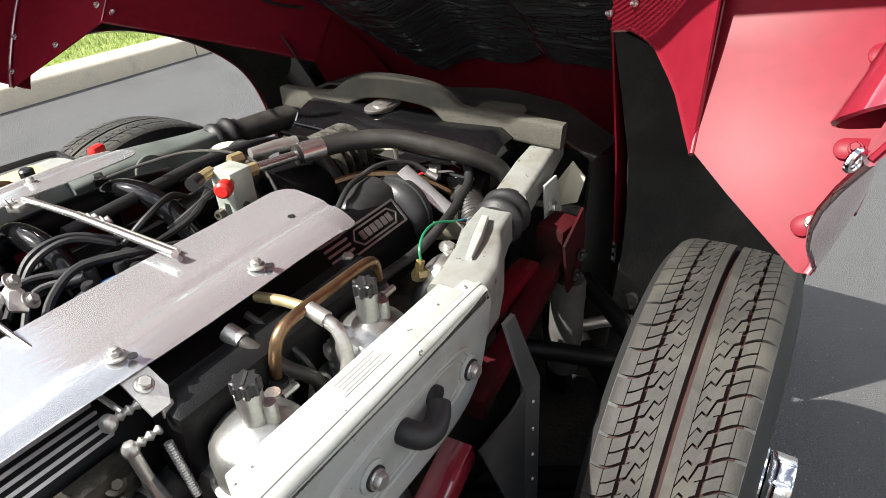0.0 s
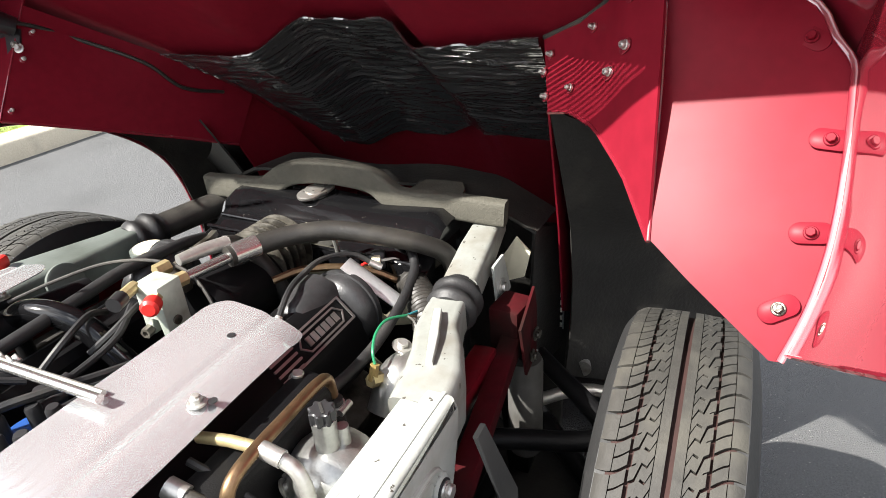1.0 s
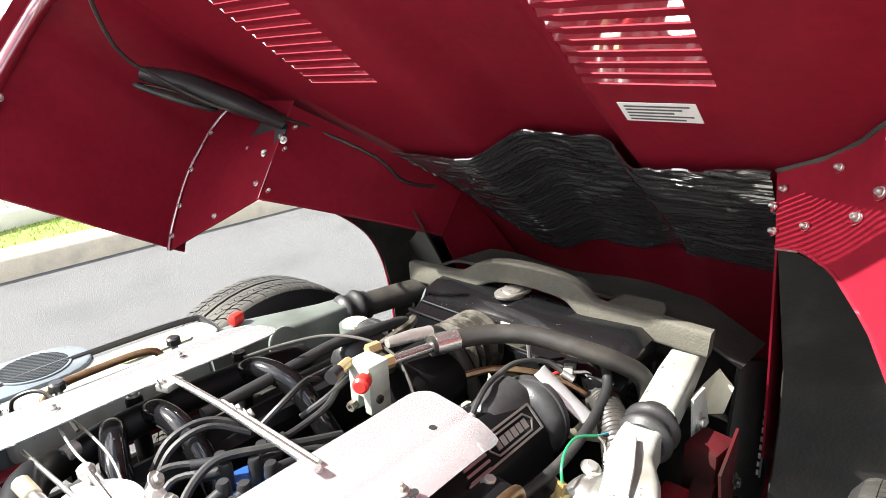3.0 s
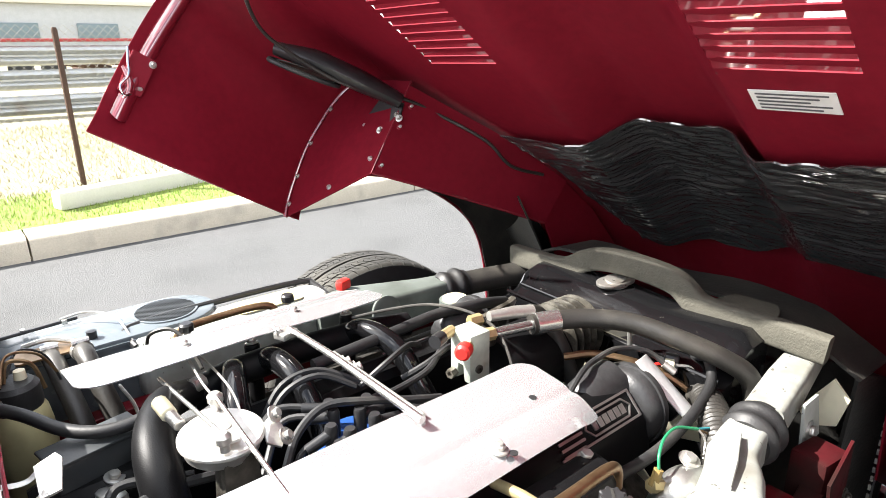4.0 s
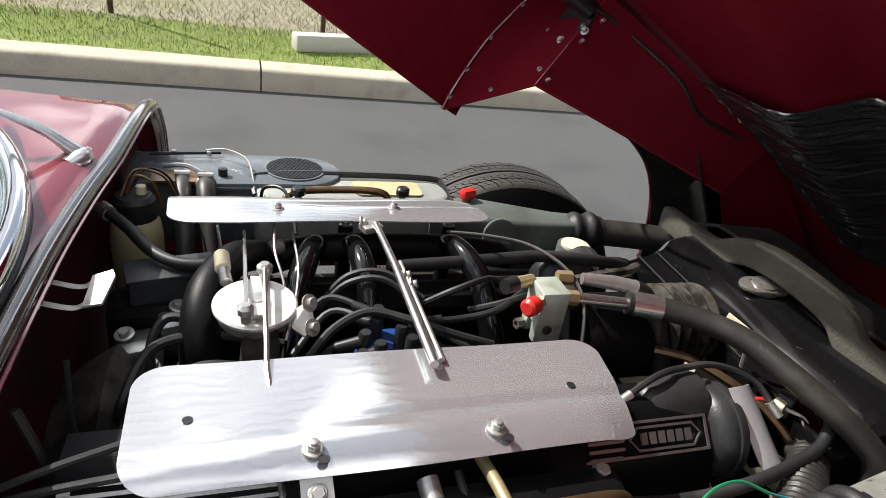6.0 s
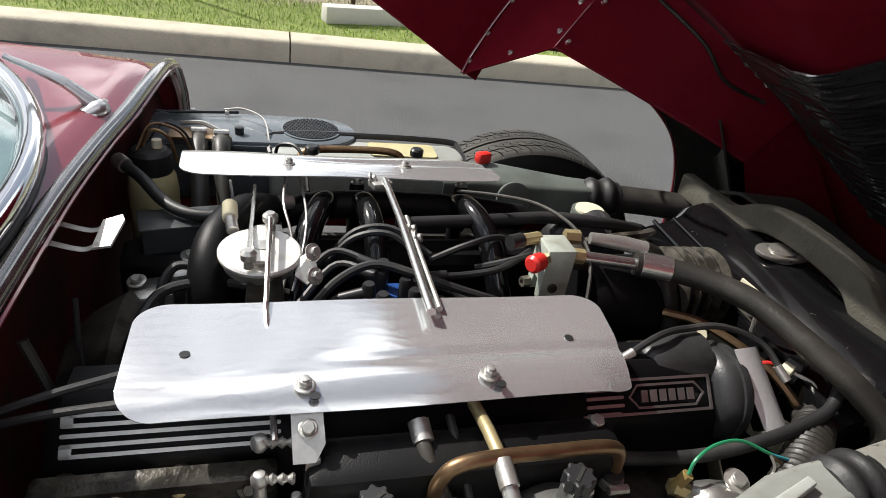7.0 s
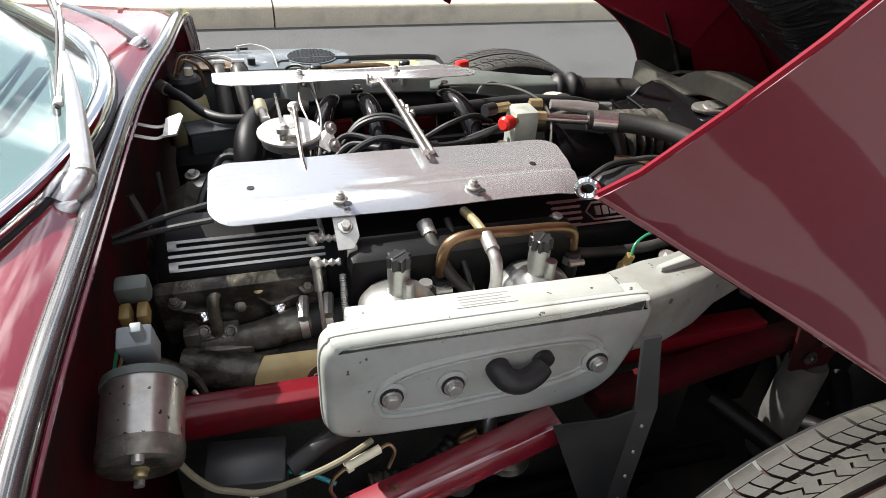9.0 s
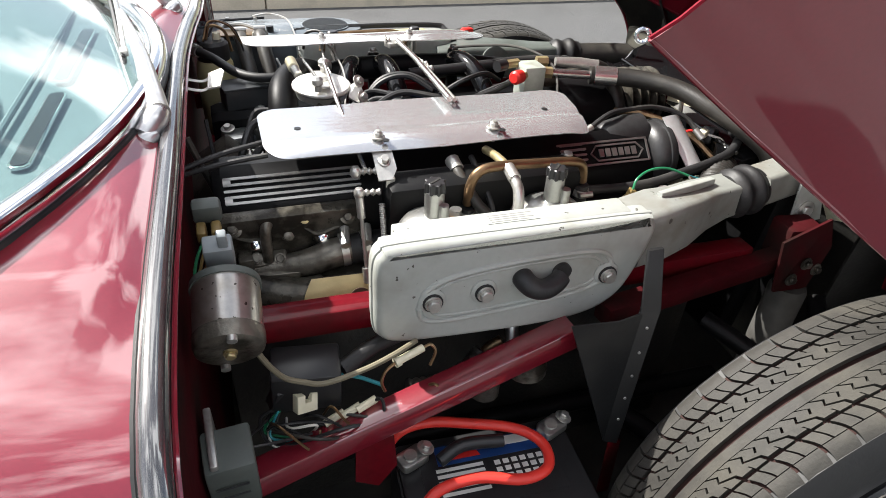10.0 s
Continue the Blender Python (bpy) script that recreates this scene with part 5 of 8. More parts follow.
# ---------------------------------------------------------------- air cleaners and trunking
def air_cleaner(m, label, near):
    """Flat box with a rounded lid towards local -y; x along the car."""
    a = thing("air_cleaner", m.translation, label, "air cleaner", "air cleaners")
    X0, X1 = -0.180, 0.180
    outline = [(X0 + 0.030, 0.067), (X0 + 0.010, 0.061), (X0 + 0.001, 0.044), (X0, 0.0), (X0 + 0.001, -0.044), (X0 + 0.009, -0.062), (X0 + 0.030, -0.072), (X0 + 0.08, -0.077), (0.0, -0.082), (0.07, -0.081),
               (0.110, -0.074), (0.138, -0.060), (0.158, -0.036), (0.174, 0.008), (0.181, 0.036), (0.181, 0.052), (0.174, 0.062), (0.158, 0.067), (0.0, 0.068)]
    outline = closed_path(outline, 4)
    Q = m @ Matrix(((1, 0, 0, 0), (0, 0, -1, 0), (0, 1, 0, 0), (0, 0, 0, 1)))     # local z of the plate points to -y
    lid = part("lid", pillow(outline, 0.034, 0.011, Q, 7), WHITE, a, "grey-white painted lid with chipped edges", 30)
    part("lip", pillow([(x * 1.012, y * 1.025) for x, y in outline], 0.005, 0.002, Q @ Matrix.Translation((0, 0, 0.016)), 2), WHITE, lid)
    # pressed oval recess: a raised bead round a flatter field
    oval = [(-0.128, -0.020), (-0.118, 0.006), (-0.080, 0.022), (0.0, 0.030), (0.09, 0.030), (0.120, 0.016), (0.122, -0.008), (0.100, -0.026), (0.05, -0.036), (-0.03, -0.042), (-0.09, -0.044), (-0.120, -0.038)]
    loop = smooth_path([(x, y, 0) for x, y in oval + oval[:1]], 5)
    bead = tube([Q @ Vector((p.x, p.y, 0.0335)) for p in loop], 0.0042, 8, 1)
    part("bead", bead, WHITE, lid)
    loop2 = [Vector((p.x * 0.90, (p.y + 0.006) * 0.80 - 0.006, 0)) for p in loop]
    part("inner_bead", tube([Q @ Vector((p.x, p.y, 0.0335)) for p in loop2], 0.0022, 6, 1), WHITE, lid)
    back = [(X0 + 0.03, 0.070), (0.150, 0.070), (0.150, 0.040), (0.12, -0.05), (X0 + 0.03, -0.05)]
    part("body", plate(back, 0.036, Q @ Matrix.Translation((0, 0, -0.019)), 0.003), WHITE, a, "grey-white painted filter body")
    if near:
        for x, y in ((-0.112, -0.010), (-0.047, -0.007), (0.120, -0.008)):
            seat = part("seat", lathe([(0.0, 0.030), (0.017, 0.030), (0.017, 0.036), (0.014, 0.038), (0.0, 0.038)], Q @ Matrix.Translation((x, y, 0)), 20), WHITE, lid)
            part("rubber_washer", lathe([(0.0, 0.037), (0.0125, 0.037), (0.0125, 0.0405), (0.0, 0.0405)], Q @ Matrix.Translation((x, y, 0)), 18), RUBBER, seat)
            part("bolt", hex_bolt(Q @ Vector((x, y, 0.040)), Q.to_3x3() @ Vector((0, 0, 1)), 0.0085, 0.007, 1.25), STEEL, seat)
        pts = [Q @ Vector(p) for p in ((0.003, 0.005, 0.026), (0.003, 0.004, 0.040), (0.010, 0.000, 0.051), (0.024, -0.002, 0.054), (0.040, 0.001, 0.050), (0.050, 0.005, 0.044))]
        part("elbow_hose", tube(pts, [0.0135, 0.0135, 0.013, 0.0125, 0.0120], 16), RUBBER, a, "short black rubber elbow hose")
        part("hose_spigot", lathe([(0.0, 0.03), (0.012, 0.03), (0.012, 0.040), (0.0, 0.040)], Q @ Matrix.Translation((0.054, 0.007, 0)), 18), RUBBER, a)
        # printed notice on top: unreadable lines
        T = m @ Matrix.Translation((-0.006, 0.001, 0.0701)) @ Matrix.Diagonal((0.74, 0.74, 1, 1))
        note = part("notice", plate([(-0.045, -0.013), (0.045, -0.013), (0.045, 0.015), (-0.045, 0.015)], 0.0006, T), WHITE, a, "worn printed notice")
        for k in range(4):
            part("text_bar", plate([(-0.038, 0.009 - 0.0062 * k), (0.038 - 0.01 * (k % 2), 0.009 - 0.0062 * k), (0.038 - 0.01 * (k % 2), 0.0108 - 0.0062 * k), (-0.038, 0.0108 - 0.0062 * k)], 0.0008, T), INK_FAINT, note)
    return a


AC = pose(-0.714, -0.361, 0.760, 0, 0.4, -0.5)
air_cleaner(AC, "grey-white painted flat air cleaner with oval pressing", True)


def trunking(label, pts, sizes, collar, near):
    """Intake trunk: flat metal arm, rubber collar, round tube to the front."""
    t = thing("intake_trunk", pts[0], label, "intake trunk", "intake trunks")
    d = [Vector(b) - Vector(a) for a, b in zip(pts, pts[1:])]
    dirs = [d[0]] + [(d[k] + d[k + 1]) for k in range(len(d) - 1)] + [d[-1]]
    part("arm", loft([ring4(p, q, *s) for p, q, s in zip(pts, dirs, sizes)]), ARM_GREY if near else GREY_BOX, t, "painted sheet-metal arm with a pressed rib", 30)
    a, c = Vector(collar[0]), Vector(collar[1])
    prof, L = [], (c - a).length
    for k in range(21):
        f = k / 20
        prof.append((0.033 + 0.0032 * math.sin(f * math.tau * 2.0 - 0.8) + 0.004 * math.sin(f * math.pi), f * L))
    part("collar", lathe([(0.0, 0.0)] + prof + [(0.0, L)], axis(a, c - a), 28), RUBBER, t, "ribbed black rubber collar")
    return t


arm = trunking("grey-white intake arm with rubber collar and tube beside the radiator",
               [(-0.545, -0.352, 0.775), (-0.50, -0.349, 0.781), (-0.45, -0.330, 0.774), (-0.395, -0.302, 0.768), (-0.345, -0.290, 0.770), (-0.315, -0.287, 0.772)],
               [(0.034, 0.040), (0.034, 0.042), (0.032, 0.038), (0.029, 0.033), (0.027, 0.027), (0.026, 0.026)], ((-0.330, -0.289, 0.771), (-0.272, -0.284, 0.775)), True)
part("rib", loft([ring4((-0.50, -0.345, 0.824), (1, 0.3, 0), 0.004, 0.004), ring4((-0.44, -0.322, 0.814), (1, 0.3, -0.1), 0.006, 0.006), ring4((-0.37, -0.294, 0.803), (1, 0.3, 0), 0.005, 0.005)]), WHITE, arm)
part("front_tube", loft([ring4(p, (1, 0.12, 0.05), w, h) for p, w, h in (((-0.275, -0.284, 0.776), 0.026, 0.026), ((-0.18, -0.272, 0.786), 0.026, 0.025), ((-0.06, -0.256, 0.792), 0.022, 0.022))]), ARM_GREY, arm, "grey-white square-section tube", 30)
part("bracket", panel([(-0.215, -0.312, 0.79), (-0.17, -0.312, 0.79), (-0.15, -0.316, 0.72), (-0.21, -0.316, 0.715)], 0.004), WHITE, arm)
part("bolt", hex_bolt((-0.19, -0.317, 0.742), (0, -1, 0.1), 0.009), STEEL, arm)
far_arm = trunking("grey cast intake arm and black tube on the far side",
               [(-0.56, 0.435, 0.760), (-0.48, 0.415, 0.765), (-0.40, 0.392, 0.766), (-0.33, 0.380, 0.768), (-0.29, 0.375, 0.770)],
               [(0.050, 0.030), (0.050, 0.036), (0.043, 0.034), (0.032, 0.030), (0.028, 0.028)], ((-0.30, 0.376, 0.770), (-0.235, 0.366, 0.774)), False)
part("front_tube", tube([(-0.245, 0.367, 0.774), (-0.16, 0.335, 0.780), (-0.07, 0.300, 0.782)], 0.026, 14), HOSE, far_arm, "matt black intake tube")
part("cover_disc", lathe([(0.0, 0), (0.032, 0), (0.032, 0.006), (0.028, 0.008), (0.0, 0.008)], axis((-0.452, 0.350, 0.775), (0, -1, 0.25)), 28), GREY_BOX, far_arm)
far_box = thing("far_air_cleaner", (-0.70, 0.50, 0.70), "black-rimmed flat air cleaner with yellowed lid edge", "air cleaner", "air cleaners")
part("body", plate(rounded(-0.875, 0.0, -0.52, 0.085, 0.03), 0.10, Matrix.Translation((0, 0.43, 0.708)), 0.01), WHITE, far_box)
part("rim", tube([(-0.872, 0.45, 0.800), (-0.868, 0.512, 0.812), (-0.70, 0.522, 0.814), (-0.545, 0.518, 0.812), (-0.522, 0.50, 0.806), (-0.520, 0.44, 0.796)], 0.006, 8, 4), PLASTIC, far_box, "black rubber rim")
part("stain", plate(rounded(-0.70, 0.44, -0.575, 0.50, 0.01), 0.002, Matrix.Translation((0, 0, 0.809))), CREAM, far_box, "yellowed patch on the lid")


# ---------------------------------------------------------------- carburettors
def carburettor():
    c = thing("carburettor", (0, 0, 0), "dull alloy carburettor dashpot with black damper cap", "carburettor", "carburettors")
    Z = Matrix.Identity(4)
    part("body", box((0, 0.015, -0.085), (0.085, 0.11, 0.075), bevel=0.012), CAST, c)
    dome = [(0.0, -0.05), (0.052, -0.05), (0.052, -0.043), (0.047, -0.040), (0.047, -0.022), (0.045, -0.008), (0.038, 0.002), (0.026, 0.008), (0.017, 0.012), (0.0, 0.012)]
    part("dashpot", lathe(dome, Z, 36), CAST, c, "sand-cast alloy dashpot", 30)
    part("neck", lathe([(0.0, 0.0), (0.014, 0.0), (0.0125, 0.012), (0.0125, 0.046), (0.0, 0.046)], Z, 20), CAST, c)
    part("vent_tube", lathe([(0.0, -0.01), (0.007, -0.01), (0.0065, 0.032), (0.0, 0.033)], pose(0.008, -0.014, 0.0), 12), CAST, c)
    b = plate([((0.0125 + 0.0014 * (1 if k % 4 in (0, 1) else -1)) * math.cos(math.tau * k / 32), (0.0125 + 0.0014 * (1 if k % 4 in (0, 1) else -1)) * math.sin(math.tau * k / 32)) for k in range(32)], 0.015, pose(0, 0, 0.044), 0.0012, seg=1)
    cap = part("damper_cap", b, PLASTIC, c, "black eight-sided damper cap", 25)
    part("slot", box((0, 0, 0.0592), (0.017, 0.003, 0.0012), (0, 0, 35)), LINER, cap)
    for a in (40, 130, 220, 310):
        p = (0.046 * math.cos(radians(a)), 0.046 * math.sin(radians(a)), -0.042)
        part("screw", lathe([(0.0, 0), (0.006, 0), (0.006, 0.005), (0.0, 0.007)], Matrix.Translation(p), 10), STEEL, c)
    part("side_screw", lathe([(0.0, 0), (0.008, 0), (0.008, 0.006), (0.0, 0.006)], pose(0.036, 0.018, -0.002), 12), CAST, c)
    return c


carb = carburettor()
carb.matrix_basis = pose(-0.797, -0.299, 0.797)
copy_thing(carb, pose(-0.630, -0.296, 0.796, 0, 0, 12))


# ---------------------------------------------------------------- radiator, fan cowl, foam seal
radiator = thing("radiator", (-0.16, 0.0, 0.35), "gloss black radiator with pressed filler cap", "radiator")
R_T = Matrix.Translation((-0.165, 0.02, 0.795)) @ Matrix.Rotation(radians(0), 4, "Z")
tank = [(-0.245, 0.740), (-0.243, 0.778), (-0.232, 0.782), (-0.205, 0.788), (-0.190, 0.800), (-0.178, 0.816), (-0.160, 0.824), (-0.110, 0.826), (-0.100, 0.815), (-0.100, 0.740)]
tb = bmesh.new()
tr = [[tb.verts.new((x * 1.0 + 0.05 * (y - 0.03) + 0.002 * math.sin(40 * y), y, z + 0.012 - (0.0 if -0.20 < y < 0.24 else 0.015) + 0.0015 * math.sin(23 * y))) for x, z in tank] for y in [-0.215] + spaced(-0.195, 0.235, 16) + [0.255]]
for p, q in zip(tr, tr[1:]):
    for j in range(len(tank)):
        tb.faces.new((p[j], p[(j + 1) % len(tank)], q[(j + 1) % len(tank)], q[j]))
tb.faces.new(tr[0][::-1])
tb.faces.new(tr[-1])
part("top_tank", tb, GLOSS, radiator, "dented gloss black top tank", 50)
part("tank_seam", tube([(-0.243 + 0.05 * y, y, 0.795) for y in spaced(-0.21, 0.24, 8)], 0.0035, 6, 1), GLOSS, radiator)
part("core", box((-0.135, 0.03, 0.58), (0.05, 0.50, 0.40), (0, 6, 3), 0.004), BLACK, radiator, "dusty finned core")
neck = part("filler_neck", lathe([(0.0, -0.02), (0.021, -0.02), (0.021, 0.012), (0.024, 0.014), (0.0, 0.015)], axis((-0.138, 0.055, 0.826), (-0.1, 0, 1)), 22), STEEL, radiator)
part("filler_cap", plate([((0.030 + 0.008 * math.cos(2 * a)) * math.cos(a), (0.030 + 0.008 * math.cos(2 * a)) * math.sin(a)) for a in spaced(0, math.tau, 33)[:-1]], 0.007, axis((-0.138, 0.055, 0.842), (-0.1, 0, 1), 70), 0.002), TARNISH, neck, "pressed steel pressure cap")
part("cap_crown", lathe([(0.0, 0.006), (0.020, 0.006), (0.019, 0.010), (0.008, 0.012), (0.0, 0.012)], axis((-0.138, 0.055, 0.842), (-0.1, 0, 1)), 20), TARNISH, neck)
b = sheet(lambda u, v: (-0.05 + 0.13 * u, V0 - 0.385 + 0.70 * v, 0.834 - 0.010 * u - 0.55 * max(0.0, 0.16 - v) ** 1.2 - 0.30 * max(0.0, v - 0.86) ** 1.1 - 0.006 * math.sin(v * 14)), spaced(0, 1, 6), spaced(0, 1, 30), 0.006)
part("top_baffle", b, LINER, radiator, "matt black rubber baffle over the radiator")
for s in (-1, 1):
    part("side_baffle", panel([(-0.03, V0 + s * 0.375, 0.775 if s < 0 else 0.70), (0.08, V0 + s * 0.40, 0.735 if s < 0 else 0.68), (0.08, V0 + s * 0.40, 0.45), (-0.05, V0 + s * 0.37, 0.45)], 0.006), LINER, radiator)
foam_pts = [(-0.085, 0.375, 0.815), (-0.088, 0.30, 0.818), (-0.090, 0.215, 0.825), (-0.092, 0.15, 0.858), (-0.094, 0.08, 0.872), (-0.095, 0.00, 0.872), (-0.096, -0.055, 0.864), (-0.095, -0.095, 0.838), (-0.092, -0.14, 0.832), (-0.088, -0.21, 0.832), (-0.082, -0.308, 0.826)]
line = smooth_path([(x - 0.030, y * 0.93 - 0.012, z + 0.007) for x, y, z in foam_pts], 5)
rings = []
for i, p in enumerate(line):
    t = (line[min(i + 1, len(line) - 1)] - line[max(i - 1, 0)]).normalized()
    rings.append(ring4(p, t, 0.013, 0.022, 0.5, 3))
foam = thing("foam_seal", (-0.12, 0.0, 0.84), "olive-grey foam seal strip arched over the radiator", "seal strip")
part("strip", loft(rings), FOAM, foam, sharp=60)
part("flap", panel([(-0.105, -0.215, 0.846), (-0.060, -0.205, 0.845), (-0.025, -0.185, 0.842), (-0.028, -0.115, 0.842), (-0.105, -0.110, 0.848)], 0.005), FOAM, foam, "flat foam flap behind the strip")


# ---------------------------------------------------------------- the far side of the engine bay
heater = thing("heater_box", (-0.90, 0.54, 0.68), "blue-grey heater box with a round gauze-covered air intake", "heater box")
H_OUT = [(-1.078, 0.462), (-0.80, 0.470)] + [(-0.786 + 0.071 * math.cos(radians(a)), 0.537 + 0.068 * math.sin(radians(a))) for a in range(-90, 91, 15)] + [(-1.078, 0.605)]
part("case", plate(H_OUT, 0.125, Matrix.Translation((0, 0, 0.690)), 0.004), HEATER, heater)
part("lid_seam", plate([(x * 1.0, y + (0.004 if y > 0.53 else -0.004)) for x, y in H_OUT], 0.005, Matrix.Translation((0, 0, 0.803))), HEATER, heater)
ring = part("intake_ring", lathe([(0.050, 0.0), (0.055, 0.0), (0.0545, 0.0018), (0.053, 0.0024), (0.050, 0.002), (0.050, 0.0)], pose(-0.800, 0.536, 0.8155), 40), HEATER, heater)
b = lathe([(0.0, 0.0005), (0.051, 0.0005), (0.051, 0.0015), (0.0, 0.0015)], pose(-0.800, 0.536, 0.8155), 32)
part("intake_well", b, PLASTIC, ring)
b = bmesh.new()
for k in range(-9, 10):
    d = k * 0.0053
    L = math.sqrt(max(0.0001, 0.050 ** 2 - d * d))
    for a in (45, -45):
        q = pose(-0.800, 0.536, 0.8182 + (0.0004 if a > 0 else 0.0), 0, 0, a)
        merge(b, box((d, 0, 0), (0.0014, 2 * L, 0.0010)), q)
tagged(part("gauze", b, DARK_GREY, ring), "dark wire gauze over the intake", kind="stuff")
part("control_rod", tube([(-1.05, 0.575, 0.822), (-0.93, 0.590, 0.822)], 0.003, 6, 1), PLASTIC, heater)
for x in (-1.01, -0.95):
    part("clip", box((x, 0.586, 0.822), (0.008, 0.010, 0.008), bevel=0.001), STEEL, heater)
plate_b = part("bracket", plate(rounded(-1.035, 0.445, -0.945, 0.490, 0.006), 0.003, Matrix.Translation((0, 0, 0.8235))), COPPER, heater, "rusty brown steel bracket")
part("lever", tube([(-1.02, 0.50, 0.830), (-0.985, 0.49, 0.836), (-0.955, 0.468, 0.832)], 0.004, 6), STEEL, plate_b)
part("cable_clamp", lathe([(0.0, 0), (0.008, 0), (0.008, 0.012), (0.0, 0.013)], pose(-0.925, 0.50, 0.816), 10), PLASTIC, heater)

bottle = thing("fluid_reservoir", (-1.045, 0.345, 0.66), "yellowed translucent fluid reservoir with black cap", "reservoir")
part("bottle", lathe([(0.0, 0.66), (0.030, 0.66), (0.036, 0.67), (0.037, 0.78), (0.034, 0.805), (0.027, 0.818), (0.0, 0.818)], pose(-1.045, 0.345, 0), 24), CREAM, bottle)
cap = part("cap", lathe([(0.0, 0.812), (0.030, 0.812), (0.031, 0.816), (0.030, 0.842), (0.024, 0.848), (0.0, 0.848)], pose(-1.045, 0.345, 0), 28), RUBBER, bottle, "black rubber cap")
part("terminal", lathe([(0.0, 0.846), (0.008, 0.846), (0.007, 0.860), (0.0, 0.862)], pose(-1.035, 0.35, 0), 10), PALE, cap)
part("float_wire", tube([(-1.055, 0.345, 0.848), (-1.045, 0.365, 0.868), (-1.02, 0.36, 0.860), (-1.01, 0.36, 0.82)], 0.003, 6), COPPER, cap)

for p, q in (((-0.988, 0.478, 0.815), (-0.975, 0.30, 0.735)), ((-0.950, 0.445, 0.826), (-0.935, 0.30, 0.735))):
    h = thing("heater_hose", (q[0], q[1], 0.60), "grey-black heater hose with worm clamp", "hose", "heater hoses")
    p, q = Vector(p), Vector(q)
    part("hose", tube([p, p + Vector((0.002, -0.05, -0.005)), q, q + Vector((0, -0.06, -0.09))], 0.0145, 12), HOSE, h)
    part("clamp", tube([p + Vector((0, -0.004, 0)), p + Vector((0.001, -0.014, 0))], 0.0165, 14, 1), STEEL, h)
    part("clamp_screw", tube([p + Vector((-0.012, -0.008, 0.016)), p + Vector((0.012, -0.008, 0.016))], 0.005, 8, 1), STEEL, h)

amp = thing("control_box", (-0.985, 0.20, 0.745), "dark grey metal control box behind the engine", "control box")
part("case", box((-0.985, 0.195, 0.782), (0.105, 0.050, 0.058), (0, 0, 12), 0.004), DARK_GREY, amp)
part("lid", box((-0.985, 0.195, 0.813), (0.110, 0.055, 0.005), (0, 0, 12), 0.002), DARK_GREY, amp)

clip_t = thing("bulkhead_clip", (-1.05, 0.02, 0.87), "bent bright aluminium clip on the bulkhead", "clip")
for y in (0.076, 0.036):
    part("leg", tube([(-1.096, y, 0.872), (-1.062, y - 0.002, 0.864), (-1.046, y + 0.001, 0.870)], 0.0045, 8, flat=0.35), DISC, clip_t)
part("plate", panel([(-1.052, 0.030, 0.867), (-1.050, 0.080, 0.873), (-1.030, 0.082, 0.879), (-1.026, 0.070, 0.879), (-1.034, 0.032, 0.869)], 0.003), DISC, clip_t)


def cable(name, pts, r, mat, label, category="cable", ends=None, n=8):
    c = thing(name, pts[0], label, category)
    part("sheath", tube(pts, r, n), mat, c)
    if ends:
        for k in (0, -1):
            a, d = Vector(pts[k]), (Vector(pts[1 if k == 0 else -2]) - Vector(pts[k])).normalized()
            part("end_sleeve", tube([a - d * 0.002, a + d * 0.018], r * 1.35, 10, 1), ends, c)
    return c


cable("brake_vacuum_hose", [(-1.080, 0.305, 0.845), (-1.045, 0.265, 0.838), (-1.01, 0.215, 0.828), (-0.975, 0.185, 0.826), (-0.935, 0.178, 0.828), (-0.895, 0.192, 0.832), (-0.845, 0.218, 0.830)], 0.0082, RUBBER, "thick black vacuum hose drooping across the bay", "hose", STEEL, 12)
cable("control_cable", [(-1.092, -0.185, 0.845), (-1.04, -0.172, 0.856), (-0.985, -0.155, 0.860)], 0.0036, RUBBER, "thin black control cable from the bulkhead")
cable("control_cable", [(-1.092, -0.190, 0.840), (-1.04, -0.188, 0.850), (-0.985, -0.187, 0.856)], 0.0036, RUBBER, "thin black control cable from the bulkhead")
cable("battery_lead", [(-1.03, 0.02, 0.70), (-1.018, -0.02, 0.775), (-0.995, 0.035, 0.802), (-0.95, 0.055, 0.805), (-0.90, 0.055, 0.800), (-0.85, 0.05, 0.79)], 0.0062, RUBBER, "black starter cable curving behind the engine")
cable("starter_lead", [(-0.995, 0.045, 0.735), (-1.0, 0.075, 0.775), (-0.985, 0.105, 0.795), (-0.95, 0.10, 0.795), (-0.905, 0.082, 0.79)], 0.0058, RUBBER, "short black cable looping over the bell housing")
cable("speedometer_wire", [(-0.85, 0.255, 0.86), (-0.855, 0.175, 0.85), (-0.845, 0.12, 0.82), (-0.86, 0.07, 0.77)], 0.0019, STEEL, "thin bright bowden cable")
cable("kickdown_rod", [(-1.00, -0.085, 0.65), (-1.012, -0.02, 0.765)], 0.003, STEEL, "thin steel rod beside the bell housing", "rod", BRASS)

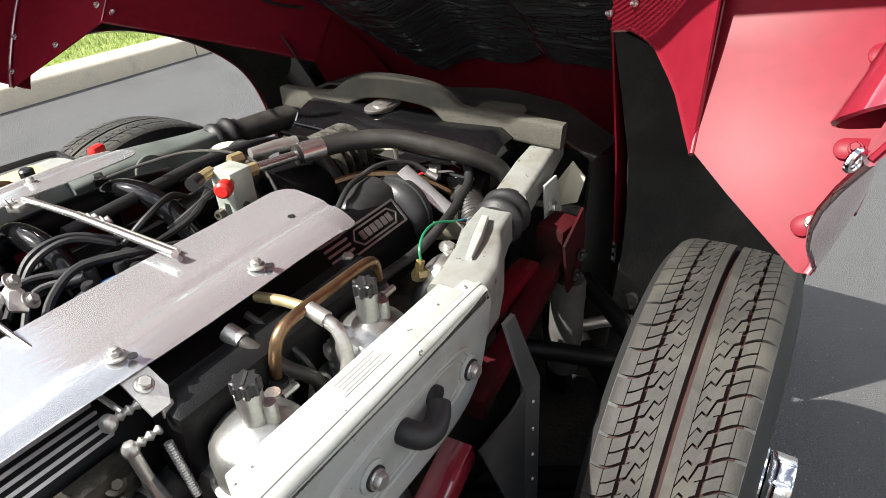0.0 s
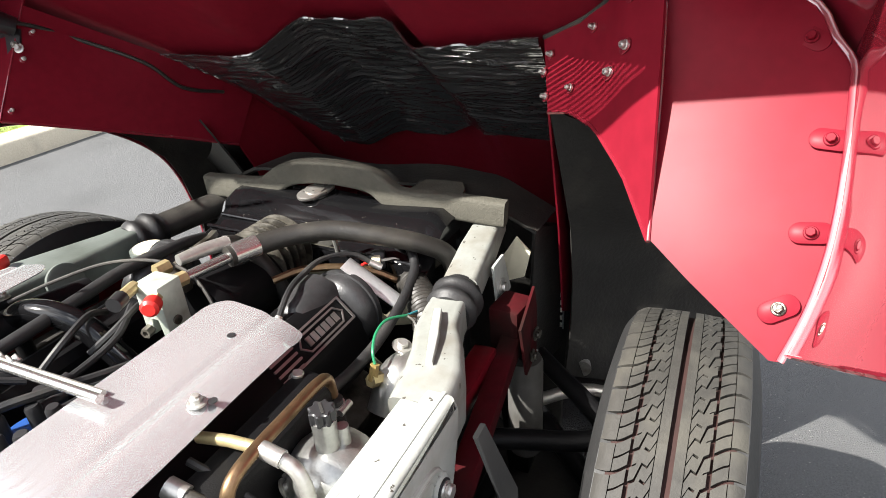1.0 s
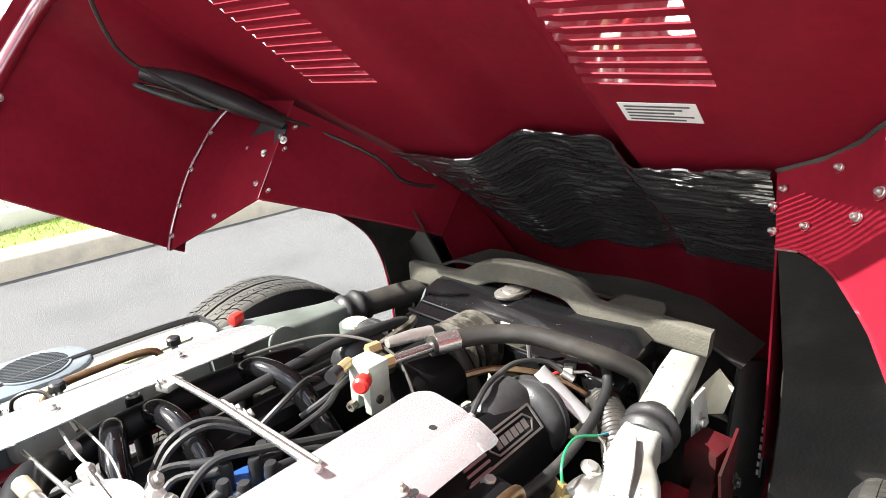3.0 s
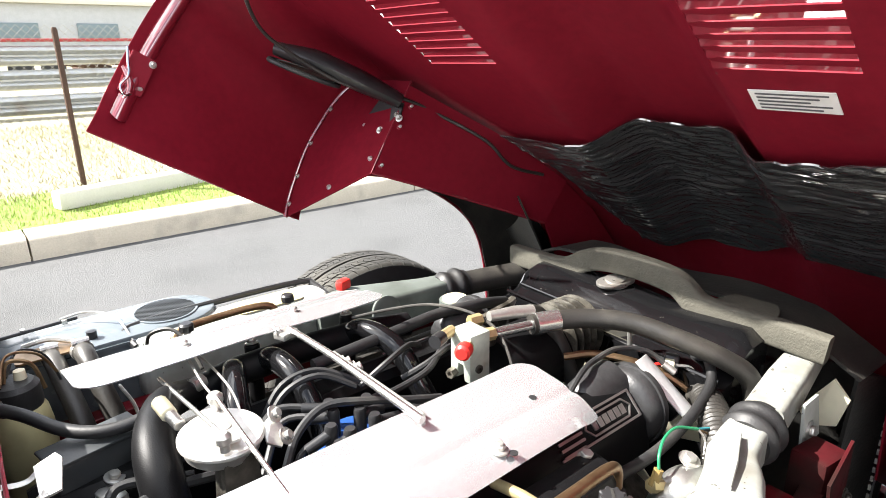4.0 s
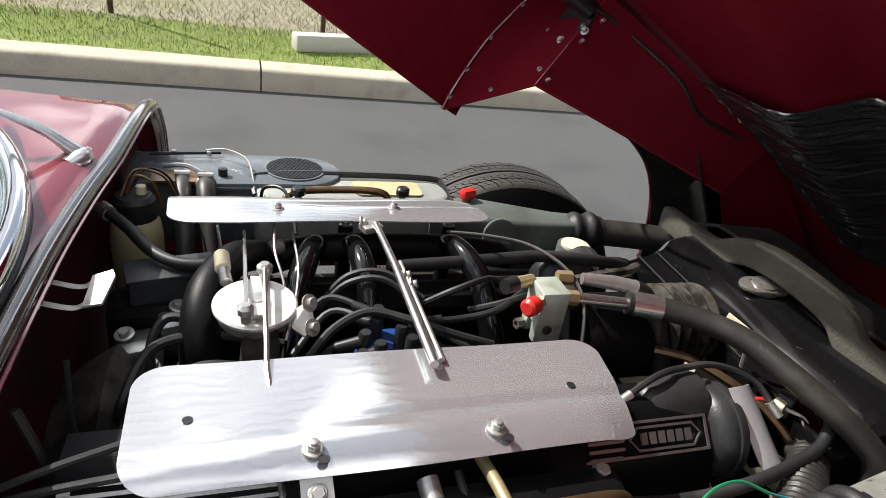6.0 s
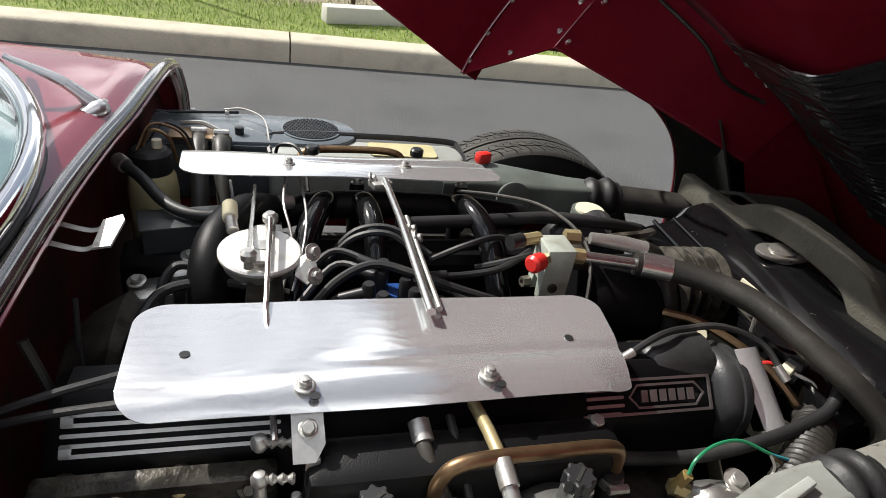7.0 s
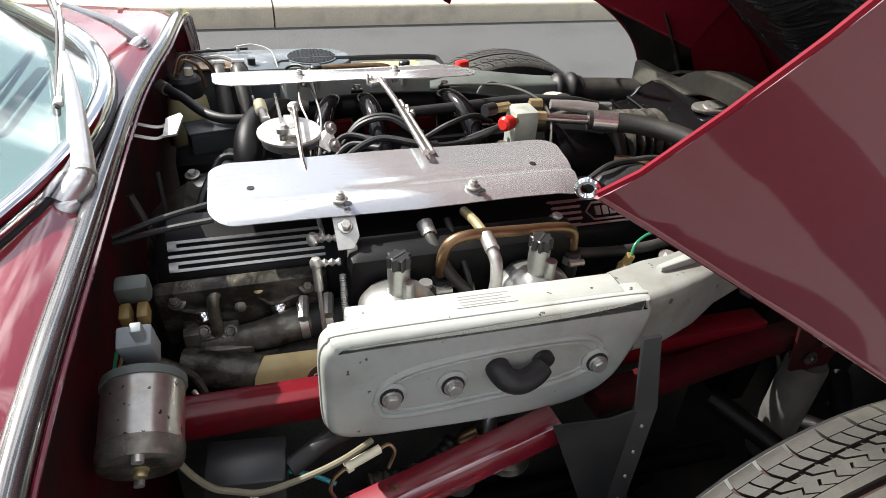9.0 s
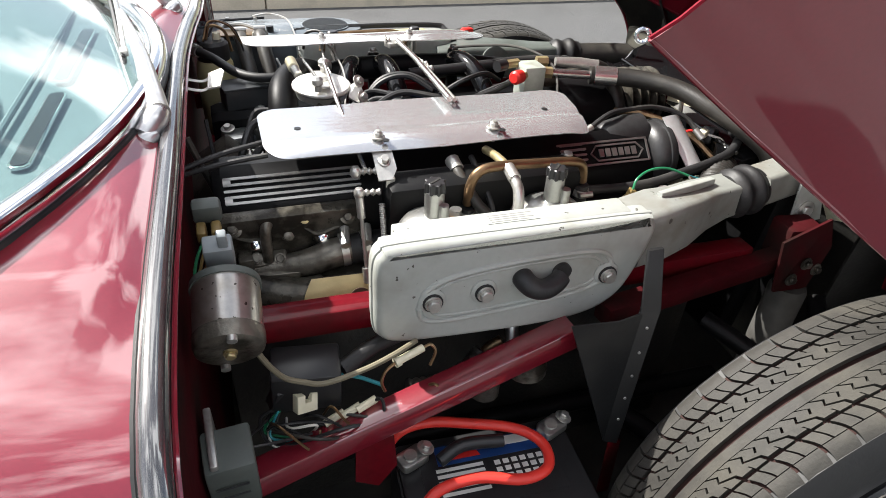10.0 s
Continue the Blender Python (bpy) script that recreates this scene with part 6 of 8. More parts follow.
# rear of the engine: bell housing castings
part("bell_housing", lathe([(0.0, 0.0), (0.16, 0.0), (0.175, 0.02), (0.15, 0.06), (0.11, 0.10), (0.0, 0.10)], axis((-1.02, CX, 0.60), (-1, 0, 0)), 32), CAST_DARK, engine, "oily alloy bell housing")
for p, s in (((-1.02, 0.12, 0.715), (0.05, 0.05, 0.08)), ((-0.985, 0.15, 0.74), (0.03, 0.04, 0.06)), ((-0.995, 0.06, 0.71), (0.045, 0.04, 0.05)), ((-1.03, 0.0, 0.69), (0.05, 0.05, 0.05)), ((-0.95, 0.10, 0.715), (0.05, 0.05, 0.04))):
    part("casting", box(p, s, (random.uniform(-8, 8), random.uniform(-8, 8), random.uniform(-20, 20)), 0.008), CAST, engine, "alloy casting")
for p in ((-0.995, 0.052, 0.745), (-1.035, 0.125, 0.76), (-0.975, 0.16, 0.775), (-0.945, 0.11, 0.74)):
    part("bolt", hex_bolt(p, (random.uniform(-0.2, 0.2), -0.2, 1), 0.007), STEEL, engine)


# inlet pipes arching out of the valley to the far bank
def inlet(x, reach, r, sway):
    pts = [(x - sway, 0.265, 0.795), (x - sway * 0.6, 0.225, 0.826), (x, 0.175, 0.826), (x + sway * 0.5, 0.130, 0.800), (x + sway, 0.100 - reach, 0.735)]
    part("inlet_pipe", tube(pts, [r * 0.95, r, r, r, r * 1.05], 16), GLOSS, engine, "satin black inlet pipe")


for x, reach, r, sway in ((-0.815, 0.02, 0.0175, -0.030), (-0.735, 0.02, 0.0175, 0.008), (-0.575, 0.02, 0.0175, 0.022)):
    inlet(x, reach, r, sway)
part("inlet_plenum", tube([(-0.86, 0.235, 0.80), (-0.78, 0.245, 0.812), (-0.60, 0.25, 0.808), (-0.48, 0.245, 0.795)], 0.022, 14), BLACK, engine)
part("rear_elbow", tube([(-0.86, 0.225, 0.815), (-0.905, 0.175, 0.836), (-0.935, 0.110, 0.832), (-0.943, 0.060, 0.80), (-0.940, 0.035, 0.73)], [0.020, 0.023, 0.0245, 0.0245, 0.0245], 18), BLACK, engine, "fat matt black crossover pipe")
part("balance_pipe", tube([(-0.70, 0.172, 0.822), (-0.56, 0.175, 0.828), (-0.46, 0.178, 0.832), (-0.37, 0.165, 0.83), (-0.30, 0.18, 0.81)], 0.0095, 10), RUBBER, engine, "long black balance hose")

# throttle disc on its pedestal
link = thing("throttle_linkage", (-0.88, 0.03, 0.72), "bright throttle disc on a steel pedestal with rods", "throttle linkage")
ped = plate([(-0.030, 0.70), (0.030, 0.70), (0.018, 0.852), (-0.018, 0.852)], 0.032, Matrix.Translation((-0.878, 0.025, 0)) @ Matrix(((1, 0, 0, 0), (0, 0, -1, 0), (0, 1, 0, 0), (0, 0, 0, 1))), 0.003)
part("pedestal", ped, CAST_DARK, link, "dull grey steel pedestal")
part("disc", lathe([(0.0, 0.0), (0.044, 0.0), (0.046, 0.002), (0.046, 0.005), (0.044, 0.007), (0.0, 0.007)], axis((-0.883, 0.032, 0.858), (0.02, -0.06, 1)), 40), DISC, link, "satin alloy throttle disc")
part("lower_disc", lathe([(0.0, -0.012), (0.040, -0.012), (0.042, -0.002), (0.0, -0.002)], axis((-0.883, 0.032, 0.858), (0.02, -0.06, 1)), 32), STEEL, link)
part("crossbar", box((-0.881, 0.040, 0.868), (0.022, 0.085, 0.004), (-3, 0, -6), 0.001), DISC, link)
part("pivot", lathe([(0.0, 0), (0.010, 0), (0.010, 0.003), (0.0, 0.004)], pose(-0.881, 0.032, 0.869), 16), STEEL, link)
for p in ((-0.894, -0.008, 0.868), (-0.872, 0.074, 0.868)):
    part("ball_joint", lathe([(0.0, 0), (0.006, 0), (0.006, 0.008), (0.009, 0.011), (0.009, 0.018), (0.005, 0.022), (0.0, 0.022)], Matrix.Translation(p), 14), STEEL, link)
part("rod", tube([(-0.894, 0.0, 0.886), (-0.893, 0.10, 0.868), (-0.893, 0.235, 0.845)], 0.0027, 8, 1), ROD, link, "polished steel rod")
part("rod", tube([(-0.872, 0.074, 0.886), (-0.876, -0.09, 0.874), (-0.868, -0.225, 0.842)], 0.0030, 8, 1), ROD, link, "polished steel rod")
part("return_spring", tube([(-0.918, 0.095, 0.870), (-0.920, 0.125, 0.872)], 0.0085, 10, 1, rib=0.001, rib_len=0.004), PALE, link, "pale cable adjuster")
part("adjuster", tube([(-0.914, 0.072, 0.866), (-0.918, 0.100, 0.870)], 0.0065, 10, 1, rib=0.001, rib_len=0.005), STEEL, link)
part("lever", panel([(-0.842, 0.02, 0.86), (-0.825, 0.028, 0.868), (-0.820, 0.006, 0.850), (-0.832, -0.006, 0.842), (-0.846, 0.0, 0.85)], 0.004), STEEL, link)
for p in ((-0.826, 0.022, 0.868), (-0.824, 0.000, 0.850)):
    part("nut", hex_bolt(p, (0.5, -0.6, 0.5), 0.006), STEEL, link)

strut = thing("cross_rod", (-0.717, 0.03, 0.87), "polished steel cross rod between the heat shields", "rod")
part("tube", tube([(-0.716, 0.205, 0.874), (-0.716, 0.08, 0.881), (-0.719, -0.115, 0.884)], 0.0048, 12, 1), ROD, strut)
part("inner_rod", tube([(-0.704, 0.10, 0.872), (-0.706, -0.10, 0.876)], 0.0035, 8, 1), STEEL, strut)
part("lever", box((-0.722, 0.205, 0.868), (0.030, 0.022, 0.010), (0, 0, 20), 0.002), STEEL, strut)
for p in ((-0.705, 0.068, 0.872), (-0.702, 0.046, 0.872), (-0.735, 0.21, 0.872)):
    part("nut", hex_bolt(p, (1, -0.3, 0.4), 0.006), STEEL, strut)


# ignition: blue distributor base with rubber-booted leads
dist = thing("distributor", (-0.72, 0.03, 0.74), "blue distributor cap with thick black ignition leads", "distributor")
part("base", lathe([(0.0, 0.74), (0.050, 0.74), (0.052, 0.75), (0.052, 0.778), (0.045, 0.788), (0.0, 0.792)], pose(-0.715, 0.028, 0), 28), BLUE, dist, "blue plastic distributor cap")
leads = [((-0.759, 0.016), [(-0.80, 0.020, 0.800), (-0.825, -0.02, 0.775)]), ((-0.734, 0.066), [(-0.79, 0.105, 0.818), (-0.832, 0.075, 0.80)]), ((-0.712, 0.026), [(-0.665, 0.03, 0.81), (-0.62, 0.0, 0.80)]),
         ((-0.740, 0.045), [(-0.79, 0.085, 0.81), (-0.84, 0.04, 0.78)]), ((-0.690, 0.045), [(-0.63, 0.05, 0.815), (-0.578, 0.055, 0.822), (-0.528, 0.085, 0.83)]), ((-0.745, -0.005), [(-0.79, -0.01, 0.80), (-0.83, -0.05, 0.77)]),
         ((-0.705, 0.002), [(-0.66, 0.0, 0.808), (-0.60, -0.02, 0.80)]), ((-0.768, -0.02), [(-0.80, -0.06, 0.80), (-0.81, -0.09, 0.77)])]
for (x, y), rest in leads:
    boot = part("boot", lathe([(0.0, 0.79), (0.0085, 0.79), (0.0085, 0.824), (0.0065, 0.828), (0.0, 0.828)], pose(x, y, 0), 12), PLASTIC, dist, "black rubber boot")
    d = (Vector(rest[0]) - Vector((x, y, 0.815))).normalized()
    part("sleeve", tube([(x, y, 0.816), Vector((x, y, 0.816)) + d * 0.035], 0.0075, 10, 1), PLASTIC, boot)
    part("lead", tube([(x, y, 0.816)] + rest, 0.0048, 8), RUBBER, dist, "black ignition lead")
cable("loom", [(-0.83, 0.0, 0.80), (-0.793, 0.038, 0.818), (-0.749, 0.048, 0.834), (-0.70, 0.028, 0.832), (-0.65, 0.01, 0.822), (-0.60, 0.0, 0.81)], 0.0055, RUBBER, "black ignition lead arching over the distributor")

# air-conditioning compressor and its hoses
comp = thing("compressor", (-0.46, 0.05, 0.70), "alloy air-conditioning compressor with hose unions", "compressor")
part("housing", lathe([(0.0, 0.0), (0.058, 0.0), (0.062, 0.01), (0.062, 0.16), (0.055, 0.17), (0.0, 0.17)], axis((-0.46, 0.05, 0.775), (1, 0.02, -0.03)), 32), BLACK, comp)
block_m = part("manifold_block", plate([(-0.021, -0.044), (-0.007, -0.044), (-0.004, -0.020), (0.006, -0.020), (0.009, -0.044), (0.022, -0.044), (0.022, 0.030), (-0.021, 0.030)], 0.038, Matrix.Translation((-0.504, 0.028, 0.848)) @ Matrix(((0, 0, -1, 0), (-1, 0, 0, 0), (0, 1, 0, 0), (0, 0, 0, 1))), 0.0022), GREEN_ALLOY, comp, "machined pale alloy manifold block")
part("port", lathe([(0.0, 0.0), (0.0065, 0.0), (0.0065, 0.003), (0.003, 0.003), (0.003, 0.001), (0.0, 0.001)], axis((-0.526, 0.0065, 0.824), (0, -1, 0)), 14), CAST_DARK, block_m)
part("port", lathe([(0.0, 0.0), (0.0075, 0.0), (0.0075, 0.012), (0.004, 0.012), (0.004, 0.006), (0.0, 0.006)], axis((-0.542, 0.040, 0.812), (-1, -0.2, 0)), 6), OILY, block_m)
part("head", box((-0.488, 0.058, 0.842), (0.055, 0.050, 0.024), (0, 0, -10), 0.008), CAST_DARK, comp)
part("service_cap", lathe([(0.0, 0), (0.011, 0), (0.0115, 0.003), (0.0115, 0.017), (0.008, 0.021), (0.0, 0.021)], axis((-0.552, 0.004, 0.866), (-0.82, -0.5, 0.05)), 18), RED_CAP, comp, "red plastic service cap")
part("service_valve", lathe([(0.0, -0.012), (0.008, -0.012), (0.008, 0.0), (0.0, 0.0)], axis((-0.552, 0.004, 0.866), (-0.82, -0.5, 0.05)), 6), BRASS, comp)
part("service_valve", tube([(-0.540, 0.048, 0.874), (-0.572, 0.036, 0.876)], 0.008, 8, 1), BRASS, comp)
part("black_cap", tube([(-0.568, 0.037, 0.876), (-0.586, 0.030, 0.876)], 0.010, 12, 1), PLASTIC, comp)
for a, c in (((-0.510, 0.019, 0.866), (-0.488, 0.015, 0.865)), ((-0.500, 0.055, 0.872), (-0.480, 0.052, 0.872))):
    part("union_nut", tube([a, c], 0.0098, 6, 1), BRASS, comp, "hexagonal brass union nut", sharp=25)
b = tube([(-0.490, 0.015, 0.865), (-0.40, 0.004, 0.858)], 0.0078, 12, 1)
part("hose_union", b, ROD, comp)
part("hose_union", tube([(-0.465, 0.050, 0.872), (-0.42, 0.040, 0.870), (-0.39, 0.030, 0.866)], [0.008, 0.010, 0.011], 12, 1), STEEL, comp)
hose = thing("air_conditioning_hose", (-0.30, -0.08, 0.80), "thick weathered black air-conditioning hose with crimped end", "hose")
part("hose", tube([(-0.415, 0.010, 0.858), (-0.375, -0.005, 0.858), (-0.335, -0.035, 0.860), (-0.295, -0.085, 0.858), (-0.268, -0.150, 0.846), (-0.232, -0.205, 0.822), (-0.205, -0.235, 0.790), (-0.195, -0.245, 0.72)], 0.0155, 14), HOSE, hose)
part("crimp", tube([(-0.408, 0.008, 0.858), (-0.372, -0.006, 0.858)], 0.0168, 16, 1), ROD, hose, "bright crimped ferrule")
cable("suction_hose", [(-0.395, 0.032, 0.866), (-0.375, 0.030, 0.856), (-0.355, 0.020, 0.830), (-0.345, 0.0, 0.79), (-0.34, -0.02, 0.74)], 0.013, HOSE, "second air-conditioning hose behind the first", "hose", None, 12)
pulley = thing("belt_pulley", (-0.33, 0.03, 0.78), "ribbed dark drive pulley behind the radiator", "pulley")
prof = [(0.0, 0.0)]
for k in range(5):
    z = 0.018 * k
    prof += [(0.040, z), (0.056, z + 0.004), (0.0575, z + 0.0045), (0.0575, z + 0.0065), (0.056, z + 0.007), (0.040, z + 0.011)]
prof += [(0.0, 0.090)]
part("ribs", lathe(prof, axis((-0.335, 0.045, 0.796), (1, 0.05, -0.05)), 48), OILY_DARK, pulley, "dirty ribbed steel pulley")
cable("throttle_cable", [(-0.60, 0.225, 0.850), (-0.55, 0.190, 0.862), (-0.505, 0.145, 0.872), (-0.480, 0.085, 0.874), (-0.477, 0.03, 0.868), (-0.487, -0.01, 0.850), (-0.505, -0.05, 0.815)], 0.0026, HOSE, "thin bright bowden cable arching over the compressor")
cable("plug_lead", [(-0.487, -0.118, 0.810), (-0.44, -0.108, 0.835), (-0.396, -0.098, 0.836), (-0.345, -0.098, 0.836), (-0.300, -0.12, 0.825), (-0.282, -0.155, 0.80)], 0.0042, RUBBER, "thin black lead over the chain housing", "cable", STEEL)
cable("rad_stay", [(-0.272, -0.066, 0.858), (-0.262, -0.066, 0.80)], 0.004, STEEL, "short steel stay on the radiator", "stay")
filler = thing("oil_filler", (-0.34, 0.28, 0.72), "grey cylinder with a white lid beside the intake arm", "filler")
part("body", lathe([(0.0, 0.72), (0.030, 0.72), (0.030, 0.792), (0.0, 0.792)], pose(-0.336, 0.282, 0), 24), GREY_BOX, filler)
part("lid", lathe([(0.0, 0.792), (0.025, 0.792), (0.025, 0.796), (0.0, 0.797)], pose(-0.336, 0.280, 0), 24), PALE, filler, "white plastic lid")
knobs = thing("lid_knob", (-0.805, 0.366, 0.83), "black ribbed plastic knob on the far air cleaner", "knob", "lid knobs")
part("grip", lathe([(0.0, 0.0), (0.012, 0.0), (0.012, 0.010), (0.009, 0.013), (0.0, 0.013)], pose(-0.805, 0.40, 0.828), 8), PLASTIC, knobs)
part("stem", tube([(-0.805, 0.40, 0.79), (-0.805, 0.40, 0.836)], 0.006, 8, 1), STEEL, knobs)
copy_thing(knobs, pose(-0.625, 0.372, 0.83))
marker = thing("red_tag", (-0.50, 0.44, 0.80), "small red plastic reflector tag", "tag")
part("tag", box((-0.486, 0.448, 0.812), (0.030, 0.020, 0.022), (0, 0, 20), 0.006), RED_CAP, marker)
pipe = thing("far_fuel_pipe", (-0.70, 0.42, 0.82), "brown metal pipe along the far air cleaner", "pipe")
part("pipe", tube([(-0.83, 0.395, 0.80), (-0.815, 0.41, 0.825), (-0.74, 0.42, 0.828), (-0.66, 0.415, 0.826), (-0.645, 0.40, 0.80)], 0.0065, 10), COPPER, pipe)

# the fan beyond the pulley, seen past the intake tube
fan = thing("cooling_fan", (-0.06, -0.10, 0.60), "pale plastic fan blades in front of the radiator core", "fan")
for k in range(6):
    q = axis((-0.215, 0.02, 0.62), (1, 0, 0), 60 * k + 12)
    part("blade", plate([(-0.03, 0.05), (0.03, 0.05), (0.042, 0.205), (-0.035, 0.205)], 0.003, q @ Matrix.Rotation(radians(22), 4, "Y"), 0.0008), PALE, fan)
part("hub", lathe([(0.0, -0.02), (0.055, -0.02), (0.055, 0.02), (0.0, 0.02)], axis((-0.215, 0.02, 0.62), (1, 0, 0)), 24), BLACK, fan)
cable("coolant_hose", [(-0.60, -0.19, 0.762), (-0.513, -0.214, 0.762), (-0.43, -0.222, 0.765), (-0.36, -0.222, 0.778), (-0.30, -0.212, 0.785), (-0.255, -0.20, 0.795), (-0.225, -0.175, 0.81), (-0.215, -0.15, 0.80)], 0.0075, RUBBER, "black coolant hose along the cam cover", "hose", None, 12)
top_hose = thing("radiator_hose", (-0.34, -0.26, 0.70), "fat ribbed grey-black radiator hose", "hose")
part("hose", tube([(-0.405, -0.295, 0.725), (-0.36, -0.275, 0.752), (-0.31, -0.240, 0.764), (-0.255, -0.195, 0.762), (-0.215, -0.160, 0.740)], 0.0235, 16, rib=0.0009, rib_len=0.008), HOSE, top_hose)
part("clamp", tube([(-0.395, -0.291, 0.731), (-0.386, -0.287, 0.735)], 0.024, 18, 1), STEEL, top_hose)
part("clamp_screw", tube([(-0.405, -0.283, 0.757), (-0.380, -0.285, 0.760)], 0.006, 8, 1), STEEL, top_hose)
thermo = thing("thermostat_housing", (-0.43, -0.265, 0.70), "rough alloy thermostat housing with brass sensor", "thermostat housing")
part("elbow", tube([(-0.475, -0.262, 0.705), (-0.445, -0.268, 0.742), (-0.415, -0.278, 0.742), (-0.392, -0.290, 0.730)], [0.026, 0.028, 0.025, 0.021], 16), CAST, thermo)
part("flange", box((-0.405, -0.300, 0.752), (0.035, 0.022, 0.020), (0, 0, 25), 0.004), CAST, thermo)
part("sensor", tube([(-0.462, -0.255, 0.752), (-0.482, -0.250, 0.760)], 0.009, 6, 1), BRASS, thermo, "hexagonal brass sensor", sharp=25)
part("plug", tube([(-0.478, -0.251, 0.758), (-0.470, -0.252, 0.778)], 0.0062, 8, 1), YELLOW, thermo, "ochre plug")
for p in ((-0.418, -0.262, 0.772), (-0.372, -0.282, 0.760)):
    part("bolt", hex_bolt(p, (0, -0.3, 1), 0.008), STEEL, thermo)
cable("sensor_wire", [(-0.470, -0.252, 0.778), (-0.462, -0.246, 0.792), (-0.435, -0.236, 0.798), (-0.400, -0.232, 0.795), (-0.368, -0.244, 0.785)], 0.0019, GREEN, "green and blue sensor wire", "wire")
for k in range(4):
    cable("harness_wire", [(-0.368, -0.244, 0.785), (-0.362 + 0.012 * k, -0.252, 0.77), (-0.38 + 0.015 * k, -0.262, 0.755)], 0.0016, (WHITE_WIRE, COPPER, PLASTIC, TEAL)[k], "thin wire of the sensor harness", "wire", None, 6)
vent = thing("breather_cover", (-0.30, -0.145, 0.75), "bent bright alloy breather cover", "cover")
corner = [Vector(p) for p in ((-0.359, -0.135, 0.832), (-0.316, -0.119, 0.819), (-0.335, -0.200, 0.765), (-0.298, -0.190, 0.757))]
bowed = Vector((0.42, -0.57, 0.70)).normalized()
b = sheet(lambda u, v: corner[0].lerp(corner[1], u).lerp(corner[2].lerp(corner[3], u), v) + bowed * (0.011 * math.sin(u * math.pi) ** 0.8 + 0.004), spaced(0, 1, 12), spaced(0, 1, 5), 0.003)
part("strip", b, VENT_ALLOY, vent)
part("tail", box((-0.30, -0.155, 0.752), (0.02, 0.05, 0.02), (30, 0, 0), 0.004), BLACK, vent)
wires = thing("sensor_plug", (-0.262, -0.145, 0.78), "small cream plug with red and white wires", "plug")
part("plug", box((-0.268, -0.140, 0.800), (0.020, 0.014, 0.012), (0, 0, 30), 0.002), PALE, wires)
part("wire", tube([(-0.262, -0.146, 0.80), (-0.245, -0.165, 0.795), (-0.255, -0.185, 0.775)], 0.0022, 6), WHITE_WIRE, wires)
part("wire", tube([(-0.272, -0.135, 0.80), (-0.285, -0.125, 0.80), (-0.30, -0.12, 0.79)], 0.0022, 6), RED_CAP, wires)
part("black_plug", box((-0.245, -0.13, 0.79), (0.03, 0.022, 0.03), (0, 20, 30), 0.005), PLASTIC, wires)


# ---------------------------------------------------------------- near side of the engine
cop = thing("vacuum_pipe", (-0.66, -0.26, 0.79), "brown stained copper pipe over the carburettors", "pipe")
part("pipe", tube([(-0.738, -0.262, 0.795), (-0.738, -0.268, 0.826), (-0.728, -0.270, 0.846), (-0.700, -0.268, 0.850), (-0.640, -0.263, 0.845), (-0.588, -0.259, 0.840), (-0.568, -0.257, 0.830), (-0.563, -0.256, 0.805)], 0.0066, 12), COPPER, cop)
for p in ((-0.738, -0.262, 0.79), (-0.563, -0.256, 0.80)):
    sl = part("sleeve", tube([p, (p[0], p[1], p[2] - 0.045)], 0.0105, 12, 1), RUBBER, cop, "black rubber sleeve")
    part("clamp", tube([(p[0], p[1], p[2] - 0.006), (p[0], p[1], p[2] - 0.016)], 0.012, 14, 1), STEEL, sl)
    part("clamp_screw", tube([(p[0] - 0.008, p[1] - 0.012, p[2] - 0.011), (p[0] + 0.012, p[1] - 0.012, p[2] - 0.011)], 0.0045, 8, 1), STEEL, sl)
rail_t = thing("fuel_rail", (-0.69, -0.26, 0.80), "gold-plated fuel pipe with braided hose", "fuel pipe")
part("pipe", tube([(-0.690, -0.195, 0.838), (-0.689, -0.235, 0.846), (-0.688, -0.275, 0.848)], 0.0060, 12, 2), BRASS, rail_t, "yellow-passivated pipe")
part("sleeve", tube([(-0.688, -0.270, 0.848), (-0.687, -0.292, 0.842)], 0.0085, 12, 1), STEEL, rail_t)
part("braided_hose", tube([(-0.687, -0.290, 0.842), (-0.686, -0.305, 0.830), (-0.690, -0.315, 0.80), (-0.705, -0.312, 0.765)], 0.0072, 12, ), STEEL, rail_t)
cable("carb_hose", [(-0.745, -0.212, 0.835), (-0.742, -0.240, 0.825), (-0.728, -0.270, 0.80), (-0.708, -0.285, 0.775), (-0.705, -0.285, 0.74)], 0.0075, HOSE, "grey rubber hose between the carburettors", "hose", STEEL, 10)
cable("choke_cable", [(-0.715, -0.205, 0.835), (-0.712, -0.24, 0.82), (-0.705, -0.27, 0.79), (-0.70, -0.28, 0.75)], 0.0042, RUBBER, "thin black choke cable")
for x, y, z in ((-0.72, -0.255, 0.78), (-0.70, -0.26, 0.765), (-0.665, -0.26, 0.77), (-0.675, -0.245, 0.79)):
    t = thing("linkage_clip", (x, y, z), "small steel linkage clip between the carburettors", "clip", "linkage clips")
    part("nut", hex_bolt((x, y, z), (random.uniform(-1, 1), -1, 0.5), 0.006), STEEL, t)
    part("arm", tube([(x, y, z), (x + 0.02, y - 0.01, z - 0.015), (x + 0.01, y - 0.015, z - 0.04)], 0.003, 6), STEEL, t)

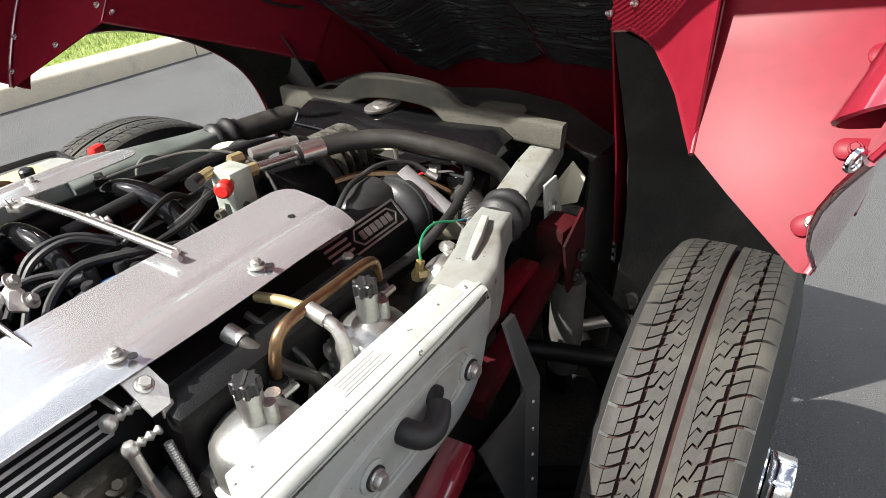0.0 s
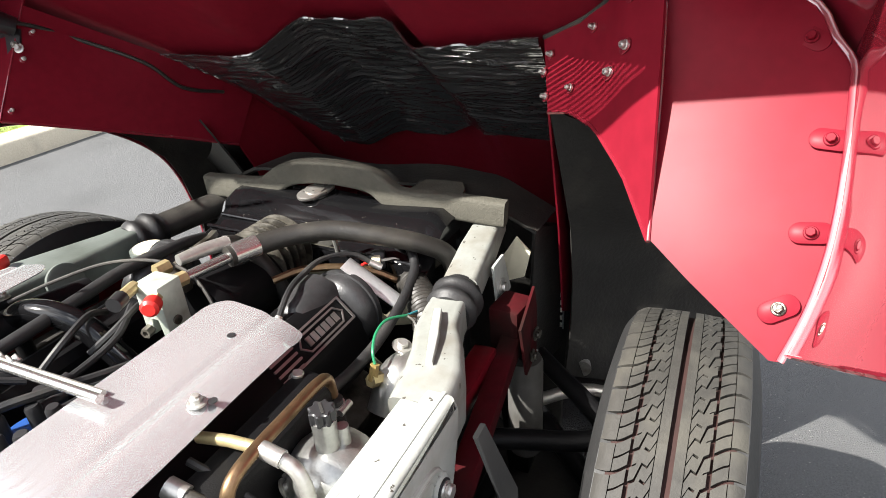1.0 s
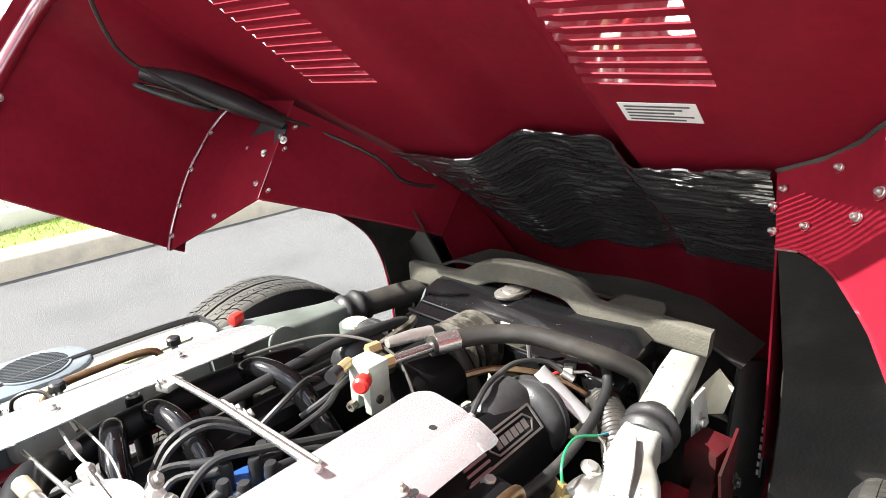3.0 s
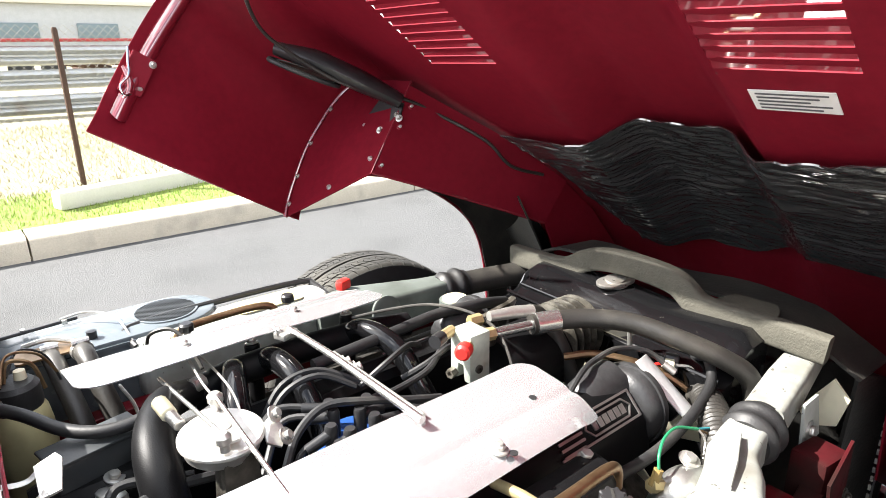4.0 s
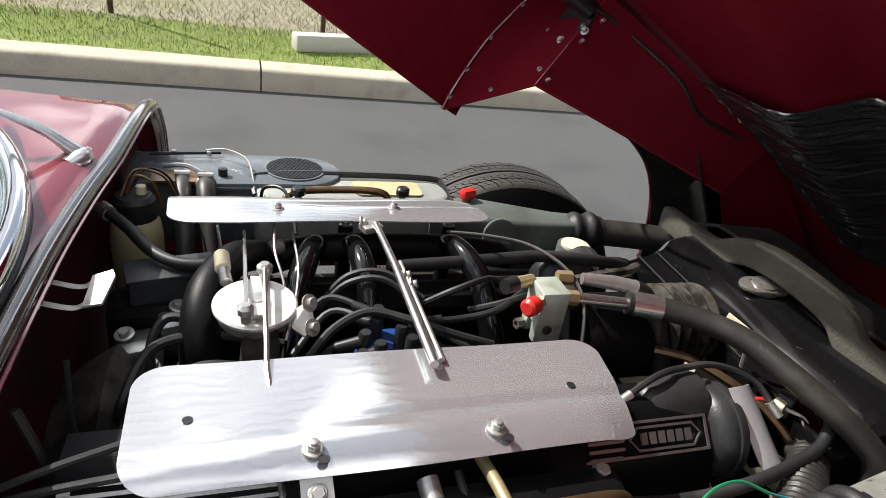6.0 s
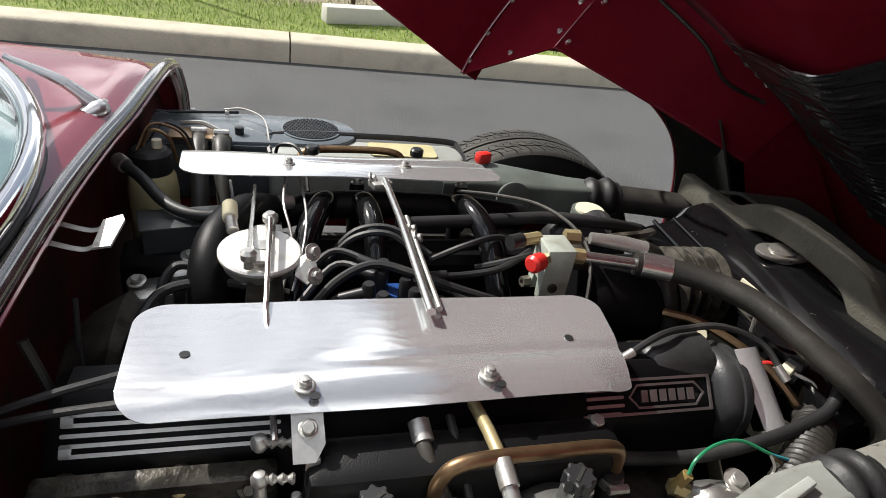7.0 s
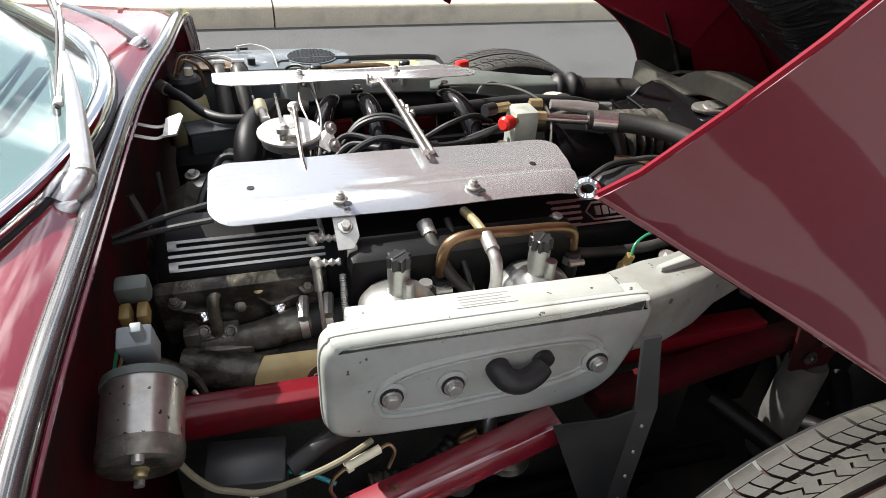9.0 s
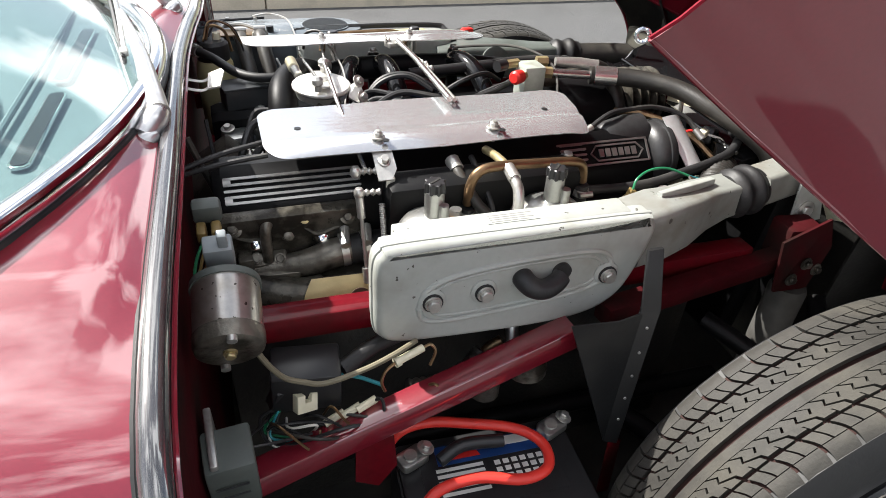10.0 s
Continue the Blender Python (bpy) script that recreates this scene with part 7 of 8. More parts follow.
lnk = thing("near_linkage", (-0.868, -0.235, 0.72), "vertical throttle rod with ball joints and springs", "linkage")
for y, z in ((-0.222, 0.838), (-0.242, 0.818)):
    part("ball", lathe([(0.0, -0.008), (0.005, -0.007), (0.0072, -0.003), (0.0072, 0.003), (0.0045, 0.007), (0.0, 0.008)], pose(-0.880, y, z), 14), STEEL, lnk)
    part("joint", tube([(-0.880, y, z), (-0.852, y - 0.002, z)], 0.0038, 10, 1, rib=0.0014, rib_len=0.008), STEEL, lnk)
part("rod", tube([(-0.880, -0.244, 0.810), (-0.876, -0.262, 0.70)], 0.0027, 8, 1), STEEL, lnk)
part("clevis", tube([(-0.880, -0.243, 0.815), (-0.879, -0.249, 0.785)], 0.0055, 10, 1), STEEL, lnk)
part("lower_clevis", tube([(-0.877, -0.260, 0.712), (-0.876, -0.264, 0.690)], 0.0055, 10, 1), STEEL, lnk)
part("spring", tube([(-0.851, -0.245, 0.80), (-0.851, -0.262, 0.74)], 0.0038, 10, 1, rib=0.0008, rib_len=0.003), STEEL, lnk, "small coil spring")

water = thing("water_rail", (-0.95, -0.215, 0.68), "oily alloy water rail with clamped rubber hose", "water rail")
part("rail_flange", box((-0.990, -0.212, 0.690), (0.058, 0.030, 0.020), (10, 3, 0), 0.002), OILY, water, "cast slab at the end of the rail")
part("end_block", box((-1.030, -0.200, 0.698), (0.020, 0.034, 0.050), (8, 0, 0), 0.003), OILY_DARK, water)
part("eye_base", box((-1.000, -0.205, 0.708), (0.048, 0.024, 0.010), (20, 0, 0), 0.003), OILY, water)
part("rail", tube([(-1.035, -0.205, 0.695), (-0.985, -0.208, 0.697), (-0.945, -0.212, 0.700), (-0.915, -0.214, 0.710), (-0.885, -0.214, 0.714)], [0.014, 0.015, 0.020, 0.0215, 0.020], 16), OILY, water)
part("hose", tube([(-0.890, -0.214, 0.713), (-0.83, -0.214, 0.716), (-0.79, -0.214, 0.716)], 0.022, 16), RUBBER, water)
for x in (-0.898, -0.868):
    cl = part("clamp", tube([(x - 0.005, -0.214, 0.714), (x + 0.005, -0.214, 0.715)], 0.0235, 18, 1), STEEL, water, "worm-drive clamp")
    part("clamp_screw", tube([(x - 0.002, -0.240, 0.738), (x + 0.002, -0.212, 0.748)], 0.0068, 8, 1), STEEL, cl)
part("lifting_eye", tube([(-1.001, -0.212, 0.712), (-1.001, -0.210, 0.752), (-0.997, -0.203, 0.764), (-0.988, -0.190, 0.762)], 0.0075, 12), OILY, water, "cast lifting hook")
for p in ((-1.042, -0.203, 0.762), (-1.016, -0.210, 0.716), (-0.986, -0.212, 0.712)):
    part("bolt", hex_bolt(p, (0, -0.8, 0.6), 0.0062, 0.006, 1.35), OILY, water)
for p, mt in (((-0.948, -0.200, 0.763), BRASS), ((-0.971, -0.201, 0.739), OILY), ((-1.015, -0.203, 0.733), CHROME), ((-0.925, -0.203, 0.731), CHROME)):
    pg = thing("core_plug", p, "round core plug in the cylinder head", "plug", "core plugs")
    part("dish", lathe([(0.0, 0.0), (0.0068, 0.0), (0.0068, 0.004), (0.0045, 0.005), (0.0, 0.005)], axis(p, (0, -0.8, 0.55)), 18), mt, pg)
exhaust = thing("exhaust_shield", (-0.92, -0.27, 0.63), "heat-stained golden exhaust shield", "exhaust shield")
b = sheet(lambda u, v: (-0.950 + 0.16 * u - 0.015 * math.sin(v * 3.1) * (1 - u), -0.250 - 0.022 * math.sin(v * 2.2), 0.698 - 0.058 * v - 0.006 * u), spaced(0, 1, 12), spaced(0, 1, 10), 0.003)
part("shell", b, TAN, exhaust)
part("pipe", tube([(-1.045, -0.225, 0.680), (-1.0, -0.236, 0.674), (-0.965, -0.242, 0.668), (-0.935, -0.236, 0.664)], 0.024, 16), OILY_DARK, exhaust, "sooty exhaust pipe")
part("bolt", hex_bolt((-0.888, -0.273, 0.671), (0, -1, 0.4), 0.009), RUST, exhaust)
dip = thing("dipstick_tube", (-1.0, -0.27, 0.66), "thin bright strip along the frame", "strip")
part("strip", tube([(-1.03, -0.285, 0.695), (-1.01, -0.30, 0.672), (-0.97, -0.306, 0.664), (-0.93, -0.304, 0.664)], 0.003, 6), STEEL, dip)

# red space frame, battery, electrics
fr = thing("engine_cradle", (-0.65, -0.37, 0.55), "red painted square-tube space frame beside the engine", "frame")


def square_tube(a, c, s):
    a, c = Vector(a), Vector(c)
    return loft([ring4(a, c - a, s, s, 0.16, 2), ring4(c, c - a, s, s, 0.16, 2)])


part("upper_tube", square_tube((-1.098, -0.335, 0.706), (-0.30, -0.330, 0.690), 0.017), RED_DULL, fr)
part("diagonal_tube", square_tube((-1.098, -0.452, 0.558), (-0.635, -0.409, 0.6716), 0.0168), RED, fr, "glossy red diagonal tube")
# front tube and corner: shade under bonnet and air cleaner put into the paint
part("front_tube", square_tube((-0.58, -0.392, 0.676), (-0.22, -0.348, 0.684), 0.0150), RED_GRIME_SHADE, fr)
part("corner_box", box((-0.225, -0.345, 0.700), (0.060, 0.050, 0.085), (0, 0, -8), 0.006), RED_GRIME_SHADE, fr)
part("corner_plate", panel([(-0.285, -0.378, 0.735), (-0.20, -0.372, 0.76), (-0.165, -0.365, 0.70), (-0.19, -0.372, 0.630), (-0.27, -0.382, 0.645)], 0.004), RED_GRIME_SHADE, fr)
part("upright", square_tube((-0.20, -0.33, 0.64), (-0.14, -0.33, 0.32), 0.020), BLACK, fr)
for p in ((-0.225, -0.382, 0.690), (-0.245, -0.384, 0.665), (-0.185, -0.372, 0.665)):
    part("bolt", hex_bolt(p, (0, -1, 0.1), 0.006), OILY_DARK, fr)
part("far_tube", square_tube((-1.098, 0.42, 0.706), (-0.25, 0.43, 0.690), 0.017), RED_DULL, fr)
shock = thing("shock_absorber", (-0.21, -0.362, 0.40), "dusty grey telescopic damper body", "damper")
part("can", lathe([(0.0, 0.44), (0.027, 0.44), (0.029, 0.45), (0.029, 0.625), (0.026, 0.632), (0.0, 0.632)], pose(-0.212, -0.362, 0.0), 24), CAN_GREY, shock)
part("rod", tube([(-0.212, -0.362, 0.625), (-0.215, -0.358, 0.67)], 0.009, 10, 1), BLACK, shock)
susp = thing("suspension_arm", (-0.2, -0.45, 0.34), "black front suspension arms and links", "suspension")
part("upper_arm", tube([(-0.28, -0.35, 0.52), (-0.18, -0.50, 0.49), (-0.06, -0.36, 0.52)], 0.016, 10, 4), BLACK, susp)
part("lower_arm", tube([(-0.42, -0.30, 0.33), (-0.18, -0.52, 0.26), (0.05, -0.32, 0.30)], 0.020, 10, 4), BLACK, susp)
part("steering_arm", tube([(-0.10, -0.30, 0.40), (0.00, -0.42, 0.41), (0.02, -0.52, 0.40)], 0.012, 10, 4), STEEL, susp)
part("torsion_bar", tube([(-0.95, -0.32, 0.36), (-0.18, -0.32, 0.34)], 0.016, 10, 1), BLACK, susp)
part("link_eye", lathe([(0.0, -0.018), (0.018, -0.018), (0.018, 0.018), (0.0, 0.018)], axis((0.085, -0.405, 0.405), (1, 0.3, 0)), 14), STEEL, susp)
part("upright", box((-0.175, -0.535, 0.36), (0.06, 0.05, 0.26), bevel=0.012), BLACK, susp)
susp.location += Vector((-0.07, 0.0, 0.06))
gus = thing("mud_shield", (-0.57, -0.44, 0.46), "dull black sheet-metal mud shield with riveted edge", "mud shield")
part("sheet", panel([(-0.667, -0.452, 0.724), (-0.600, -0.454, 0.719), (-0.566, -0.455, 0.728), (-0.570, -0.462, 0.495), (-0.579, -0.462, 0.495)], 0.003), MUD, gus)
part("edge_strip", loft([ring4((-0.552, -0.424, 0.800), (0, 0.1, 1), 0.011, 0.003, 0.3, 1), ring4((-0.562, -0.457, 0.735), (0.05, 0.1, 1), 0.012, 0.003, 0.3, 1), ring4((-0.570, -0.466, 0.495), (0.05, 0.1, 1), 0.010, 0.003, 0.3, 1)]), MUD, gus, "black rubber edge strip")
for k in range(5):
    f = 0.12 + 0.17 * k
    part("rivet", lathe([(0.0, 0), (0.0024, 0), (0.0018, 0.0014), (0.0, 0.0018)], axis(Vector((-0.562, -0.4605, 0.735)).lerp((-0.570, -0.4695, 0.495), f), (-0.1, -1, 0.1)), 8), STEEL, gus)
part("strap", box((-0.566, -0.474, 0.445), (0.020, 0.004, 0.10), (-8, 4, 0), 0.001), RED_DULL, gus)

bat = thing("battery", (-0.755, -0.485, 0.33), "black car battery with printed label and red cable", "battery")
M = pose(-0.757, -0.492, 0, 0, 0, -3)
part("case", plate(rounded(-0.125, -0.085, 0.125, 0.085, 0.008), 0.165, M @ Matrix.Translation((0, 0, 0.335)), 0.003), PLASTIC, bat)
lid = part("lid", plate(rounded(-0.122, -0.082, 0.122, 0.082, 0.008), 0.012, M @ Matrix.Translation((0, 0, 0.499)), 0.003), PLASTIC, bat)
for k in range(6):
    part("rib", box(M @ Vector((-0.02, -0.045 - 0.006 * k, 0.5115)), (0.15, 0.0025, 0.003), (0, 0, -3)), PLASTIC, lid)
lab = part("label", plate([(-0.095, -0.030), (0.092, -0.030), (0.092, 0.068), (-0.095, 0.068)], 0.0008, M @ Matrix.Translation((0, 0, 0.5112))), PLASTIC, bat, "black and white printed battery label")
part("blue_band", plate([(-0.07, 0.036), (0.088, 0.036), (0.088, 0.066), (-0.07, 0.066)], 0.0006, M @ Matrix.Translation((0, 0, 0.5120))), BLUE, lab)
part("red_mark", plate([(-0.060, 0.042), (-0.010, 0.042), (-0.016, 0.058), (-0.060, 0.058)], 0.0006, M @ Matrix.Translation((0, 0, 0.5126))), RED_CAP, lab)
part("white_tab", plate([(0.025, 0.050), (0.075, 0.050), (0.075, 0.064), (0.025, 0.064)], 0.0006, M @ Matrix.Translation((0, 0, 0.5128))), PAPER, lab)
for k in range(5):
    part("text_bar", plate([(-0.075, 0.026 - 0.009 * k), (-0.010, 0.026 - 0.009 * k), (-0.010, 0.031 - 0.009 * k), (-0.075, 0.031 - 0.009 * k)], 0.0006, M @ Matrix.Translation((0, 0, 0.5122))), PAPER, lab)
for r_ in range(3):
    for k in range(6):
        part("symbol", plate([(0.005 + 0.012 * k, 0.022 - 0.011 * r_), (0.013 + 0.012 * k, 0.022 - 0.011 * r_), (0.013 + 0.012 * k, 0.029 - 0.011 * r_), (0.005 + 0.012 * k, 0.029 - 0.011 * r_)], 0.0006, M @ Matrix.Translation((0, 0, 0.5122))), PAPER, lab)
for x, y in ((-0.105, 0.050), (0.098, 0.058)):
    term = part("terminal", lathe([(0.0, 0.505), (0.011, 0.505), (0.009, 0.530), (0.0, 0.530)], M @ Matrix.Translation((x, y, 0)), 14), STEEL, bat)
    part("clamp", plate(rounded(-0.018, -0.014, 0.024, 0.014, 0.008), 0.014, M @ Matrix.Translation((x, y, 0.513)) @ Matrix.Rotation(0.4, 4, "Z"), 0.003), CAST, term, "dull lead clamp")
    part("clamp_bolt", hex_bolt(M @ Vector((x + 0.022, y + 0.008, 0.527)), (0.3, 0, 1), 0.007, 0.007), STEEL, term)
cable("red_battery_cable", [(-0.895, -0.415, 0.515), (-0.865, -0.408, 0.545), (-0.825, -0.410, 0.552), (-0.77, -0.424, 0.548), (-0.715, -0.446, 0.546), (-0.690, -0.478, 0.546), (-0.698, -0.512, 0.545), (-0.735, -0.520, 0.544), (-0.790, -0.502, 0.543), (-0.845, -0.505, 0.54), (-0.875, -0.53, 0.53)], 0.0072, RED_CABLE, "thick red battery cable looped over the battery", "cable", None, 12)
cable("earth_cable", [(-0.825, -0.455, 0.528), (-0.79, -0.445, 0.536), (-0.735, -0.452, 0.536)], 0.009, PLASTIC, "black battery cable sleeve", "cable", None, 10)
under = thing("under_tray", (-0.6, 0.0, 0.25), "black oily undertray and shadowed chassis under the engine", "undertray")
part("tray", box((-0.62, 0.0, 0.285), (1.1, 1.02, 0.02), bevel=0.004), LINER, under)
part("near_sill", box((-0.80, -0.60, 0.29), (0.60, 0.26, 0.02), (6, 0, 0), 0.004), LINER, under)
part("front_shell", box((0.12, 0.05, 0.42), (0.02, 0.80, 0.55), (0, 10, 0), 0.004), LINER, under)
part("battery_tray", box((-0.757, -0.492, 0.327), (0.29, 0.21, 0.012), (0, 0, -3), 0.003), BLACK, under)
part("far_wall", box((-0.66, 0.335, 0.50), (0.80, 0.012, 0.42), (0, 0, 0), 0.004), LINER, under)
part("near_wall", box((-0.70, -0.285, 0.47), (0.74, 0.012, 0.36), (0, 0, 0), 0.004), LINER, under)

pump = thing("fuel_pump", (-1.05, -0.40, 0.74), "tarnished silver cylindrical pump motor on the bulkhead", "pump motor")
P0, P1 = Vector((-1.050, -0.378, 0.803)), Vector((-1.052, -0.448, 0.776))
L = (P1 - P0).length
body_p = part("can", lathe([(0.0, 0.0), (0.032, 0.0), (0.0345, 0.003), (0.0345, L - 0.016), (0.0, L - 0.016)], axis(P0, P1 - P0), 40), TARNISH, pump)
part("end_cap", lathe([(0.0, L - 0.018), (0.0352, L - 0.018), (0.0356, L - 0.014), (0.0352, L - 0.006), (0.0335, L - 0.001), (0.030, L + 0.001), (0.0, L + 0.001)], axis(P0, P1 - P0), 40), OILY, pump, "oily rounded end cap")
part("flange", lathe([(0.0, -0.004), (0.036, -0.004), (0.0365, 0.0), (0.0365, 0.004), (0.0, 0.004)], axis(P0, P1 - P0), 40), GREY_BOX, pump, "grey clamp ring")
part("nut", hex_bolt(P1 + (P1 - P0).normalized() * 0.001, P1 - P0, 0.006, 0.005, 1.2), BRASS, pump)
for a in (80, 255):
    q = axis(P0, P1 - P0)
    part("screw", lathe([(0.0, 0), (0.005, 0), (0.005, 0.006), (0.0, 0.007)], q @ Matrix.Translation((0.031 * math.cos(radians(a)), 0.031 * math.sin(radians(a)), L)), 10), STEEL, pump)
part("bracket", box((-1.052, -0.352, 0.828), (0.030, 0.022, 0.042), (24, 0, 0), 0.003), PUMP_GREY, pump, "grey plastic bracket")
part("bracket_tab", box((-1.046, -0.362, 0.845), (0.010, 0.010, 0.044), (24, 0, 0), 0.002), PUMP_GREY, pump)
conn = thing("connector_block", (-1.06, -0.31, 0.80), "grey and tan electrical connector with coloured wires", "connector")
part("shell", box((-1.062, -0.280, 0.840), (0.032, 0.020, 0.026), (15, 0, 0), 0.005), GREY_BOX, conn)
for x in (-1.070, -1.054):
    part("pin_housing", box((x, -0.298, 0.822), (0.011, 0.020, 0.018), (15, 0, 0), 0.003), YELLOW, conn)
for k in range(5):
    part("wire", tube([(-1.070 + 0.005 * k, -0.305, 0.815), (-1.080 + 0.006 * k, -0.325, 0.80), (-1.085 + 0.004 * k, -0.345, 0.775), (-1.080 + 0.01 * k, -0.36, 0.74)], 0.0019, 6), (GREEN, YELLOW, COPPER, TEAL, PLASTIC)[k], conn)
rel = thing("relay_box", (-1.07, -0.49, 0.62), "grey-green plastic relay box on the bulkhead", "relay")
part("case", box((-1.070, -0.482, 0.643), (0.050, 0.050, 0.085), (10, 0, 4), 0.004), GREY_BOX, rel)
part("flange", box((-1.085, -0.47, 0.645), (0.008, 0.07, 0.10), (10, 0, 4), 0.002), STEEL, rel)
for k in range(4):
    part("text_bar", box((-1.069, -0.5085 - 0.0014 * k, 0.673 - 0.012 * k), (0.032, 0.001, 0.003), (10, 0, 4)), DARK_GREY, rel)
bb = thing("ignition_box", (-0.98, -0.38, 0.62), "black finned ignition box under the upper tube", "ignition box")
part("case", box((-0.978, -0.380, 0.650), (0.082, 0.056, 0.058), (4, 2, -6), 0.004), PLASTIC, bb)
part("spout", tube([(-0.935, -0.388, 0.66), (-0.88, -0.365, 0.672), (-0.80, -0.345, 0.675)], 0.011, 12), RUBBER, bb)
cable("grey_lead", [(-1.034, -0.415, 0.765), (-1.026, -0.428, 0.745), (-1.007, -0.430, 0.710), (-0.985, -0.430, 0.695), (-0.960, -0.430, 0.686), (-0.915, -0.428, 0.694), (-0.882, -0.428, 0.708), (-0.850, -0.415, 0.712)], 0.0033, KHAKI, "grey-olive lead drooping from the pump", "cable")
cable("blue_lead", [(-0.985, -0.385, 0.628), (-0.955, -0.375, 0.640), (-0.92, -0.380, 0.636), (-0.888, -0.398, 0.630)], 0.0026, TEAL, "teal lead under the frame tube", "wire")
bulk = thing("bullet_connector", (-0.85, -0.40, 0.68), "cream bullet connector with copper wires", "connector")
part("shell", tube([(-0.876, -0.430, 0.699), (-0.843, -0.420, 0.703)], 0.0048, 10, 1), PALE, bulk)
part("collar", tube([(-0.880, -0.431, 0.698), (-0.874, -0.429, 0.699)], 0.0065, 10, 1), PALE, bulk)
part("wire", tube([(-0.880, -0.431, 0.698), (-0.892, -0.434, 0.690), (-0.897, -0.436, 0.676), (-0.893, -0.436, 0.660)], 0.002, 6), COPPER, bulk)
part("wire", tube([(-0.843, -0.420, 0.703), (-0.833, -0.418, 0.704), (-0.828, -0.422, 0.695), (-0.836, -0.428, 0.680)], 0.002, 6), COPPER, bulk)
fuse = thing("fuse_holder", (-1.0, -0.39, 0.62), "black and cream fuse holder hanging in the wiring", "fuse holder")
part("holder", box((-1.012, -0.392, 0.640), (0.022, 0.018, 0.040), (20, 10, 20), 0.003), PLASTIC, fuse)
part("block", plate([(0, 0), (0.026, 0), (0.026, 0.022), (0.018, 0.022), (0.018, 0.012), (0.010, 0.012), (0.010, 0.022), (0, 0.022)], 0.014, pose(-1.0, -0.415, 0.634, 70, 15, 20), 0.001), PALE, fuse, "cream plastic fuse block")
part("blue_boot", lathe([(0.0, 0), (0.008, 0), (0.008, 0.014), (0.004, 0.018), (0.0, 0.018)], axis((-0.978, -0.402, 0.640), (1, 0.2, 0.1)), 12), BLUE, fuse)
wild = random.Random(3)
for k in range(9):
    w = lambda a: wild.uniform(-a, a)
    part("wire", tube([(-1.012 + w(0.006), -0.395 + w(0.006), 0.628), (-1.032 + w(0.015), -0.405 + w(0.01), 0.605 + w(0.012)), (-1.045 + 0.008 * k + w(0.02), -0.43 + w(0.015), 0.612 + w(0.022)), (-1.02 + 0.014 * k + w(0.02), -0.44 + w(0.015), 0.606 + w(0.02)), (-0.98 + 0.010 * k + w(0.02), -0.43, 0.598 + w(0.012))], wild.uniform(0.0013, 0.0022), 6), (PLASTIC, WHITE_WIRE, COPPER, PLASTIC, HOSE, PLASTIC, TEAL, PLASTIC, GREEN)[k], fuse)
for k in range(3):
    part("spade", tube([(-0.965 + 0.02 * k, -0.425, 0.612 + 0.006 * k), (-0.940 + 0.02 * k, -0.418, 0.618 + 0.006 * k)], 0.005, 8, 1), PALE, fuse, "cream spade connector")
fb = thing("brake_valve", (-0.78, -0.36, 0.50), "grimy brass and rubber pipe fittings under the frame", "pipe fitting")
part("body", lathe([(0.0, 0), (0.022, 0), (0.022, 0.03), (0.014, 0.04), (0.0, 0.04)], pose(-0.735, -0.375, 0.55), 16), CAST_DARK, fb)
part("hose", tube([(-0.85, -0.385, 0.600), (-0.80, -0.382, 0.596), (-0.765, -0.378, 0.610), (-0.745, -0.372, 0.630)], 0.011, 12, rib=0.001, rib_len=0.01), HOSE, fb)
part("elbow", tube([(-0.745, -0.372, 0.59), (-0.735, -0.370, 0.625), (-0.715, -0.372, 0.640)], 0.009, 10), COPPER, fb)
part("red_plate", panel([(-0.93, -0.44, 0.60), (-0.885, -0.438, 0.61), (-0.88, -0.445, 0.53), (-0.905, -0.448, 0.50), (-0.935, -0.448, 0.52)], 0.004), RED_DULL, fb)


# ---------------------------------------------------------------- fittings inside the bonnet
duct = part("air_duct", tube([bon(0.360, 0.705, -0.105), bon(0.43, 0.655, -0.086), bon(0.52, 0.605, -0.074), bon(0.60, 0.565, -0.066)], [0.028, 0.046, 0.046, 0.032], 18, 5, flat=0.5), PLASTIC, bonnet, "black plastic air duct under the wing")
part("mouth", tube([bon(0.425 + 0.066 * math.cos(a), 0.672 + 0.026 * math.sin(a) - 0.034 * math.cos(a), -0.118 + 0.014 * math.cos(a) + 0.008 * math.sin(a)) for a in spaced(0, math.tau, 25)], 0.0055, 8, 1), RUBBER, duct)
part("mouth_well", plate([(0.062 * math.cos(a), 0.023 * math.sin(a)) for a in spaced(0, math.tau, 25)[:-1]], 0.002, BON @ Matrix.Translation((0.425, 0.672, -0.1145)) @ Matrix.Rotation(-0.48, 4, "Z") @ Matrix.Rotation(-0.20, 4, "Y")), LINER, duct, "dark hollow of the duct mouth")
part("duct_bracket", panel([bon(0.575, 0.600, -0.085), bon(0.600, 0.548, -0.070), bon(0.618, 0.548, -0.130), bon(0.604, 0.575, -0.150), bon(0.604, 0.640, -0.145), bon(0.602, 0.660, -0.120)], 0.004), PLASTIC, bonnet, "black plastic duct bracket")
for p in ((0.600, 0.642, -0.138), (0.600, 0.580, -0.142), (0.605, 0.543, -0.105)):
    part("screw", hex_bolt(bon(*p), BON.to_3x3() @ Vector((-1, -0.4, 0)), 0.005), STEEL, bonnet)
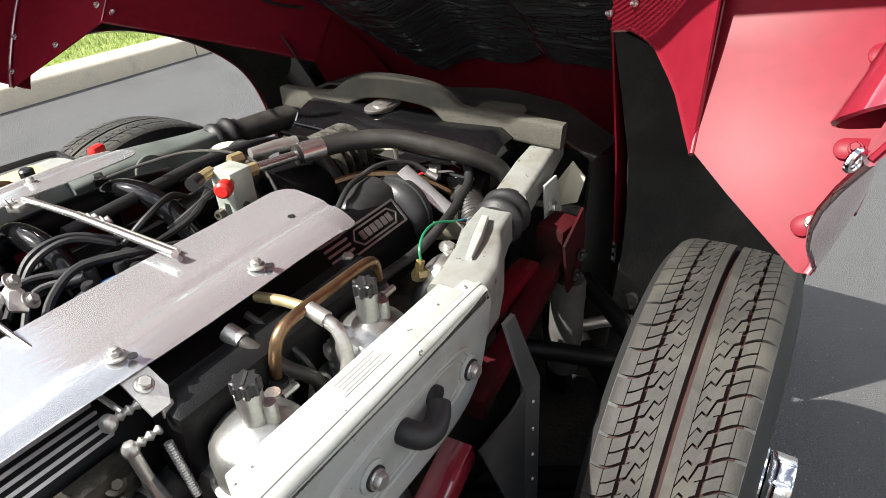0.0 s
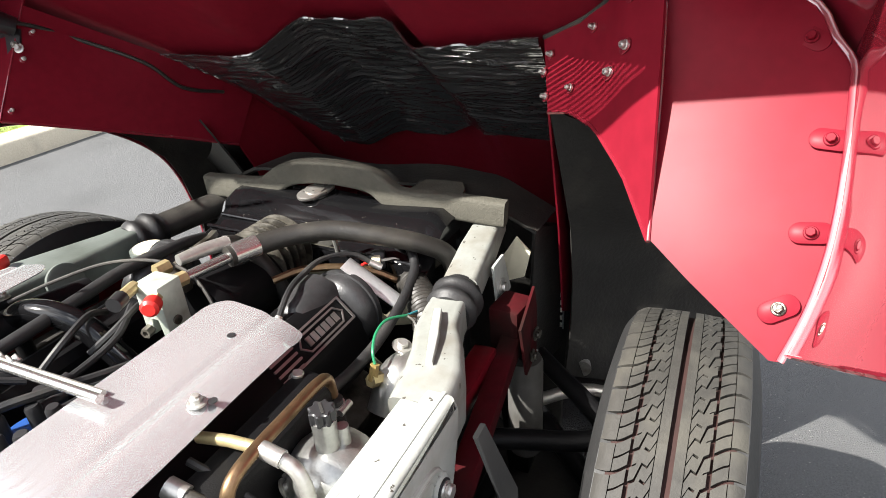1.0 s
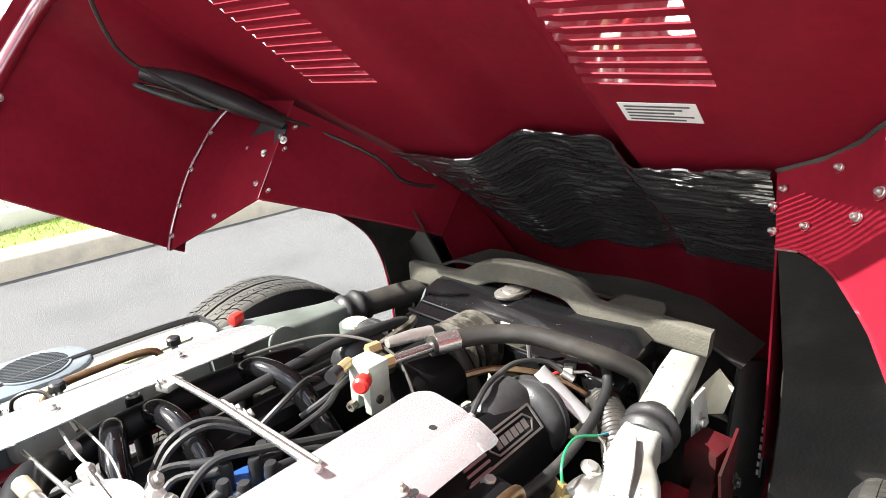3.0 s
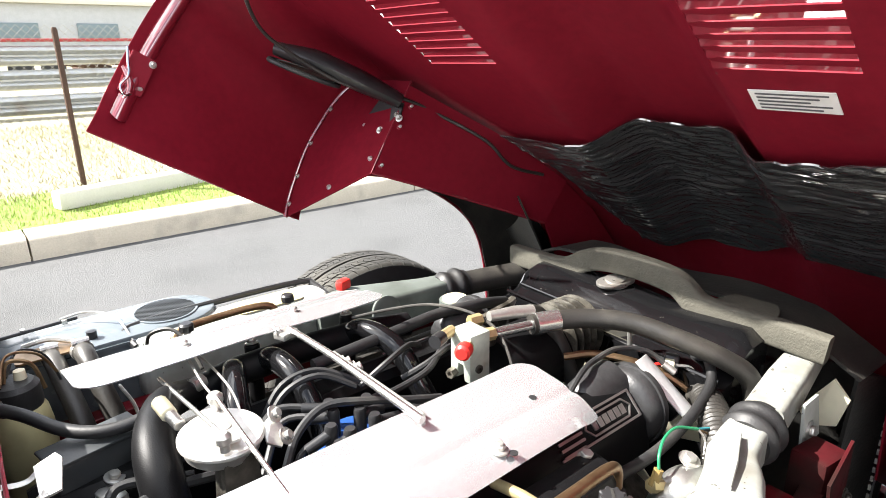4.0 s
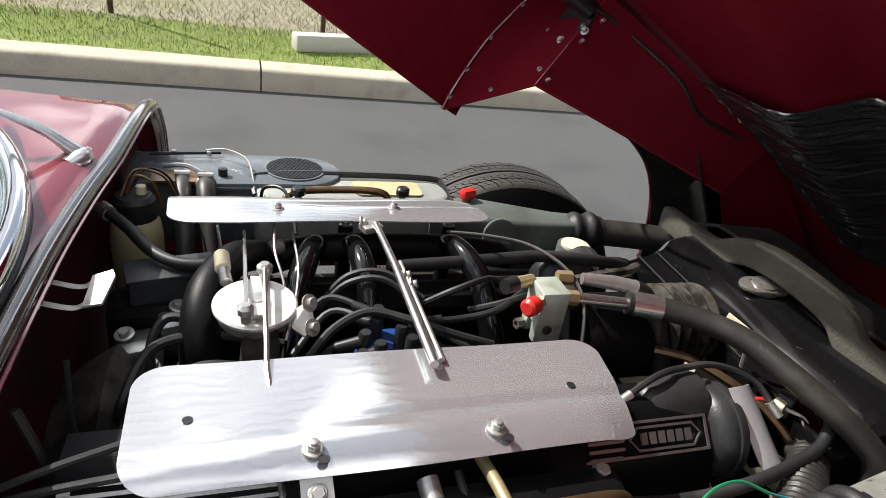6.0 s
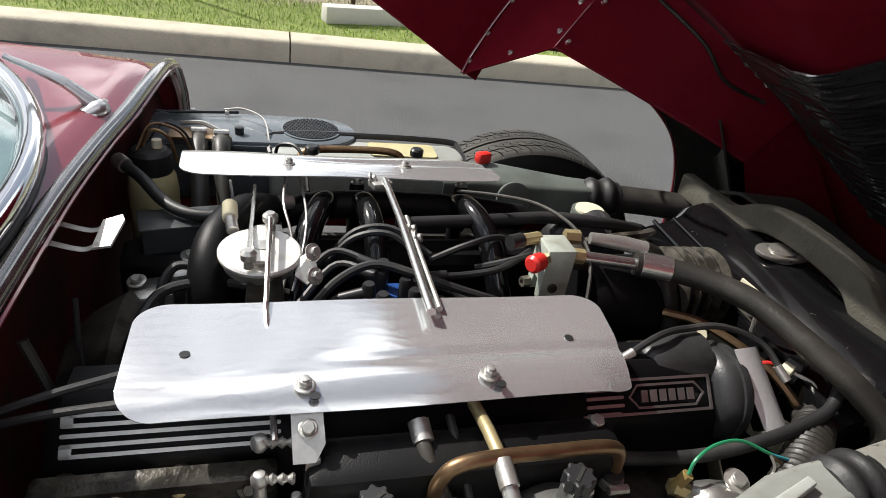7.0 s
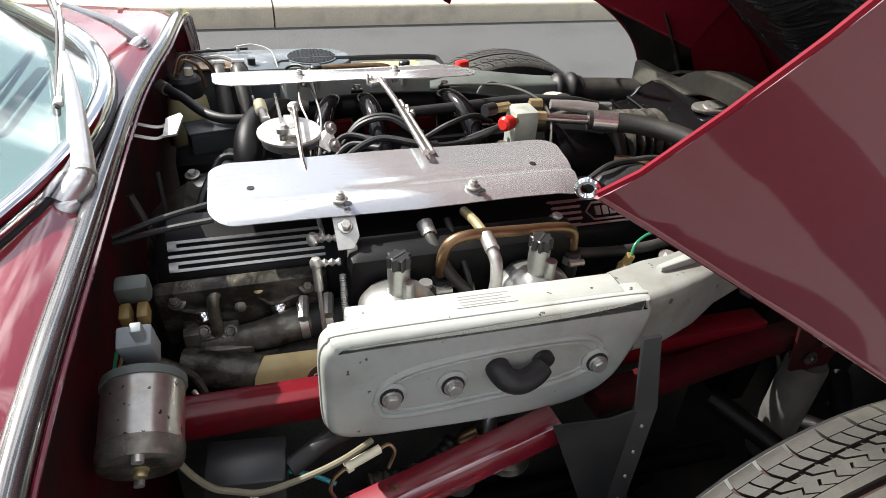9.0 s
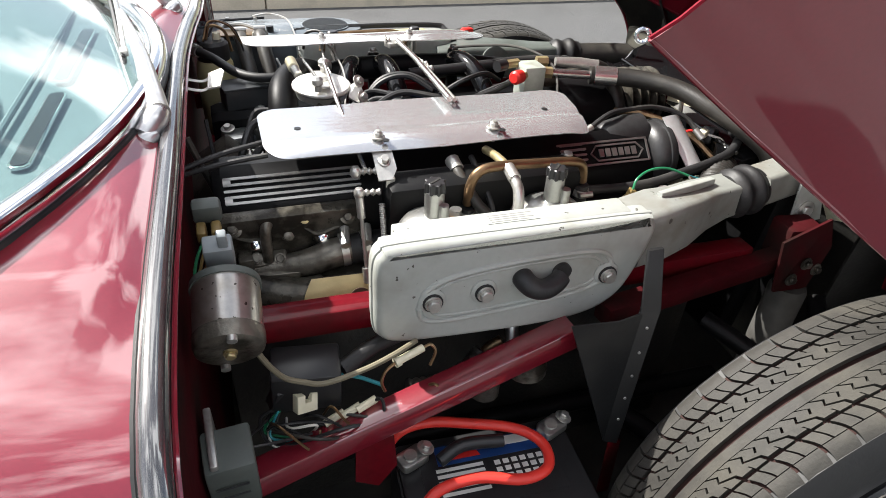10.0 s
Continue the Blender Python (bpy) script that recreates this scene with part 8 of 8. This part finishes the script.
part("headlamp_wire", tube([bon(0.14, 0.52, -0.05), bon(0.20, 0.575, -0.085), bon(0.28, 0.62, -0.115), bon(0.36, 0.63, -0.115), bon(0.48, 0.60, -0.105), bon(0.60, 0.555, -0.06), bon(0.68, 0.530, -0.045), bon(0.78, 0.455, -0.045), bon(0.86, 0.43, -0.060), bon(0.95, 0.41, -0.03)], 0.0038, 8), HOSE, bonnet, "olive sheathed lamp wire clipped along the edge")
latch = part("latch", panel([bon(0.150, 0.772, -0.262), bon(0.195, 0.770, -0.258), bon(0.200, 0.758, -0.335), bon(0.158, 0.758, -0.345)], 0.010), RED, bonnet, "red catch plate with a plated hook")
part("hook", tube([bon(0.140, 0.770, -0.262), bon(0.150, 0.760, -0.285), bon(0.162, 0.752, -0.310), bon(0.158, 0.745, -0.335), bon(0.170, 0.742, -0.348), bon(0.180, 0.746, -0.338)], 0.0028, 8), CHROME, latch)
part("lever", tube([bon(0.148, 0.764, -0.300), bon(0.172, 0.752, -0.322), bon(0.178, 0.748, -0.350)], [0.003, 0.0065, 0.0045], 10), RED, latch)
for u, w in ((0.190, -0.268), (0.192, -0.322)):
    part("latch_screw", hex_bolt(bon(u, 0.758, w), BON.to_3x3() @ Vector((0, -1, 0.15)), 0.0042), STEEL, latch)
part("edge_strap", panel([bon(0.600, -0.561, -0.014), bon(0.590, -0.583, -0.030), bon(0.44, -0.583, -0.026), bon(0.44, -0.568, -0.012)], 0.004), PLASTIC, bonnet, "black plastic strap inside the wing")
grille = thing("mouth_grille", (0.07, -0.340, 0.50), "pale ladder-like slats at the nose opening", "grille")
part("rail", box((0.071, -0.352, 0.585), (0.004, 0.003, 0.17), bevel=0.001), GALV, grille)
for k in range(9):
    part("slat", box((0.070, -0.340, 0.510 + 0.018 * k), (0.003, 0.020, 0.011), bevel=0.001), CONCRETE_LIGHT, grille)

# looser wiring and small pipes about the bay
LOOSE = (
    ("reservoir_wire", [(-1.06, 0.33, 0.85), (-1.045, 0.37, 0.875), (-1.01, 0.385, 0.862), (-0.99, 0.39, 0.825)], 0.0020, COPPER, "thin brown wire looped over the reservoir"),
    ("reservoir_wire", [(-1.05, 0.355, 0.852), (-1.03, 0.392, 0.870), (-1.00, 0.40, 0.850), (-0.985, 0.395, 0.80)], 0.0020, PLASTIC, "thin black wire looped over the reservoir"),
    ("demist_cable", [(-0.955, 0.590, 0.826), (-0.92, 0.575, 0.834), (-0.885, 0.535, 0.832), (-0.875, 0.48, 0.815), (-0.872, 0.44, 0.79)], 0.0020, STEEL, "bright bowden cable over the heater box"),
    ("vacuum_line", [(-0.865, 0.42, 0.80), (-0.86, 0.405, 0.835), (-0.835, 0.385, 0.845), (-0.82, 0.36, 0.83), (-0.815, 0.31, 0.80)], 0.0030, HOSE, "grey vacuum line behind the far heat shield"),
    ("choke_wire", [(-0.93, 0.30, 0.82), (-0.925, 0.24, 0.812), (-0.935, 0.18, 0.80), (-0.955, 0.14, 0.775)], 0.0024, STEEL, "thin steel wire under the far heat shield"),
    ("bowden_loop", [(-0.835, 0.285, 0.85), (-0.828, 0.22, 0.846), (-0.826, 0.15, 0.835), (-0.835, 0.095, 0.81), (-0.845, 0.07, 0.78)], 0.0018, STEEL, "bright bowden cable behind the throttle disc"),
    ("rear_lead", [(-1.02, -0.06, 0.70), (-1.015, -0.05, 0.755), (-0.985, -0.02, 0.792), (-0.94, 0.0, 0.805), (-0.89, 0.0, 0.80)], 0.0058, RUBBER, "black cable rising behind the near heat shield"),
    ("bulkhead_pipe", [(-1.085, -0.09, 0.845), (-1.07, -0.10, 0.80), (-1.055, -0.115, 0.755), (-1.05, -0.13, 0.71)], 0.0050, HOSE, "dull grey pipe stub on the bulkhead"),
    ("bulkhead_pipe", [(-1.06, -0.02, 0.84), (-1.055, -0.05, 0.79), (-1.045, -0.075, 0.745), (-1.05, -0.10, 0.70)], 0.0030, PLASTIC, "thin black pipe down the bulkhead"),
    ("coil_lead", [(-0.60, 0.09, 0.80), (-0.57, 0.07, 0.822), (-0.53, 0.075, 0.83), (-0.50, 0.10, 0.815)], 0.0046, RUBBER, "black coil lead beside the compressor"),
    ("coil_lead", [(-0.66, 0.11, 0.80), (-0.62, 0.10, 0.828), (-0.57, 0.115, 0.834), (-0.53, 0.14, 0.81)], 0.0046, RUBBER, "black ignition lead towards the far bank"),
    ("ignition_lead", [(-0.80, 0.12, 0.79), (-0.765, 0.125, 0.826), (-0.72, 0.115, 0.838), (-0.68, 0.085, 0.82)], 0.0046, RUBBER, "black ignition lead arched behind the distributor"),
    ("ignition_lead", [(-0.80, 0.14, 0.78), (-0.76, 0.15, 0.822), (-0.71, 0.14, 0.832), (-0.665, 0.10, 0.815)], 0.0046, RUBBER, "black ignition lead arched behind the distributor"),
    ("fan_belt_pipe", [(-0.43, 0.15, 0.80), (-0.37, 0.145, 0.815), (-0.31, 0.16, 0.812), (-0.26, 0.20, 0.795)], 0.0085, OILY, "oily steel pipe behind the radiator"),
    ("drain_pipe", [(-0.40, 0.22, 0.78), (-0.35, 0.20, 0.805), (-0.30, 0.215, 0.80), (-0.25, 0.24, 0.78)], 0.0065, RUBBER, "black drain hose near the filler"),
    ("brown_pipe", [(-0.37, -0.02, 0.80), (-0.33, -0.055, 0.805), (-0.28, -0.12, 0.79), (-0.25, -0.17, 0.76)], 0.0060, COPPER, "brown rusty pipe under the hose"),
    ("frame_pipe", [(-1.09, -0.27, 0.74), (-1.06, -0.262, 0.725), (-1.03, -0.258, 0.69), (-1.02, -0.26, 0.65)], 0.0045, OILY, "oily pipe beside the pump"),
)
for name, pts, r, mat, text in LOOSE:
    cable(name, pts, r, mat, text, "pipe" if "pipe" in name else "wire", None, 7)
for k, (x, y, z) in enumerate(((-1.025, -0.03, 0.735), (-1.03, 0.03, 0.735), (-1.0, 0.09, 0.735), (-1.04, -0.07, 0.70), (-0.96, 0.05, 0.725))):
    part("stud", hex_bolt((x, y, z), (0.1 * (k % 3 - 1), -0.3, 1), 0.0055, 0.010, 1.5), STEEL, engine)

part("tank_ridge", tube([(-0.207 + 0.05 * (y - 0.03), y, 0.803) for y in spaced(-0.20, 0.235, 14)], 0.0034, 8, 1), GLOSS, radiator)

# cream fan shroud corner beside the intake tube, small clamps and fittings under the frame
shroud = thing("fan_shroud", (-0.08, -0.30, 0.60), "cream plastic fan shroud behind the intake tube", "fan shroud")
part("shell", panel([(-0.080, -0.262, 0.708), (-0.080, -0.305, 0.778), (-0.080, -0.330, 0.752), (-0.085, -0.320, 0.705), (-0.085, -0.285, 0.690)], 0.004), PALE, shroud)
rng = random.Random(7)
for k in range(9):
    x = -1.03 + 0.022 * k
    pts = [(x, -0.40 - rng.uniform(0, 0.02), 0.60 + rng.uniform(0, 0.02)), (x + rng.uniform(0.0, 0.03), -0.425, 0.615 + rng.uniform(0, 0.03)), (x + rng.uniform(0.02, 0.05), -0.435, 0.60 + rng.uniform(0, 0.03)), (x + rng.uniform(0.02, 0.06), -0.41, 0.58)]
    cable("loom_wire", pts, rng.uniform(0.0014, 0.0024), (PLASTIC, WHITE_WIRE, RUBBER, COPPER, HOSE)[k % 5], "thin loose wire of the front loom", "wire", None, 6)
union = thing("pipe_union", (-0.70, -0.36, 0.58), "grimy alloy pipe union below the frame tube", "pipe fitting")
part("pipe", tube([(-0.80, -0.392, 0.615), (-0.755, -0.395, 0.605), (-0.725, -0.390, 0.612), (-0.705, -0.380, 0.635), (-0.70, -0.365, 0.66)], [0.009, 0.010, 0.012, 0.010, 0.009], 12), CAST, union)
for p, q in (((-0.772, -0.394, 0.609), (-0.758, -0.395, 0.606)), ((-0.712, -0.386, 0.625), (-0.706, -0.381, 0.636))):
    part("nut", tube([p, q], 0.0145, 6, 1), BRASS, union, "tarnished union nut", sharp=25)
part("flange", lathe([(0.0, 0), (0.030, 0), (0.030, 0.012), (0.018, 0.02), (0.018, 0.05), (0.0, 0.05)], pose(-0.672, -0.372, 0.575), 18), OILY, union)
